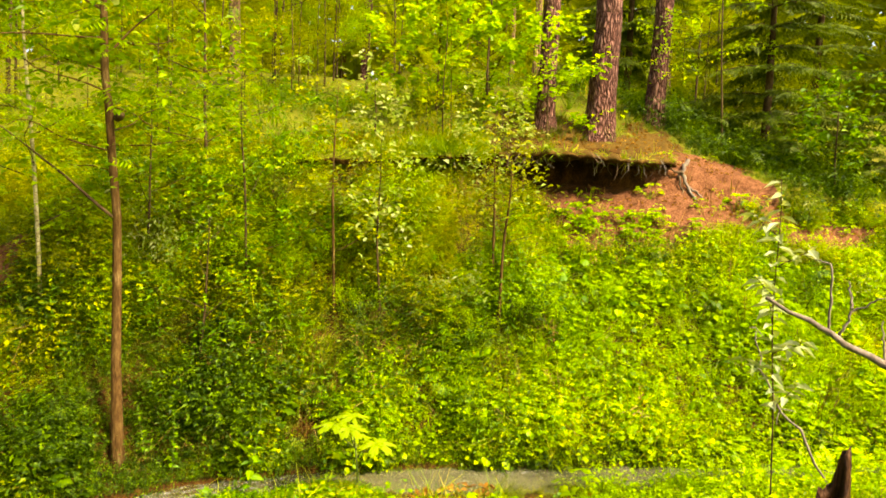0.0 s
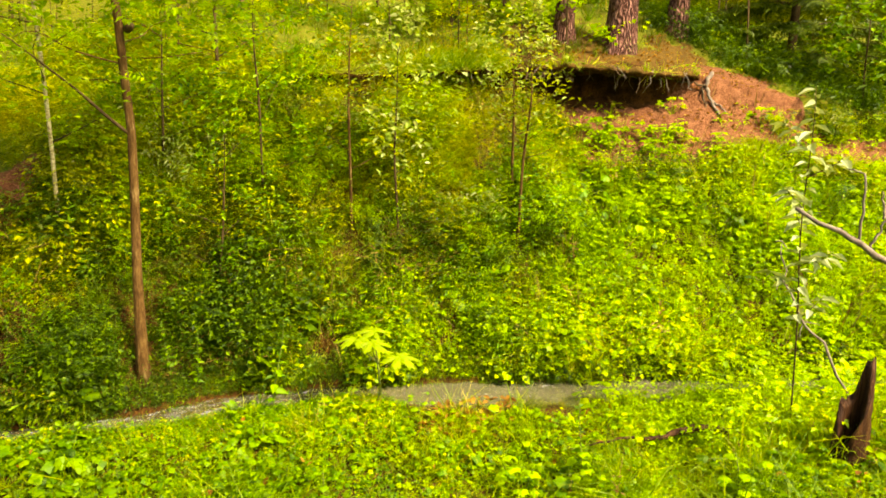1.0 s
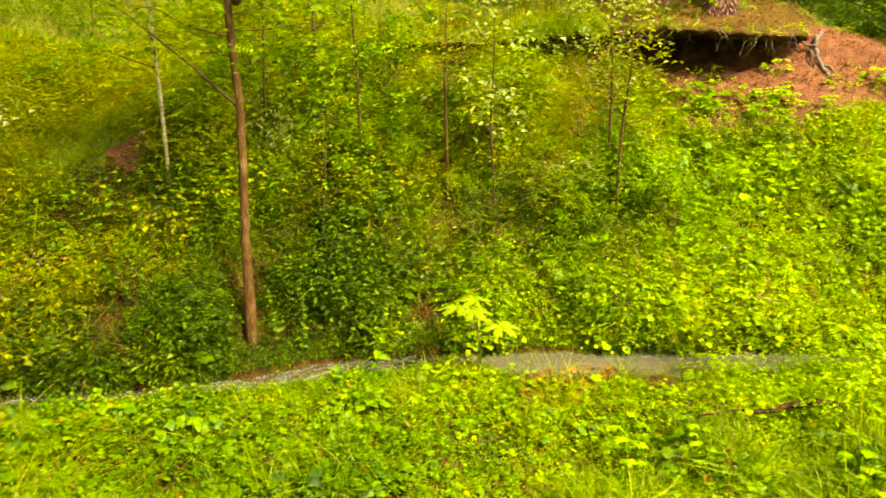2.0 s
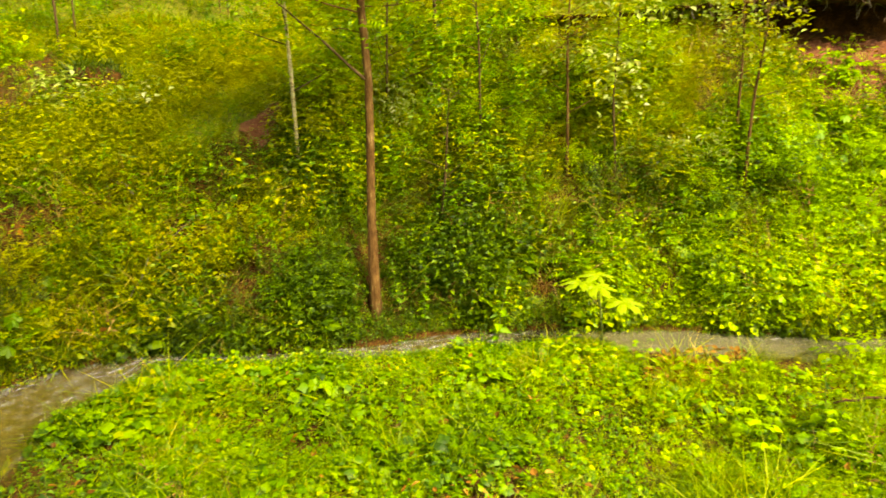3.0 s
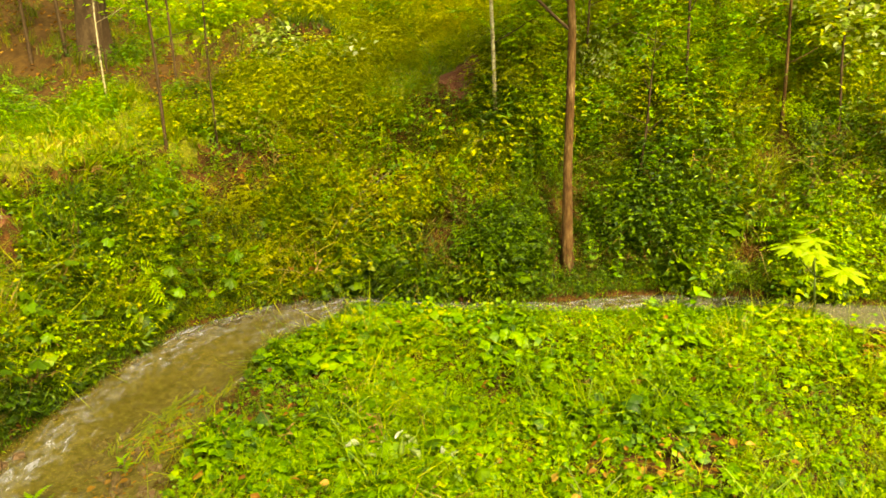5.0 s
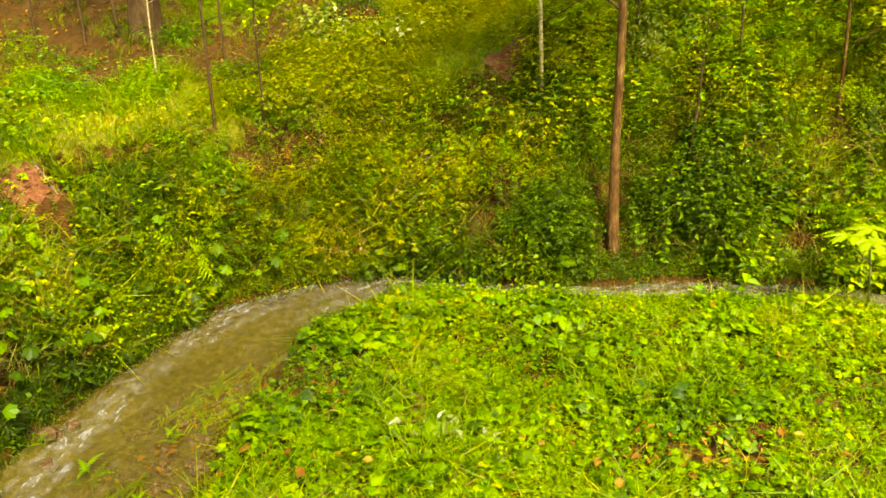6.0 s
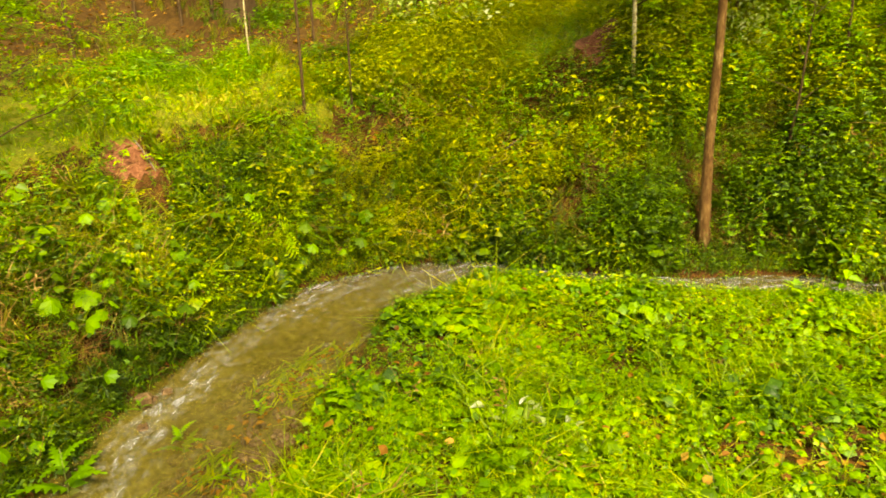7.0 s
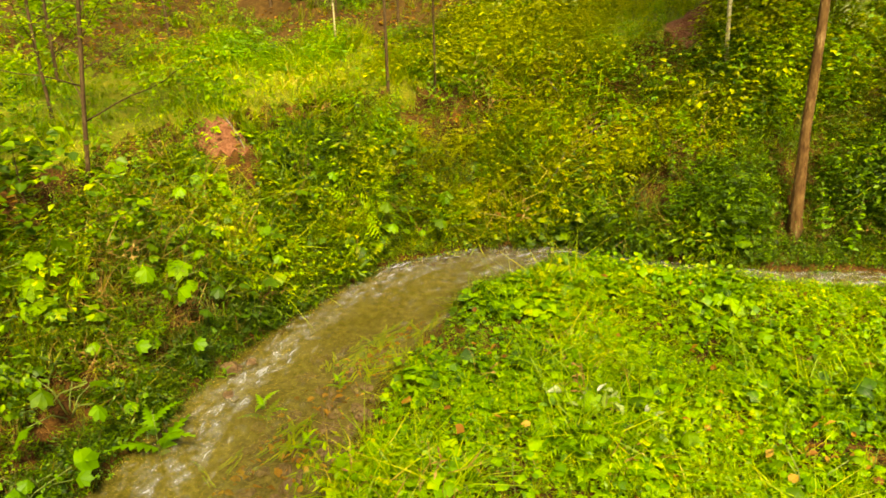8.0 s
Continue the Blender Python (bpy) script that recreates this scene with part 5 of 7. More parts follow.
# where the bank's earth shows: round the birch, in a hollow beside it, and under the terrace's edge
bald = lambda q, s, x, y: (np.maximum(np.maximum(1.25 - np.hypot((x + 5.6) / 0.75, (y - 8.85) / 0.42), 1.1 - np.hypot((x + 6.35) / 0.45, (y - 8.5) / 0.3)), np.maximum(0.95 - np.abs(q - 0.74) / 0.26 - 2 * (s > 12.4) - 2 * (s < 9.6), 0)) + 0.55 * lumps(x, y, 0.35, 201) + 0.7 * lumps(x, y, 1.0, 200) * (q > 0.1) > 0.62) & (s > 8.4)
slope_left = lambda zn, q, e, s, x, y: ~bald(q, s, x, y) & (q > 0.0) & (q < 1.02 - 0.2 * smooth((s - 9.5) / 1.5)) & (zn == 0) & (s > 5.0) & open_foot(x, y) & ((patch(x, y, 130) > -0.5) | (q > 0.6) | (s < 8.6))
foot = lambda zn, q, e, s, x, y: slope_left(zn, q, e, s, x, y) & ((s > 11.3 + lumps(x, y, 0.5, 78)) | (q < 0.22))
cover("shaded_herbs", "tangled small-leaved herbs on the steep shaded bank", "undergrowth", SPRAYS + FINE[3:], strewn(7200, -11.5, -2.6, 2.5, 10.8, 5, lambda *a: slope_left(*a) & ~foot(*a) & (patch(a[4], a[5], 110) > -0.25) & (a[1] > 0.38) & ((a[1] < 0.6) | (patch(a[4], a[5], 116) > 0.3))), 0.85, 5, LEAF_SHADE, 0.18)
# shade low on the bank, put into the leaf colour
cover("lower_bank_herbs", "green herbs on the lower bank, shade painted into their colour", "undergrowth", SPRAYS + FEATHER, strewn(3000, -11.5, -2.6, 2.5, 10.8, 87, lambda *a: slope_left(*a) & (a[1] > 0.15) & (a[1] < 0.48)), 0.8, 87, LEAF_BROOK, 0.2)
cover("bank_leaves", "broad herbs scattered over the shaded bank", "undergrowth", LOBED + SMALL + SPRAYS, strewn(6500, -11.5, -2.6, 2.5, 10.8, 6, lambda *a: slope_left(*a) & ~foot(*a) & (a[1] > 0.35) & (patch(a[4], a[5], 112) > 0.0)), 0.62, 6, LEAF_NEAR, 0.2)
cover("narrow_herbs", "upright narrow-leaved herbs in patches on the bank", "undergrowth", UPRIGHT, strewn(6500, -11.5, -2.6, 2.5, 10.8, 61, lambda *a: slope_left(*a) & (a[1] > 0.15) & (patch(a[4], a[5], 114) > 0.15)), 0.8, 61, LEAF_NEAR, 0.25)
cover("shady_narrow_herbs", "narrow-leaved herbs at the bank's foot, shade painted into their colour", "undergrowth", UPRIGHT, strewn(3200, -11.5, -2.6, 2.5, 10.8, 81, lambda *a: slope_left(*a) & (a[1] < 0.4) & (patch(a[4], a[5], 114) > -0.05)), 0.75, 81, LEAF_BROOK, 0.3)
cover("feathered_herbs", "fern-like feathered leaves among bank herbs", "undergrowth", FEATHER, strewn(3400, -11.5, -1.5, 2.5, 10.8, 62, lambda zn, q, e, s, x, y: (q > 0.05) & (q < 1.0) & (zn == 0) & open_foot(x, y) & (patch(x, y, 118) > 0.2)), 0.8, 62, LEAF_BROOK, 0.35)
cover("terrace_edge_herbs", "low mixed herbs just below the terrace", "undergrowth", SMALL + FINE + FEATHER[:1], strewn(9000, -11.5, -5.6, 4.0, 10.2, 91, lambda zn, q, e, s, x, y: ~bald(q, s, x, y) & open_foot(x, y) & (q > 0.55) & (q < 1.03) & (zn == 0) & (s > 8.8) & (patch(x, y, 146) > -0.3)), 0.62, 91, LEAF_NEAR, 0.35)
cover("bank_underlayer", "fine dull grass and moss under the bank's herbs", "grass", [tuft(9, 0.17, 970 + k, 0.0055, 0.9) for k in range(3)] + [clump(NEEDLE, 14, 0.12, 0.13, 0.07, 975)], strewn(13000, -11.5, -2.6, 2.5, 10.8, 92, lambda zn, q, e, s, x, y: ~bald(q, s, x, y) & (q > 0.03) & (q < 1.0) & (zn == 0) & (s > 4.8) & ((s < 12.3) | (q > 0.6)) & ((q > 0.5) | (s < 8.3) | (lumps(x, y, 0.5, 164) > 0.5)) & open_foot(x, y) & (patch(x, y, 148) > -0.7)), 0.95, 92, GRASS_TURF, 0.5)
cover("upper_bank_gold", "yellowed grass and moss on the upper bank", "grass", TUFTS + STRAW, strewn(9000, -11.5, -3.0, 6.0, 10.8, 93, lambda zn, q, e, s, x, y: (~bald(q, s, x, y) | (lumps(x, y, 0.2, 203) > 0.4)) & (q > 0.5) & (q < 1.1) & (zn == 0) & (s > 6.0) & (patch(x, y, 152) > -0.1)), 0.7, 93, GRASS, 0.5)
cover("earthy_sprigs", "scattered small herbs where the bank's earth shows", "undergrowth", SPRAYS + UPRIGHT + SMALL, strewn(9000, -11.5, -3.0, 3.0, 10.8, 101, lambda zn, q, e, s, x, y: (q > 0.05) & (q < 1.0) & (zn == 0) & bald(q, s, x, y) & open_foot(x, y))[:420], 0.75, 101, LEAF_NEAR, 0.25)
cover("earthy_litter", "brown leaves and stalks on the bank's bare earth", "leaves", [LEAF, LEAF_LONG, NEEDLE, NEEDLE], strewn(16000, -11.5, -3.0, 3.0, 10.8, 102, lambda zn, q, e, s, x, y: (q > 0.05) & (q < 1.0) & (zn == 0) & bald(q, s, x, y)) + (0, 0, 0.015), 0.07, 102, LEAF_DRY, 0.6)
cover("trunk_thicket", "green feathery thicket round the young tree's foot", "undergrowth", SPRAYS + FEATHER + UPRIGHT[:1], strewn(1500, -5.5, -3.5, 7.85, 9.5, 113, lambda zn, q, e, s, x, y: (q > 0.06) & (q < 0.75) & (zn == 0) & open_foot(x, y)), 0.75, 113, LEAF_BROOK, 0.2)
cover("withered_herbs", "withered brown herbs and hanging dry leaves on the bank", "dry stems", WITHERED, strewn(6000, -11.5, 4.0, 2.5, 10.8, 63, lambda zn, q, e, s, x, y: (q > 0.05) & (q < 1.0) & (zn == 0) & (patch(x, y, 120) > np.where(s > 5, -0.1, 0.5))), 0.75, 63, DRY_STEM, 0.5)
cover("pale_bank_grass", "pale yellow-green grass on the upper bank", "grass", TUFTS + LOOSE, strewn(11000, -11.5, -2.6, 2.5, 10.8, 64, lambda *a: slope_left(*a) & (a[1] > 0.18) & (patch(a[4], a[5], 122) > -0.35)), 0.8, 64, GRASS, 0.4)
# the darker leaf stands for shade along the bank's foot
cover("brookside_leaves", "broad herbs crowding the brook's bank, darkened in colour for shade", "undergrowth", LOBED + SMALL + SPRAYS + FINE + FEATHER, np.concatenate([strewn(5200, -11.5, -7.2, 2.5, 9.0, 36, lambda *a: foot(*a) & (patch(a[4], a[5], 124) > -0.15)), strewn(3000, -7.2, -2.6, 7.4, 8.7, 37, lambda *a: foot(*a) & (patch(a[4], a[5], 124) > -0.15))]), 0.75, 36, LEAF_BROOK, 0.4)
cover("brookside_sprigs", "light small-leaved herbs by the brook", "undergrowth", SMALL + FINE + SPRAYS, strewn(5600, -11.5, -2.6, 2.5, 9.0, 65, lambda *a: foot(*a) & (patch(a[4], a[5], 126) > 0.35)), 0.75, 65, LEAF_NEAR, 0.4)
cover("slope_litter_leaves", "fallen brown leaves and bits between bank herbs", "leaves", [LEAF, LEAF_LONG, NEEDLE], strewn(9000, -11.5, -2.6, 2.5, 10.8, 69, lambda zn, q, e, s, x, y: (q > 0) & (q < 0.8) & (zn == 0) & (s > 5) & (patch(x, y, 130) < -0.2)) + (0, 0, 0.015), 0.055, 69, LEAF_DRY, 0.5)
# gaps between herbs get their shade from this dark leaf colour
cover("gap_ferns", "feathered herbs in gaps of the bank, shade painted into their colour", "undergrowth", FEATHER + FINE[:3], strewn(5000, -11.5, -2.6, 2.5, 10.8, 70, lambda zn, q, e, s, x, y: (q > 0.02) & (q < 0.8) & (zn == 0) & (s > 5) & open_foot(x, y) & (patch(x, y, 130) < -0.15)), 0.7, 70, LEAF_DARK, 0.4)
cover("edge_herbs", "low herbs hanging over the brook from its far edge", "undergrowth", SMALL + FINE + LOBED[:1] + TUFTS[:2], strewn(110000, -10.0, 3.0, 2.6, 8.6, 82, lambda zn, q, e, s, x, y: (q > -0.03) & (e < 0.18) & (e > 0.0))[:6500], 0.5, 82, LEAF_BROOK, 0.6)
cover("rim_moss_grass", "wet low grass on the brook's outer rim", "grass", [tuft(9, 0.12, 985 + k, 0.005, 1.3) for k in range(3)] + [clump(LEAF_SMALL, 9, 0.06, 0.07, 0.035, 988)], strewn(160000, -10.0, 3.0, 2.6, 8.6, 104, lambda zn, q, e, s, x, y: (q > -0.03) & (e > -0.05) & (e < 0.16))[:10000], 0.95, 104, LEAF_BROOK, 0.6)
cover("bank_grass", "long arching grass on the bank", "grass", LOOSE + TUFTS, strewn(13000, -11.5, 5.0, 2.5, 10.8, 7, lambda zn, q, e, s, x, y: (~bald(q, s, x, y) | (lumps(x, y, 0.2, 203) > 0.3)) & (q > 0) & (q < np.where(s < 4.4, 0.9, 1.1 - 0.3 * smooth((s - 9.5) / 1.5))) & (zn < 2) & open_foot(x, y)), 0.75, 7, GRASS_TURF, 0.4)
top = lambda zn, q, e, s, x, y: (q > 1.0) & (zn == 1) & ~((s < 2.1) & (q < 2.0))
cover("terrace_grass", "short yellow-green grass above the bank", "grass", TUFTS, strewn(6500, -17, 8, 3, 17, 8, top), 0.85, 8, GRASS_TURF, 0.35)
cover("lawn_grass", "short fresh grass on the flat terrace", "grass", [tuft(7, 0.12, 940 + k, 0.0042, 0.7) for k in range(3)] + [clump(LEAF_SMALL, 7, 0.07, 0.09, 0.04, 945)], strewn(20000, -13.5, -3.5, 4.5, 12.5, 86, lambda zn, q, e, s, x, y: (q > 0.98) & (zn == 1))[:7500], 0.95, 86, GRASS, 0.35)
cover("golden_moss", "golden moss and short grass above the bank", "moss", [tuft(10, 0.08, 990 + k, 0.006, 0.9) for k in range(3)] + [clump(NEEDLE, 12, 0.06, 0.09, 0.05, 993)], strewn(26000, -9.5, 0.5, 9.0, 13.6, 106, lambda zn, q, e, s, x, y: (zn < 2) & (q > 0.99) & ((np.hypot((x + 7.3) / 1.5, (y - 12.0) / 1.2) + 0.5 * lumps(x, y, 0.6, 169) < 1) | ((s > 3.9) & (s < 8.4) & (q < 1.28) & (lumps(x, y, 0.5, 170) > -0.35)))), 1.0, 106, MOSS_GOLD, 0.4)
cover("slope_top_herbs", "small herbs over the upper slope", "undergrowth", SMALL + FINE + SPRAYS[:2], strewn(6500, -13, -3.6, 8.3, 13, 85, lambda zn, q, e, s, x, y: (q > 1.0) & (zn < 2) & (patch(x, y, 144) > -0.1)), 0.7, 85, LEAF_NEAR, 0.25)
cover("slope_top_sprays", "pale yellow-green sprays over the gentle slope", "undergrowth", SPRAYS + SMALL, strewn(5200, -9.0, -3.4, 8.5, 12.0, 94, lambda zn, q, e, s, x, y: (q > 0.98) & (zn < 2) & (x > -8.6 + 0.5 * lumps(x, y, 0.8, 154)) & (patch(x, y, 156) > -0.35)), 0.8, 94, LEAF_SHADE, 0.22)
cover("slope_top_grass", "golden grass over the gentle slope", "grass", TUFTS + STRAW, strewn(7000, -10.0, -3.4, 8.5, 13.0, 95, lambda zn, q, e, s, x, y: (q > 0.97) & (zn < 2)), 0.72, 95, GRASS, 0.5)
cover("terrace_herbs", "light herbs in the grass above the bank", "undergrowth", FINE + SMALL + SPRAYS, strewn(5000, -17, 8, 3, 17, 9, top), 0.9, 9, LEAF_NEAR)
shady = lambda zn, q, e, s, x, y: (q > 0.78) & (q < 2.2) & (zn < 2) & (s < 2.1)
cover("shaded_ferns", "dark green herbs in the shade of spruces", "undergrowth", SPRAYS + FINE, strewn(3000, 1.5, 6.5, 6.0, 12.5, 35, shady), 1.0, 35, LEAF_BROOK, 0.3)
cover("litter_grass", "sparse thin grass on needle litter", "grass", TUFTS, strewn(12000, -14, 5, 7, 14, 10, lambda zn, q, e, s, x, y: ((zn == 3) | (zn == 5)) & (lumps(x, y, 0.7, 74) > np.where(x < -7, -0.25, -0.05))), 0.55, 10, GRASS_TURF)
cover("litter_herbs", "small herbs on the brown slope", "undergrowth", FINE, strewn(4500, -14, -7.5, 7, 14, 48, lambda zn, q, e, s, x, y: (zn == 5) & (lumps(x, y, 0.5, 79) > -0.1)), 0.7, 48, LEAF_NEAR)
cover("slope_litter", "dry leaves on the brown slope", "leaves", [LEAF, LEAF_LONG], strewn(5000, -14, -7.5, 6.5, 14, 49, lambda zn, q, e, s, x, y: (zn == 5) | (zn == 2)) + (0, 0, 0.01), 0.06, 49, LEAF_DRY, 0.3)
cover("earth_herbs", "small yellow-green herbs on bare earth", "undergrowth", BROAD[6:] + SMALL, strewn(1700, -10, 5, 6, 11, 11, lambda zn, q, e, s, x, y: (zn == 2) & (lumps(x, y, 0.35, 80) > np.where(q < 0.9, -0.35, 0.1))), 0.8, 11, LEAF_LIGHT)
cover("far_bank_cover", "low leaves on the ground away from the brook", "undergrowth", SMALL[:3], strewn(1300, -12, 5, -4, 3.2, 53, lambda zn, q, e, s, x, y: (e > 0.1) & ((y < 3.0) | (q > 0))), 1.7, 53, LEAF_NEAR, 0.3)
cover("rough_grass", "rough grass away from the brook", "grass", TUFTS, strewn(2600, -12, 5, -4, 3.2, 54, lambda zn, q, e, s, x, y: e > 0.1), 1.1, 54, GRASS_TURF, 0.4)
edge_ = lambda zn, q, e, s, x, y: (e > 0.0) & (e < np.where(q > 0, 0.12, 0.14)) & ((q > 0) | (x < -6.4) | (lumps(x, y, 0.6, 76) > 0.3))
cover("brookside_grass", "wet grass hanging over the water's edge", "grass", LOOSE, strewn(40000, -9.6, 3, 2.6, 8.4, 12, edge_)[:2000], 0.45, 12, GRASS_TURF, 0.8)
dry = strewn(500, -7.5, 2.5, 2.8, 7.6, 13, near_side)
dry = np.concatenate([dry, strewn(150, -5.1, -3.6, 5.2, 6.1, 14, lambda zn, q, e, s, x, y: np.hypot((x + 4.35) / 0.5, (y - 5.65) / 0.28) < 1)])
dry[:, 2] += np.random.RandomState(3).uniform(0.03, 0.15, len(dry))
cover("fallen_leaves", "dry brown and orange leaves caught in the undergrowth", "leaves", [leaf_shape(0.3, 0.1, 0.2), LEAF_LONG, LEAF_ROUND], dry, 0.055, 15, LEAF_DRY, 0.6)
damp = strewn(900, -2.9, -1.9, 6.4, 7.1, 107, lambda zn, q, e, s, x, y: (q < 0) & (e > 0.03) & (np.hypot((x + 2.4) / 0.42, (y - 6.75) / 0.2) < 1))[:130] + (0, 0, 0.07)
cover("damp_litter", "brown dead leaves washed up beside the brook", "leaves", [LEAF, LEAF_LONG, LEAF_ROUND], damp, 0.06, 108, LEAF_DRY, 0.5)
pale = strewn(400, -6.3, -5.4, 5.3, 6.0, 109, lambda zn, q, e, s, x, y: np.hypot((x + 5.85) / 0.3, (y - 5.65) / 0.16) < 1)[:22] + (0, 0, 0.15)
cover("pale_leaves", "curled whitish dead leaves lying on herbs", "leaves", [leaf_shape(0.22, 0.2, 0.4), LEAF_LONG], pale, 0.085, 110, LEAF_WHITE, 0.6)
orange = np.concatenate([strewn(130, -7.2, 1.5, 3.4, 7.2, 55, near_side)[:60] + (0, 0, 0.12), [(-6.93, 7.68, 0.27), (-7.1, 7.75, 0.25), (-6.73, 5.32, -0.09), (-6.6, 5.15, -0.08), (-9.9, 5.6, 1.0)]])
cover("orange_leaves", "single orange fallen leaves lying on herbs", "leaves", [LEAF_ROUND, LEAF_LOBED], orange, 0.062, 56, LEAF_DRY, 0.5)
bare = strewn(5000, -0.6, 4.5, 7.5, 13.0, 16, lambda zn, q, e, s, x, y: zn >= 2)
bare[:, 2] += 0.012
cover("earth_litter", "dry leaves and twigs on the bare earth", "leaves", [leaf_shape(0.25, 0.2, 0.3), LEAF_LONG], bare, 0.05, 17, LEAF_DRY, 0.3)

cover("dry_stems", "brown dry stems and stalks standing in the herbs", "dry stems", [tuft(5, 0.55, 595 + k, 0.004, 0.25) for k in range(3)], strewn(2600, -11.5, 4.5, 2.5, 10.8, 18, lambda zn, q, e, s, x, y: (q > 0.05) & (q < 1.0 - 0.3 * smooth((s - 9.0) / 1.5)) & open_foot(x, y) & (lumps(x, y, 1.1, 77) > 0.1)), 0.7, 18, DRY_STEM, 0.3)
cover("flattened_grass", "pale flattened grass along the brook", "grass", LOOSE, strewn(900, -3.4, 1.5, 5.6, 7.4, 33, lambda zn, q, e, s, x, y: (q < 0) & (e > 0.02) & (e < 0.5)), 0.35, 33, DRY_STEM, 0.9)
upper = lambda zn, q, e, s, x, y: slope_left(zn, q, e, s, x, y) & (q > 0.5)
cover("upper_slope_sprays", "light yellow-green leaves over the upper bank", "undergrowth", SPRAYS + SMALL[:2], strewn(5600, -11.5, -2.6, 2.5, 10.8, 34, lambda *a: upper(*a) & (a[3] < 9.7) & (a[1] < 0.92)), 0.95, 34, LEAF_SHADE, 0.3)
# low bank face at the bend, its sunlight painted with lighter plants
bend = lambda zn, q, e, s, x, y: (q > 0.02) & (q < 0.45 + 0.2 * lumps(x, y, 0.5, 172)) & (zn == 0) & (x < -6.6 + 0.4 * lumps(x, y, 0.6, 173)) & (y - 6.2 > 0.9 * (-8.7 - x)) & open_foot(x, y)
cover("bend_herbs", "yellow-green herbs at the brook's bend, sunlight in their colour", "undergrowth", SPRAYS + SMALL + FEATHER[:1], strewn(2600, -9.4, -6.2, 5.8, 8.8, 114, lambda *a: bend(*a) & (patch(a[4], a[5], 174) > -0.35)), 0.72, 114, LEAF_SHADE, 0.3)
cover("bend_grass", "arching grass at the brook's bend, sunlight in its colour", "grass", TUFTS + LOOSE, strewn(3000, -9.4, -6.2, 5.8, 8.8, 115, bend), 0.8, 115, GRASS, 0.45)
cover("bend_sprigs", "green sprigs at the brook's bend, sunlight in their colour", "undergrowth", SPRAYS + LOBED[:1], strewn(600, -9.4, -6.2, 5.8, 8.8, 116, lambda *a: bend(*a) & (patch(a[4], a[5], 175) > 0.0)), 0.7, 116, LEAF_LIGHT, 0.3)
cover("crest_sprays", "bright sprays on the bank's crest", "undergrowth", SPRAYS + SMALL, strewn(4200, -5.2, -1.2, 7.6, 10.8, 117, lambda zn, q, e, s, x, y: ~bald(q, s, x, y) & (q > 0.55) & (q < 0.97) & (zn == 0) & (s > 4.6) & (patch(x, y, 160) > -0.25)), 0.8, 117, LEAF_LIGHT, 0.25)
# light on the upper bank comes from this paler leaf colour
cover("upper_slope_light", "olive leaves on the upper bank, canopy light painted into their colour", "undergrowth", SPRAYS + FEATHER[:2] + SMALL[:2], strewn(8500, -7.4, -1.2, 7.6, 10.8, 99, lambda zn, q, e, s, x, y: ~bald(q, s, x, y) & (q > 0.34 + 0.15 * lumps(x, y, 0.5, 171)) & (q < 0.97) & (zn == 0) & (s > 4.6) & (patch(x, y, 160) > -0.25)), 0.72, 99, LEAF_SHADE, 0.25)
# ---- low bushes ----
def spray_bush(label, seed, height, leaf, size, leaves, mat, reach=0.6):
    """A low bush of several thin stems with flat sprays of leaves."""
    t, r, rows = thing("bush", label, "bush", "low bushes on the banks"), np.random.RandomState(seed), []
    for k in range(7):
        a = k * 2.4 + r.uniform(-0.4, 0.4)
        out = reach * r.uniform(0.35, 1.0)
        rows.append((wander((0, 0, -0.05), (math.cos(a) * out, math.sin(a) * out, height * r.uniform(0.6, 1.1)), 8, 0.10, seed * 13 + k), [0.007, 0.002]))
        part("stem", tube(rows[-1][0][::2], rows[-1][1], 4, caps=False), BARK_DARK, t)
    part("foliage", leaf_cloud(rows, leaf, leaves, size, seed + 1, 0.17, 0.3, 0.03, 0.25), mat, t, round_faces=False)
    return t


bushes = [
    spray_bush("low bush with small green leaves in flat sprays", 1, 0.9, LEAF_SMALL, 0.052, 760, LEAF_NEAR),
    spray_bush("loose bush with dull green leaves", 2, 1.2, LEAF_SMALL, 0.056, 720, LEAF_SHADE, 0.7),
    spray_bush("low rowan bush with feathered leaves", 3, 0.9, ROWAN, 0.15, 110, LEAF_SHADE),
    spray_bush("light green leafy bush", 4, 1.0, LEAF_SMALL, 0.055, 720, LEAF_LIGHT, 0.7),
    spray_bush("small bush with pale leaves", 5, 0.7, LEAF_LONG, 0.085, 300, LEAF_WILLOW, 0.5),
]
r = np.random.RandomState(44)
spots = [(p, (0, 0, 1, 0, 2, 0)[k % 6] if terrain(p[0], p[1]) < 1.0 else (0, 3, 1, 4, 0, 2)[k % 6] if p[0] < -5.6 else (3, 3, 0, 4, 3, 0)[k % 6]) for k, p in enumerate(strewn(900, -10.5, -2.2, 3.0, 10.6, 41, lambda zn, q, e, s, x, y: (q > 0.22) & (q < 1.0) & (zn == 0) & (s > 4.6) & (np.hypot(x + 5.3, y - 8.6) > 0.45) & (s < 11.2) & ~bald(q, s, x, y) & ((q < 0.7) | (s < 8.5)))[:58])]
spots += [(p, (0, 1, 2)[k % 3]) for k, p in enumerate(strewn(300, -10.5, -7.8, 3.0, 8.4, 47, lambda zn, q, e, s, x, y: (q > 0.1) & (q < 0.55) & (s > 11.2))[:14])]
spots += [(p, (3, 0, 3, 4)[k % 4]) for k, p in enumerate(strewn(400, -2.4, 4.8, 6.6, 10.2, 42, lambda zn, q, e, s, x, y: (q > 0.3) & (q < 0.95) & (zn == 0) & (s < 4.8) & ((q < 0.5) | (s < 1.8)))[:18])]
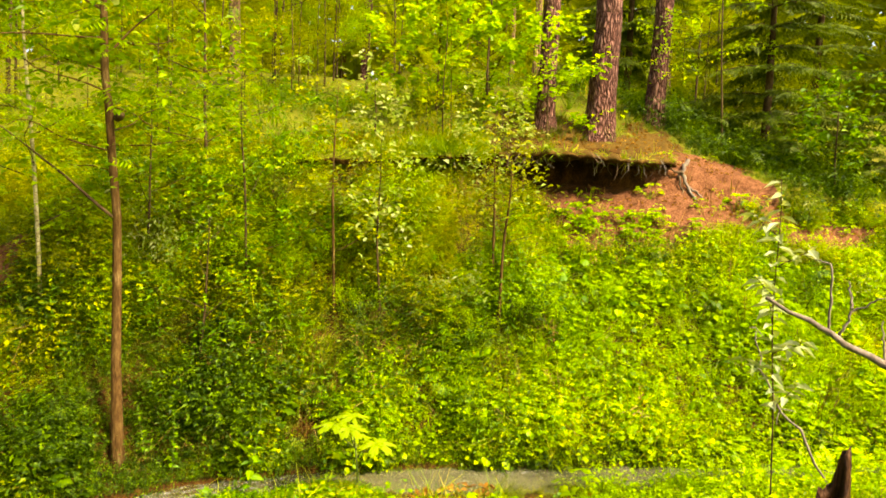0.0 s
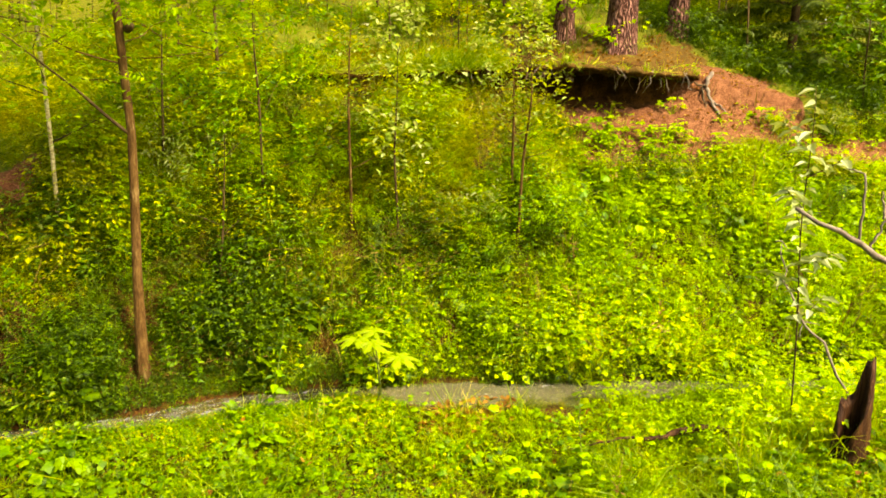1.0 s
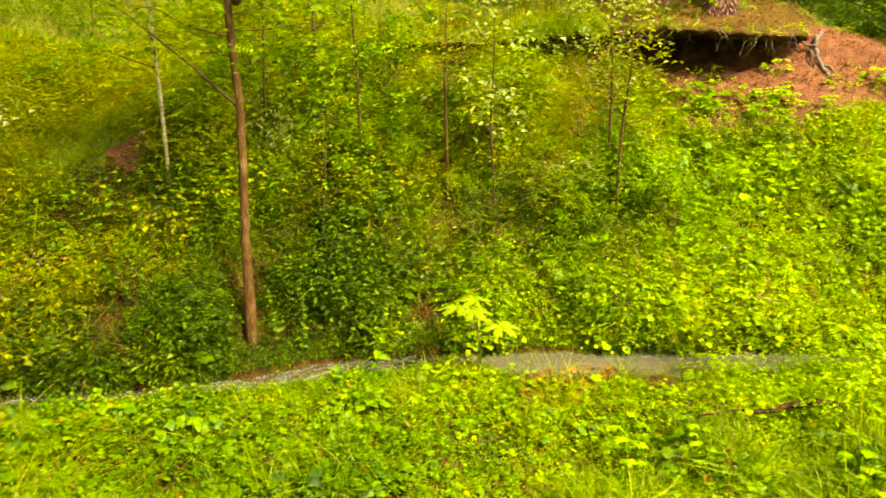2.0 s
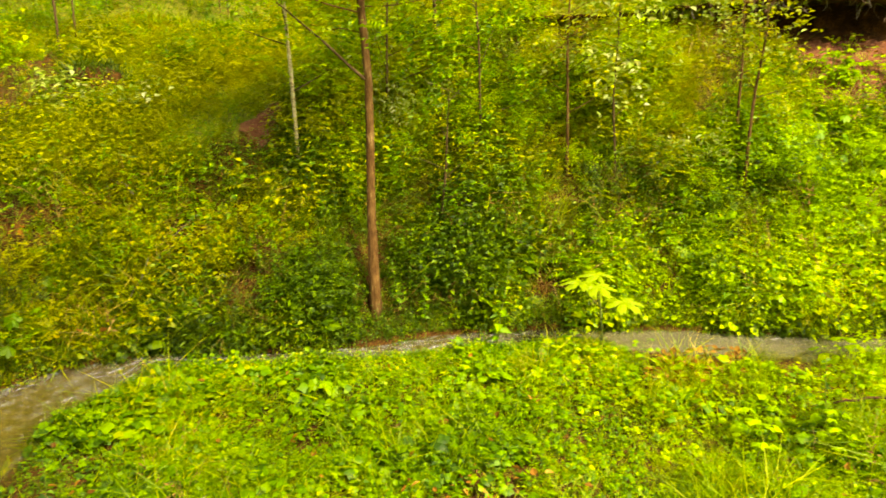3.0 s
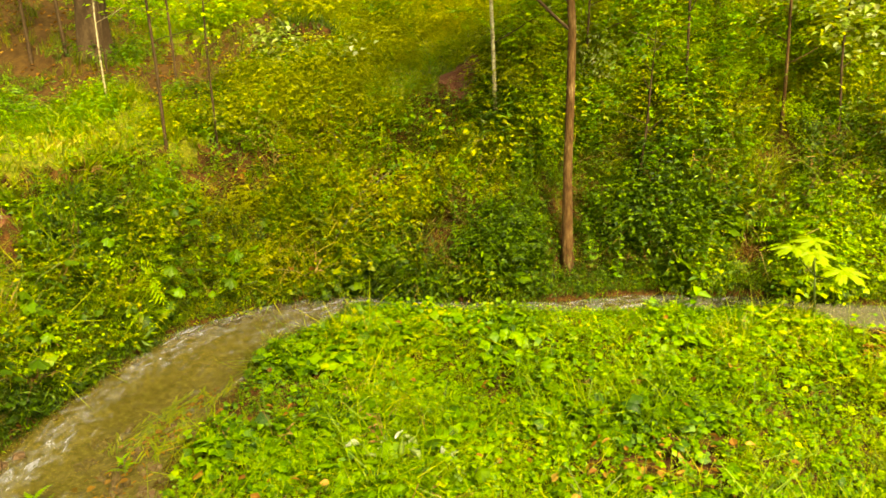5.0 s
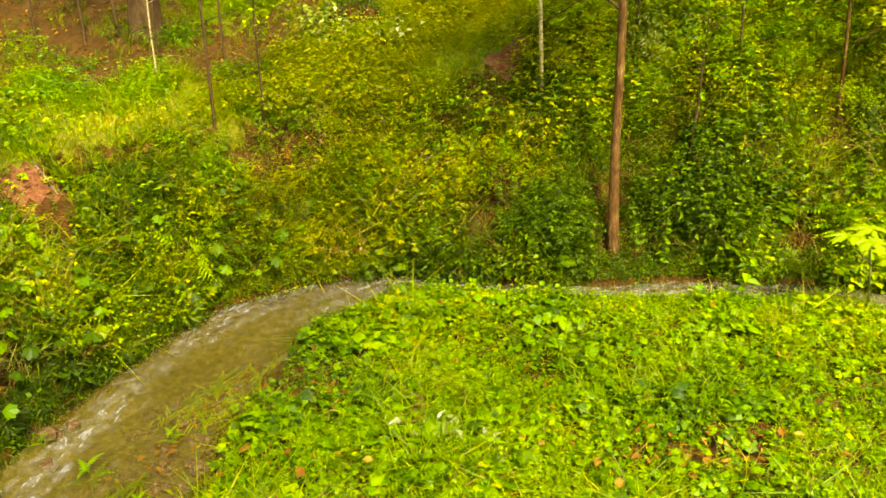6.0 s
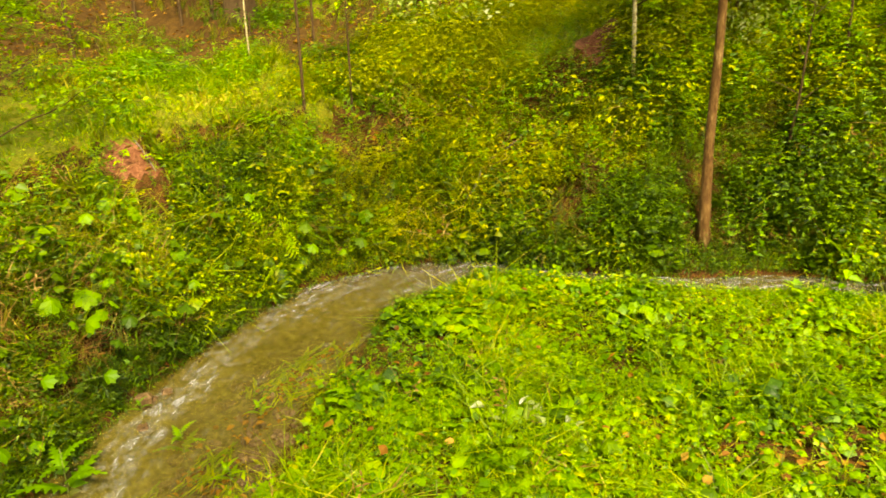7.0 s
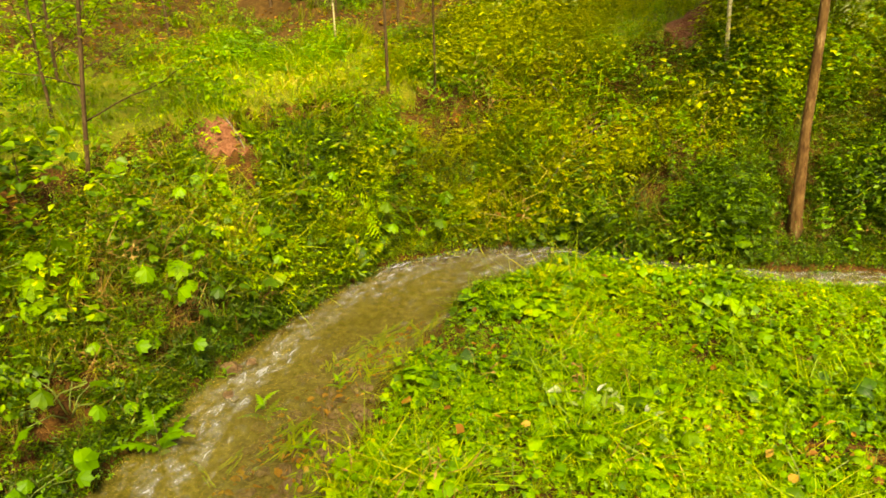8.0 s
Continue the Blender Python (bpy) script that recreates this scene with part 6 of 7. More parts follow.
spots += [(p, (3, 0, 3, 1)[k % 4]) for k, p in enumerate(strewn(700, -13, 6, 8, 15, 43, lambda zn, q, e, s, x, y: (q > 1.25) & (zn == 1) & ~((x < -4.8) & (y < 11.5)))[:36])]
for k, (p, kind) in enumerate(spots):
    m = Matrix.Translation(p) @ Matrix.Rotation(r.uniform(0, 6.28), 4, "Z") @ Matrix.Scale(r.uniform(0.6, 1.15) * (0.5 if p[0] < -6.9 else 0.85), 4)
    if bushes[kind].location.length == 0:
        bushes[kind].matrix_basis = m
    else:
        copy_thing(bushes[kind], m)

# ---- single plants ----
def herb(name, label, height, pairs, size, seed, mat, leaf=None):
    t = thing(name, label, name.replace("_", " "), "tall herbs on the bank")
    lean = 0.1
    part("stem", tube([(math.sin(s * 2) * lean * s, 0, height * s - 0.04 * (s == 0)) for s in np.linspace(0, 1, 6)], [0.005, 0.002], 5), STEM_GREEN, t)
    part("foliage", herb_leaves(height, pairs, size, seed, leaf, lean), mat, t, round_faces=False)
    return t


herbs = [
    herb("willowherb", "upright green herb with narrow leaves in pairs", 0.80, 17, 0.10, 1, LEAF_NEAR),
    herb("willowherb", "tall dark green herb with narrow leaves", 0.90, 19, 0.10, 2, LEAF_BROOK),
    herb("nettle", "nettle with toothed leaves on an upright stem", 0.6, 10, 0.085, 3, LEAF_NEAR, LEAF),
]
r = np.random.RandomState(9)
spots = np.concatenate([strewn(900, -9.3, -4.9, 7.6, 10.0, 19, lambda zn, q, e, s, x, y: (q > 0.08) & (q < 0.7) & ~bald(q, s, x, y))[:34], strewn(900, -6.2, -4.7, 8.0, 9.4, 22, lambda zn, q, e, s, x, y: (q > 0.2) & (q < 0.8))[:46]])
spots = np.concatenate([spots, strewn(400, -4.9, -2.0, 7.7, 9.8, 20, lambda zn, q, e, s, x, y: (q > 0.05) & (q < 0.9))[:20], strewn(300, -10.4, -8.4, 3.6, 7.2, 21, lambda zn, q, e, s, x, y: (q > 0.05) & (q < 0.7))[:18]])
for k, p in enumerate(spots):
    m = Matrix.Translation(p) @ Matrix.Rotation(r.uniform(0, 6.28), 4, "Z") @ Matrix.Rotation(r.normal(0, 0.14), 4, "X") @ Matrix.Scale(r.uniform(0.5, 0.85), 4)
    if k < 3:
        herbs[k].matrix_basis = m
    else:
        copy_thing(herbs[k % 3], m)

BUTTERBUR = lobed_shape(5, 0.62, 0.45)


def broad_plant(label, seed, leaves, size, mat):
    """A clump of large single leaves on long stalks."""
    t, r = thing("broad_leaved_plant", label, "plant", "broad-leaved plants on the left bank"), np.random.RandomState(seed)
    for k in range(leaves):
        a, d = k * 2.4 + r.uniform(-0.3, 0.3), r.uniform(0.10, 0.36)
        tip = np.array([math.cos(a) * d, math.sin(a) * d, r.uniform(0.10, 0.28)])
        stem_ = part("stalk", tube([(0, 0, -0.03), tip * (0.4, 0.4, 0.6), tip], [0.005, 0.003], 5), STEM_GREEN, t)
        part("leaf", placed(BUTTERBUR, tip, a - 1.57, r.uniform(-0.7, 0.2), r.normal(0, 0.35), size * r.uniform(0.6, 1.25)), mat, stem_, round_faces=False)
    return t


broad = [broad_plant("plant with large rounded yellow-green leaves", 5, 5, 0.125, LEAF_NEAR), broad_plant("plant with large toothed green leaves", 6, 5, 0.10, LEAF_BROOK)]
spots = strewn(700, -10.6, -7.4, 3.4, 8.4, 23, lambda zn, q, e, s, x, y: (q > 0.02) & (q < 0.7) & open_foot(x, y) & ((x < -8.4) | (y < 6.5) | ((x < -7.0) & (y < 8.2))))[:104]
spots = np.concatenate([spots, strewn(300, -6.5, 1.0, 4.2, 7.2, 24, near_side)[:8], strewn(500, -2.4, 3.5, 6.6, 8.8, 25, slope_right)[:34]])
for k, p in enumerate(spots):
    m = Matrix.Translation(p) @ Matrix.Rotation(r.uniform(0, 6.28), 4, "Z") @ Matrix.Scale(0.5 + 0.65 * r.uniform(0, 1) ** 1.3, 4)
    if k < 2:
        broad[k].matrix_basis = m
    else:
        copy_thing(broad[k % 2], m)

def cane(label, seed, height, size, mat):
    """An upright cane with toothed leaves in threes."""
    t, r = thing("raspberry_cane", label, "plant", "canes by the brook"), np.random.RandomState(seed)
    stem_ = part("stem", tube(wander((0, 0, -0.04), (r.normal(0, 0.06), r.normal(0, 0.06), height), 6, 0.05, seed), [0.005, 0.003], 5), STEM_GREEN, t)
    for k in range(8):
        z, a = height * (0.35 + 0.65 * k / 7), k * 2.4
        tip = np.array([math.cos(a) * 0.10, math.sin(a) * 0.10, z + 0.03])
        trio = [stalk((0, 0, z), tip, 0.003)] + [placed(LEAF_LOBED, tip, a - 1.57 + turn, r.uniform(-0.35, 0.0), r.normal(0, 0.2), size * r.uniform(0.75, 1.1) * (0.85 if turn else 1.0)) for turn in (-1.1, 0, 1.1)]
        part("leaf", join(trio), mat, stem_, round_faces=False)
    return t


canes = [cane("raspberry cane with bright toothed leaves", 1, 0.34, 0.075, LEAF_LIGHT), cane("low raspberry cane with green leaves", 2, 0.26, 0.065, LEAF_NEAR)]
spots = np.concatenate([strewn(400, -2.6, 1.4, 3.4, 6.3, 51, near_side)[:46], strewn(300, -6.6, -2.6, 3.6, 7.0, 52, near_side)[:26]])
for k, p in enumerate(spots):
    m = Matrix.Translation(p) @ Matrix.Rotation(r.uniform(0, 6.28), 4, "Z") @ Matrix.Scale(r.uniform(0.6, 1.05), 4)
    if k < 2:
        canes[k].matrix_basis = m
    else:
        copy_thing(canes[0 if k < 46 and k % 2 else 1], m)

ferns = [thing("fern", "green fern with arching feathered fronds", "fern", "ferns on the slope") for k in range(2)]
for k, t in enumerate(ferns):
    part("frond", fern(7, 0.55, 40 + 10 * k), (LEAF_SHADE, LEAF_NEAR)[k], t, round_faces=False)
spots = np.concatenate([strewn(300, -6.2, -2.4, 7.7, 9.6, 27, slope_left)[:16], strewn(200, -9.5, -7.0, 6.5, 9.4, 28, slope_left)[:8]])
for k, p in enumerate(spots):
    m = Matrix.Translation(p) @ Matrix.Rotation(r.uniform(0, 6.28), 4, "Z") @ Matrix.Scale(r.uniform(0.6, 1.0), 4)
    if k < 2:
        ferns[k].matrix_basis = m
    else:
        copy_thing(ferns[k % 2], m)

# The bright hogweed by the water: two tiers of deeply cut leaves.
hogweed = thing("hogweed", "tall bright yellow-green hogweed with wide cut leaves", "hogweed", at=ground_at(-2.97, 7.22))
part("stem", tube([(0, 0, -0.05), (-0.02, 0.02, 0.2), (-0.045, 0.0, 0.38)], [0.011, 0.006], 6), STEM_GREEN, hogweed)


def cut_leaf(lobes, droop):
    """A wide leaf, deeply cut into pointed lobes with toothed edges; the stalk joins near its middle."""
    n = lobes * 10
    a = np.linspace(-2.75, 2.75, n + 1)
    main = np.abs(np.cos(a * lobes / 2.0)) ** 0.7
    r = (0.17 + 0.36 * main) * (1 - 0.13 * (np.arange(n + 1) % 3 == 0)) * (1 + 0.12 * np.cos(a))
    rim = np.stack([r * np.sin(a), r * np.cos(a), -droop * r * r * 3 + 0.03 * main], 1)
    inner = np.stack([r * 0.5 * np.sin(a), r * 0.5 * np.cos(a), 0.035 * main - droop * r * r * 0.6], 1)
    k = np.arange(n)
    tris = np.concatenate([np.stack([np.zeros(n, int), 1 + k, 2 + k], 1), np.stack([1 + k, n + 2 + k, n + 3 + k], 1), np.stack([1 + k, n + 3 + k, 2 + k], 1)])
    return np.concatenate([np.zeros((1, 3)), inner, rim]), tris[:, ::-1]


for tip, yaw, pitch, size in (((-0.24, -0.06, 0.60), 2.2, 0.06, 0.31), ((-0.06, 0.02, 0.62), 0.4, 0.10, 0.31), ((-0.15, -0.18, 0.60), 3.4, -0.04, 0.28), ((0.06, -0.20, 0.47), 3.6, -0.10, 0.31), ((0.02, 0.16, 0.40), 0.2, 0.05, 0.26)):
    leafstalk = part("leaf_stalk", tube([(-0.045, 0.0, 0.36), (tip[0] * 0.6 - 0.02, tip[1] * 0.6, tip[2] * 0.8), tip], [0.006, 0.003], 5), STEM_GREEN, hogweed)
    part("leaf", placed(cut_leaf(7, 0.16), tip, yaw, pitch, 0.04, size), LEAF_HOGWEED, leafstalk, round_faces=False)

# Lone shoots at the brook's near edge.
shoot = herb("shoot", "single tall shoot at the water's edge", 0.75, 12, 0.10, 8, LEAF_NEAR, LEAF)
shoot.location = ground_at(-3.82, 7.38)
tagged(shoot, group="shoots by the water")
for x, y, h in ((-4.55, 7.9, 0.5), (-4.35, 7.85, 0.55), (-3.2, 7.3, 0.5), (-1.9, 5.9, 0.6), (-6.8, 5.9, 0.4)):
    copy_thing(shoot, Matrix.Translation(ground_at(x, y)) @ Matrix.Rotation(x * 9, 4, "Z") @ Matrix.Scale(h / 0.75, 4))

# The pale-leaved shoot and dead branches upstream.
BRANCH = [(-0.64, 5.46, 1.82), (-0.42, 5.29, 1.69), (-0.25, 5.16, 1.57), (-0.01, 5.01, 1.43), (0.21, 4.86, 1.29)]
TWIGS = [[(-0.26, 5.17, 1.58), (-0.22, 5.13, 1.80), (-0.11, 4.98, 1.89)], [(-0.32, 5.22, 1.61), (-0.31, 5.23, 2.08), (-0.35, 5.36, 2.11)], [(-0.22, 5.13, 1.80), (-0.18, 5.2, 1.98)], [(-0.01, 5.01, 1.43), (0.05, 5.1, 1.7)]]
STICK = [(0.04, 6.19, 1.45), (0.01, 6.08, 1.16), (0.05, 5.89, 0.86), (0.11, 5.67, 0.65)]
shoot_white = thing("sapling", "slender shoot with white-backed leaves", "sapling", "shoots by the water", ground_at(-0.27, 5.6))
rise_ = wander((0, 0, -0.05), (-0.12, 0.08, 2.62), 14, 0.02, 290)
white_stem = part("stem", tube(rise_, [0.007, 0.006, 0.003], 6, 0.05, 2), BARK_DARK, shoot_white)
r = np.random.RandomState(291)
WHITE_LEAF = leaf_shape(0.2, 0.06, 0.28, 0.36)
twig_rows = [(rise_, 0.38, 40)]
for k in range(7):
    at_ = rise_[5 + k]
    tip = at_ + (math.cos(k * 2.4) * 0.24, math.sin(k * 2.4) * 0.24, 0.16)
    twig_rows.append((wander(at_, tip, 6, 0.08, 295 + k), 0.3, 8))
    part("twig", tube(twig_rows[-1][0], [0.004, 0.002], 5), BARK_DARK, white_stem)
for path_, low, count in twig_rows:
    for k in range(count):
        s = low + (1 - low) * (k + 0.5) / count
        at_ = [np.interp(s, np.linspace(0, 1, len(path_)), path_[:, c]) for c in range(3)]
        part("leaf", placed(WHITE_LEAF, at_, k * 2.6 + r.normal(0, 0.4), r.uniform(-0.35, 0.25), r.normal(0, 0.35), r.uniform(0.10, 0.155)), LEAF_WHITE, white_stem, round_faces=False)
branch = thing("dead_branch", "bare grey fallen branch with forked twigs", "branch", at=ground_at(1.5, 4.2))
o = np.array(branch.location)


def bent(points, n=14):
    pts = np.array(points, float)
    return np.stack([np.interp(np.linspace(0, 1, n), np.linspace(0, 1, len(pts)), pts[:, c]) for c in range(3)], 1) + RNG.normal(0, 0.006, (n, 3))


part("limb", tube(bent(BRANCH + [tuple(o - (0, 0, 0.05))], 20) - o, [0.013, 0.019, 0.024, 0.03, 0.036], 8, 0.14, 3), DEAD_WOOD, branch)
for k, pts in enumerate(TWIGS):
    part("twig", tube(bent(pts) - o, [0.011, 0.004], 6, 0.12, k), DEAD_WOOD, branch)
stick = thing("dead_stick", "thin grey dead stem leaning in the undergrowth", "stick", at=ground_at(STICK[-1][0] + 0.25, STICK[-1][1] - 0.2))
o = np.array(stick.location)
part("limb", tube(bent(STICK + [tuple(o - (0, 0, 0.05))], 16) + RNG.normal(0, 0.012, (16, 3)) - o, [0.004, 0.008, 0.011, 0.010], 6, 0.14, 8), DEAD_WOOD, stick)
for k in range(4):
    a_ = np.array(STICK[k % 3]) - o
    part("twig", tube(wander(a_, a_ + (0.12 * (-1) ** k, -0.05, -0.10 + 0.04 * k), 6, 0.15, 19 + k), [0.005, 0.002], 5), DEAD_WOOD, stick)
part("twig", tube(wander(np.array(STICK[2]) - o, np.array(STICK[2]) - o + (-0.08, -0.05, -0.1), 6, 0.1, 9), [0.007, 0.003], 5), DEAD_WOOD, stick)

# Rotten stump and fallen log.
stump = thing("stump", "dark rotten splintered tree stump", "stump", at=ground_at(-0.26, 5.10))
sides, levels = 22, 26
a = np.linspace(0, 2 * np.pi, sides, endpoint=False)
crest = 0.47 + 0.33 * np.cos(a - 0.2) ** 3 + 0.05 * RNG.uniform(-1, 1, sides)
v = []
for k in range(levels):
    s = k / (levels - 1)
    rr = (0.15 + 0.06 * math.exp(-s * 7) - 0.035 * s) * (1 + 0.13 * np.sin(a * 3 + 1) + 0.05 * RNG.uniform(-1, 1, sides))
    v.append(np.stack([np.cos(a) * rr - 0.01 * s, np.sin(a) * rr * 0.7, -0.1 + (crest + 0.1) * s], -1))
for k in range(levels):
    s = 1 - k / (levels - 1)
    rr = (0.085 - 0.02 * s) * (1 + 0.15 * np.sin(a * 3 + 1))
    v.append(np.stack([np.cos(a) * rr - 0.01 * s, np.sin(a) * rr * 0.7, -0.02 + (crest - 0.03) * s], -1))
k, j = np.meshgrid(np.arange(2 * levels - 1), np.arange(sides), indexing="ij")
p, q = (k * sides + j).ravel(), (k * sides + (j + 1) % sides).ravel()
part("trunk", (np.concatenate(v), np.concatenate([np.stack([p, q, q + sides], 1), np.stack([p, q + sides, p + sides], 1)])), ROTTEN, stump)
log = thing("fallen_branch", "broken red-brown branch lying in the undergrowth", "branch", at=ground_at(-0.95, 5.87))
o = np.array(log.location)
LOG = np.array([(-1.75, 6.05, 0.02), (-1.45, 6.0, 0.06), (-1.22, 5.91, 0.06), (-1.08, 5.88, 0.11), (-0.94, 5.87, 0.12), (-0.66, 5.75, 0.11)])
limb_ = part("limb", tube(bent(LOG, 20) - o, [0.007, 0.010, 0.018, 0.026, 0.03, 0.03], 9, 0.12, 5), ROTTEN, log)
part("broken_end", tube([LOG[-1] - o - (0.012, -0.005, 0), LOG[-1] - o + (0.016, -0.007, 0)], [0.026, 0.020], 9, 0.1, 6), DEAD_WOOD, limb_, "pale broken end")
part("stub", tube([LOG[4] - o + (0.06, -0.03, 0), LOG[4] - o + (0.08, -0.06, -0.14)], [0.016, 0.011], 6, 0.1, 6), ROTTEN, log)
twig = thing("bent_twig", "grey bent twig hooked over in low herbs", "twig", at=ground_at(-0.56, 5.60))
part("limb", tube(bent([(0, 0, -0.04), (0.0, 0.03, 0.10), (0.03, 0.05, 0.19), (0.09, 0.06, 0.23), (0.13, 0.04, 0.21)], 12), [0.011, 0.008, 0.004], 6, 0.1, 7), DEAD_WOOD, twig)
part("twig", tube(wander((0.0, 0.03, 0.08), (0.10, 0.0, 0.14), 6, 0.2, 8), [0.006, 0.003], 5, 0.1, 7), DEAD_WOOD, twig)

# Seedlings on the bare earth under the overhang.
seedling = thing("seedling", "small yellow-green seedling on bare red earth", "seedling", "seedlings on the earth")
part("stem", tube([(0, 0, -0.02), (0.01, 0, 0.10), (0.0, 0.01, 0.19)], [0.004, 0.002], 5), STEM_GREEN, seedling)
part("foliage", join([clump(LEAF, 9, 0.20, 0.13, 0.085, 720, True), clump(LEAF_SMALL, 12, 0.14, 0.15, 0.06, 721)]), LEAF_LIGHT, seedling, round_faces=False)
r = np.random.RandomState(73)
spots = np.concatenate([strewn(900, -0.4, 2.6, 7.8, 9.4, 72, lambda zn, q, e, s, x, y: (zn == 2) & (q < 0.97) & (x < 1.3))[:26], strewn(900, 1.2, 3.0, 7.8, 9.4, 74, lambda zn, q, e, s, x, y: (zn == 2) & (q < 0.97))[:7]])
for k, p in enumerate(spots):
    m = Matrix.Translation(p) @ Matrix.Rotation(r.uniform(0, 6.28), 4, "Z") @ Matrix.Scale(r.uniform(0.6, 1.3), 4)
    if k:
        copy_thing(seedling, m)
    else:
        seedling.matrix_basis = m

# Root that climbs down the bare earth.
root = thing("exposed_root", "pale twisted root hanging down bare earth", "root", at=(1.90, 9.38, 2.72))
for k, pts in enumerate((((0.16, 0.10, 0.20), (0.05, 0.03, 0.12), (0.0, -0.02, 0.02), (0.03, -0.08, -0.12), (0.02, -0.20, -0.26), (0.06, -0.32, -0.40)), ((0.03, -0.08, -0.12), (0.14, -0.16, -0.22), (0.20, -0.28, -0.36)), ((-0.04, 0.02, 0.02), (-0.06, -0.06, -0.14), (-0.05, -0.12, -0.26)), ((0.0, -0.02, 0.02), (-0.16, 0.08, 0.08), (-0.32, 0.2, 0.08)), ((0.20, -0.28, -0.36), (0.22, -0.36, -0.44)))):
    q_ = np.array([[np.interp(s, np.linspace(0, 1, len(pts)), np.array(pts)[:, c]) for c in range(3)] for s in np.linspace(0, 1, 12)])
    part("strand", tube(q_ + RNG.normal(0, 0.010, q_.shape), [0.028, 0.024, 0.012] if k == 0 else [0.016, 0.007], 7, 0.12, k), DEAD_WOOD if k < 2 else ROOT, root)

# A tussock over a hollow on the gentle slope, its shade painted as dark grass.
tussock = thing("tussock", "tussock of old grass over a hollow, shade painted into its colour", "tussock", at=ground_at(-7.53, 10.55))
a = np.linspace(0, 2 * np.pi, 18, endpoint=False)
rows_ = [np.stack([np.cos(a) * w * (1 + 0.12 * np.sin(3 * a + h * 9)), np.sin(a) * w * 0.7, np.full(18, h)], 1) for w, h in ((0.30, -0.08), (0.32, 0.08), (0.27, 0.22), (0.16, 0.29), (0.02, 0.31))]
k, j = np.meshgrid(np.arange(4), np.arange(18), indexing="ij")
p, q = (k * 18 + j).ravel(), (k * 18 + (j + 1) % 18).ravel()
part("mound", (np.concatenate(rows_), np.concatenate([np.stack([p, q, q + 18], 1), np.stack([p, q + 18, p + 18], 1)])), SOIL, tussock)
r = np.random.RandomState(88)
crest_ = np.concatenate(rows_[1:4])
part("grass", strew_mixed([tuft(9, 0.26, 995 + k, 0.006, 1.3) for k in range(3)], crest_, r.uniform(0.5, 1.0, len(crest_)), 89, 0.5), LEAF_DARK, tussock, "drooping grass with painted shade", round_faces=False)

# Sticks on the left bank.
for x0, y0, x1, y1, up, label in ((-6.95, 7.98, -6.6, 8.15, 0.45, "thin pale dry stick on the bank"), (-6.9, 8.3, -6.2, 8.6, 0.1, "pale dry twig lying on herbs"), (-9.0, 4.9, -8.65, 4.7, 0.02, "thin brown twig at the water's edge"), (-9.4, 7.25, -8.9, 7.1, 0.05, "grey twig on the earth scar"), (-7.1, 8.9, -6.75, 8.5, 0.5, "leaning dry stem among herbs")):
    a_, b_ = np.array(ground_at(x0, y0)), np.array(ground_at(x1, y1))
    t = thing("dry_stick", label, "stick", "sticks on the bank", a_)
    part("limb", tube(wander((0, 0, 0.0), b_ - a_ + (0, 0, up), 8, 0.1, int(abs(x0) * 100)), [0.008, 0.003], 5, 0.1, 1), DEAD_WOOD, t)

# Stones and weeds in the brook.
def stone(at, size, seed, label):
    r = np.random.RandomState(seed)
    bm = bmesh.new()
    bmesh.ops.create_icosphere(bm, subdivisions=2, radius=1.0)
    for vert in bm.verts:
        vert.co *= 1 + 0.8 * noise.noise(vert.co * 1.6 + Vector((seed, 0, 0)))
        vert.co = Vector((vert.co.x * size[0], vert.co.y * size[1], vert.co.z * size[2]))
    me = bpy.data.meshes.new("stone")
    bm.to_mesh(me)
    bm.free()
    me.materials.append(STONE)
    for p in me.polygons:
        p.use_smooth = False
    ob = new("stone", me)
    ob.matrix_basis = Matrix.Translation(at) @ Matrix.Rotation(r.uniform(0, 6), 4, "Z")
    return tagged(ob, label, "stone", "stones in the brook")


stone((-8.38, 5.55, -0.25), (0.10, 0.06, 0.045), 1, "reddish wet stone breaking the brook's surface")
stone((-8.24, 5.30, -0.285), (0.07, 0.04, 0.03), 2, "flat red stone just under water")
stone((-8.30, 5.66, -0.25), (0.05, 0.04, 0.035), 3, "small brown stone in the current")
r = np.random.RandomState(15)
for k in range(110):
    s = r.uniform(13.4, 16.4)
    x, y, half, level = (np.interp(s, np.arange(len(BROOK)), BROOK[:, c]) for c in range(4))
    px, py = x + half * r.uniform(-0.2, 1.05), y + r.uniform(-0.2, 0.2)
    stone((px, py, float(terrain(px, py)) + 0.02), (r.uniform(0.02, 0.06), r.uniform(0.02, 0.05), r.uniform(0.015, 0.04)), 20 + k, "small pebble in the shallows")
def cut_frond(length, pairs, width):
    """A feathered leaf in one piece, cut to the rib between its lobes."""
    rows, tris = [], []
    for k in range(2 * pairs + 1):
        f = k / (2 * pairs)
        w = width * (1.0 if k % 2 else 0.3) * (1.05 - f) * min(1.0, 0.35 + 2.2 * f)
        rise = length * 0.5 * (f - 1.1 * f * f)
        rows += [(-w, length * (f + 0.06 * (k % 2)), rise - 0.2 * w), (0, length * f, rise), (w, length * (f + 0.06 * (k % 2)), rise - 0.2 * w)]
        if k:
            a = 3 * k
            tris += [(a - 3, a - 2, a + 1), (a - 3, a + 1, a), (a - 2, a - 1, a + 2), (a - 2, a + 2, a + 1)]
    return np.array(rows), np.array(tris)


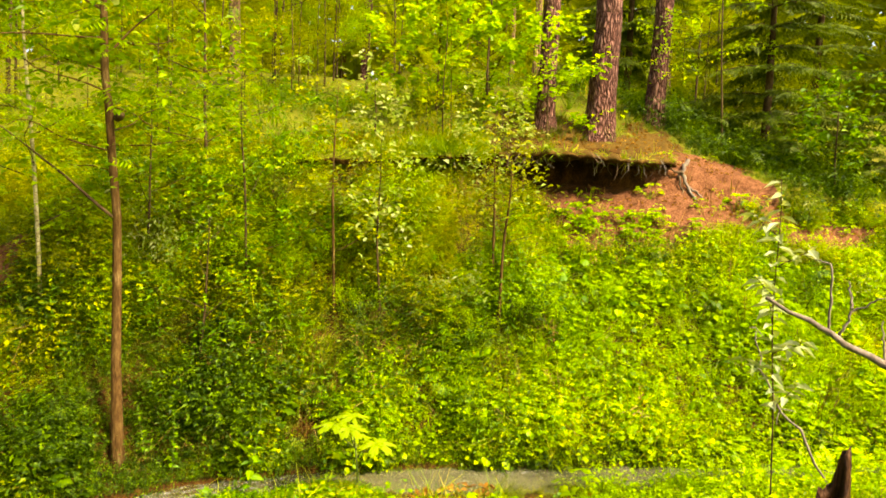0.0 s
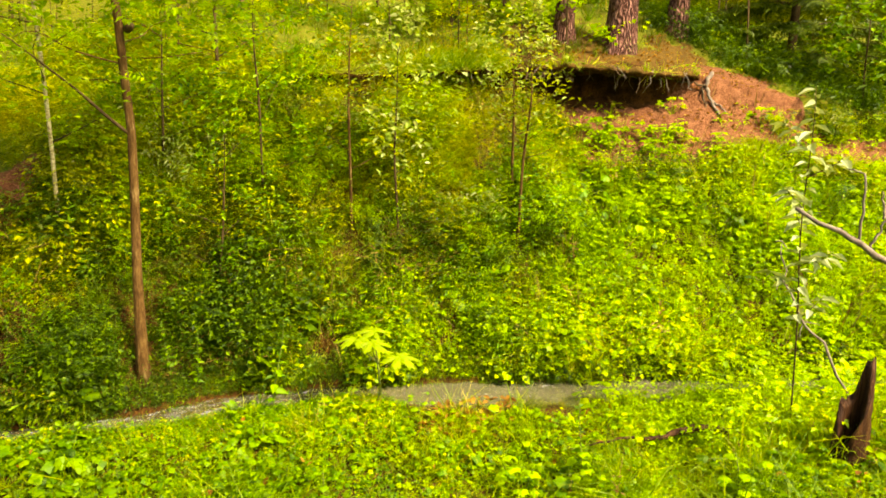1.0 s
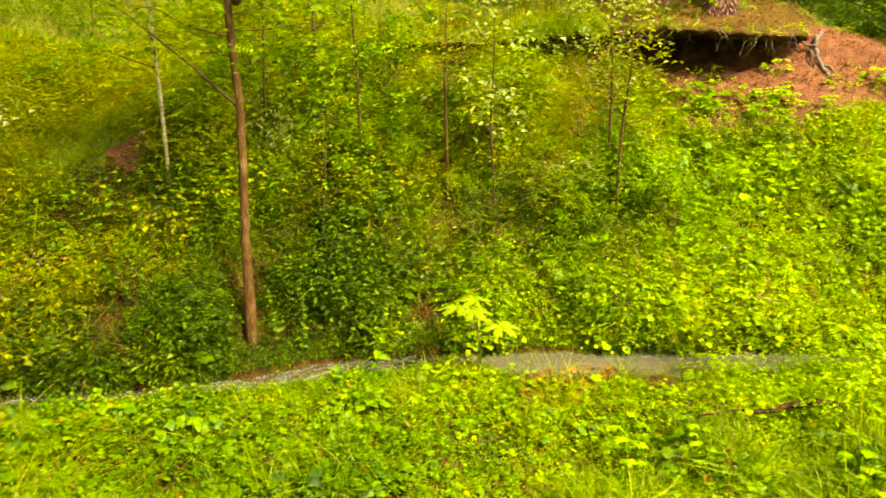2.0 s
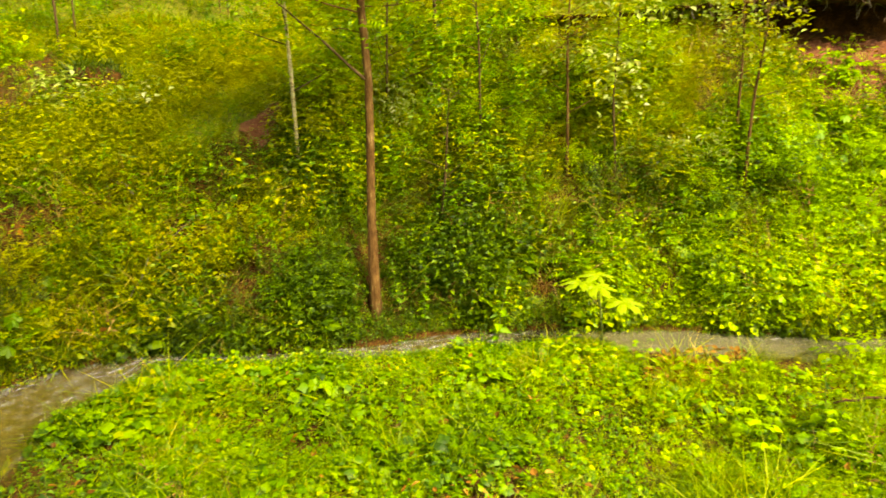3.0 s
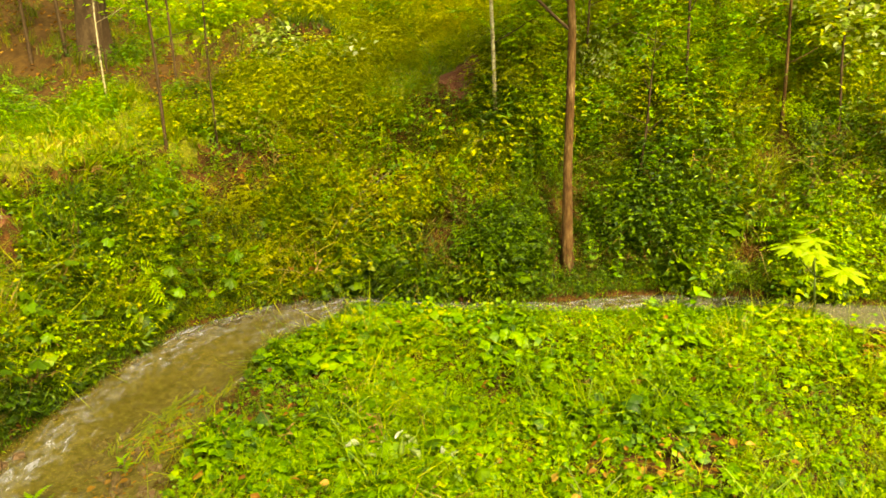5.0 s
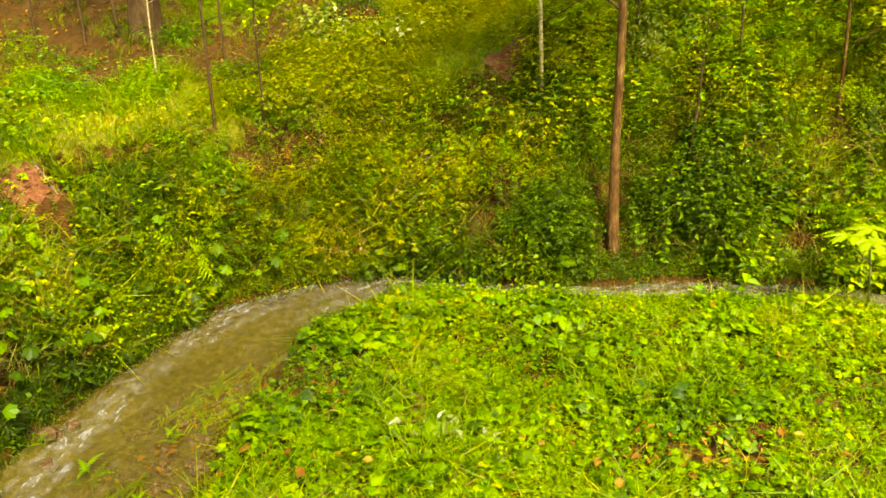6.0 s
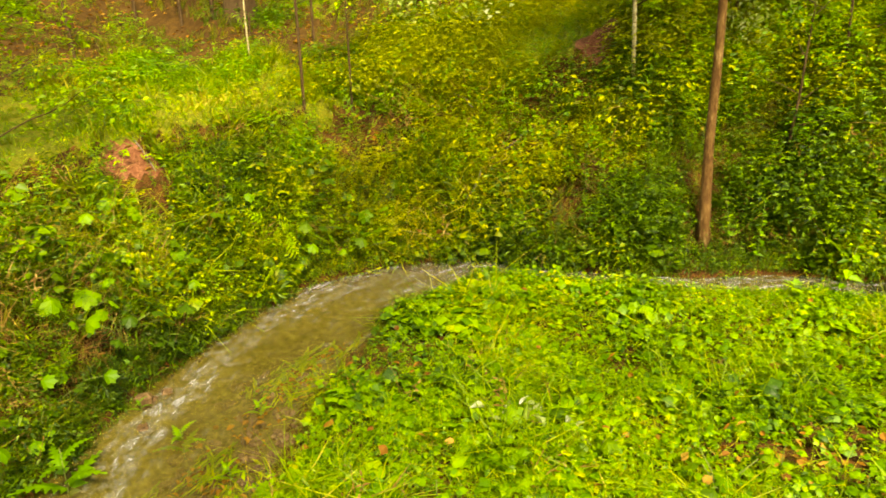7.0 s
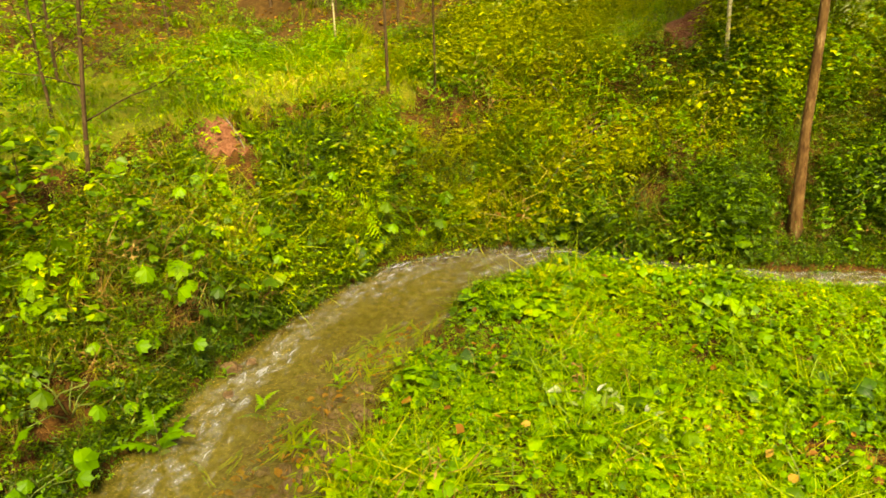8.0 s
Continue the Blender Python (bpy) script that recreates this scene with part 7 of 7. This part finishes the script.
for k, (x, y, size) in enumerate(((-7.93, 5.22, 0.24), (-8.32, 4.70, 0.40), (-8.36, 5.45, 0.12), (-7.6, 5.6, 0.15), (-7.5, 5.0, 0.16))):
    t = thing("water_weed", "green ferny sprig standing in the shallow water", "plant", "weeds in the brook", ground_at(x, y))
    stem_ = part("stem", tube([(0, 0, -0.03), (0.01, 0, size * 0.9)], [0.004, 0.002], 5), STEM_GREEN, t)
    for m in range(6):
        part("frond", placed(cut_frond(size * 0.8, 7, size * 0.26), (0, 0, 0.05 + size * 0.12 * m), m * 2.4, 0.3, 0, 1.0 - 0.08 * m), LEAF_NEAR, stem_, round_faces=False)
# Trailing weed and litter in the shallows on the inner side.
r = np.random.RandomState(16)
N = 420
s = r.uniform(12.6, 16.6, N)
cols = [np.interp(s, np.arange(len(BROOK)), BROOK[:, c]) for c in range(4)]
inner = r.uniform(0, 1, N) ** 0.7 * np.interp(s, [12.6, 14.0, 16.6], [0.5, 1.0, 1.2])
wx_, wy_ = cols[0] + cols[2] * (0.95 - inner), cols[1] + r.uniform(-0.1, 0.1, N)
trail = np.stack([wx_, wy_, np.maximum(terrain(wx_, wy_) + 0.01, cols[3] - 0.075 + r.uniform(-0.03, 0.02, N))], 1)
blade_ = leaf_shape(0.05, 0.01, 0.02, 0.34)
strand = join([placed(blade_, (r.uniform(-0.05, 0.05), -0.12 * k, r.uniform(-0.01, 0.01)), r.normal(0, 0.16), 0, 0, r.uniform(0.3, 0.5)) for k in range(6)])
hold = lumps(wx_, wy_, 0.4, 171) > 0.2
flow_way = np.interp(s, np.arange(len(BROOK) - 1) + 0.5, np.arctan2(-np.diff(BROOK[:, 0]), np.diff(BROOK[:, 1]))[: len(BROOK) - 1] % (2 * np.pi))
weed = strew(strand, trail[hold], flow_way[hold] + r.normal(0, 0.5, hold.sum()), r.normal(0, 0.03, hold.sum()), r.normal(0, 0.1, hold.sum()), r.uniform(0.12, 0.4, hold.sum()))
tagged(new("trailing_weed", mesh_from("trailing_weed", *weed, GRASS)), "yellow-green weed trailing in the brook's shallows", "weed", kind="stuff")
bits = trail + (0.12, 0, 0.012)
tagged(new("shallow_litter", mesh_from("shallow_litter", *strew_mixed([LEAF, LEAF_ROUND, LEAF_LONG], bits, r.uniform(0.025, 0.06, len(bits)), 172, 0.3), LEAF_DRY)), "dead leaves caught in the shallows", "leaves", kind="stuff")
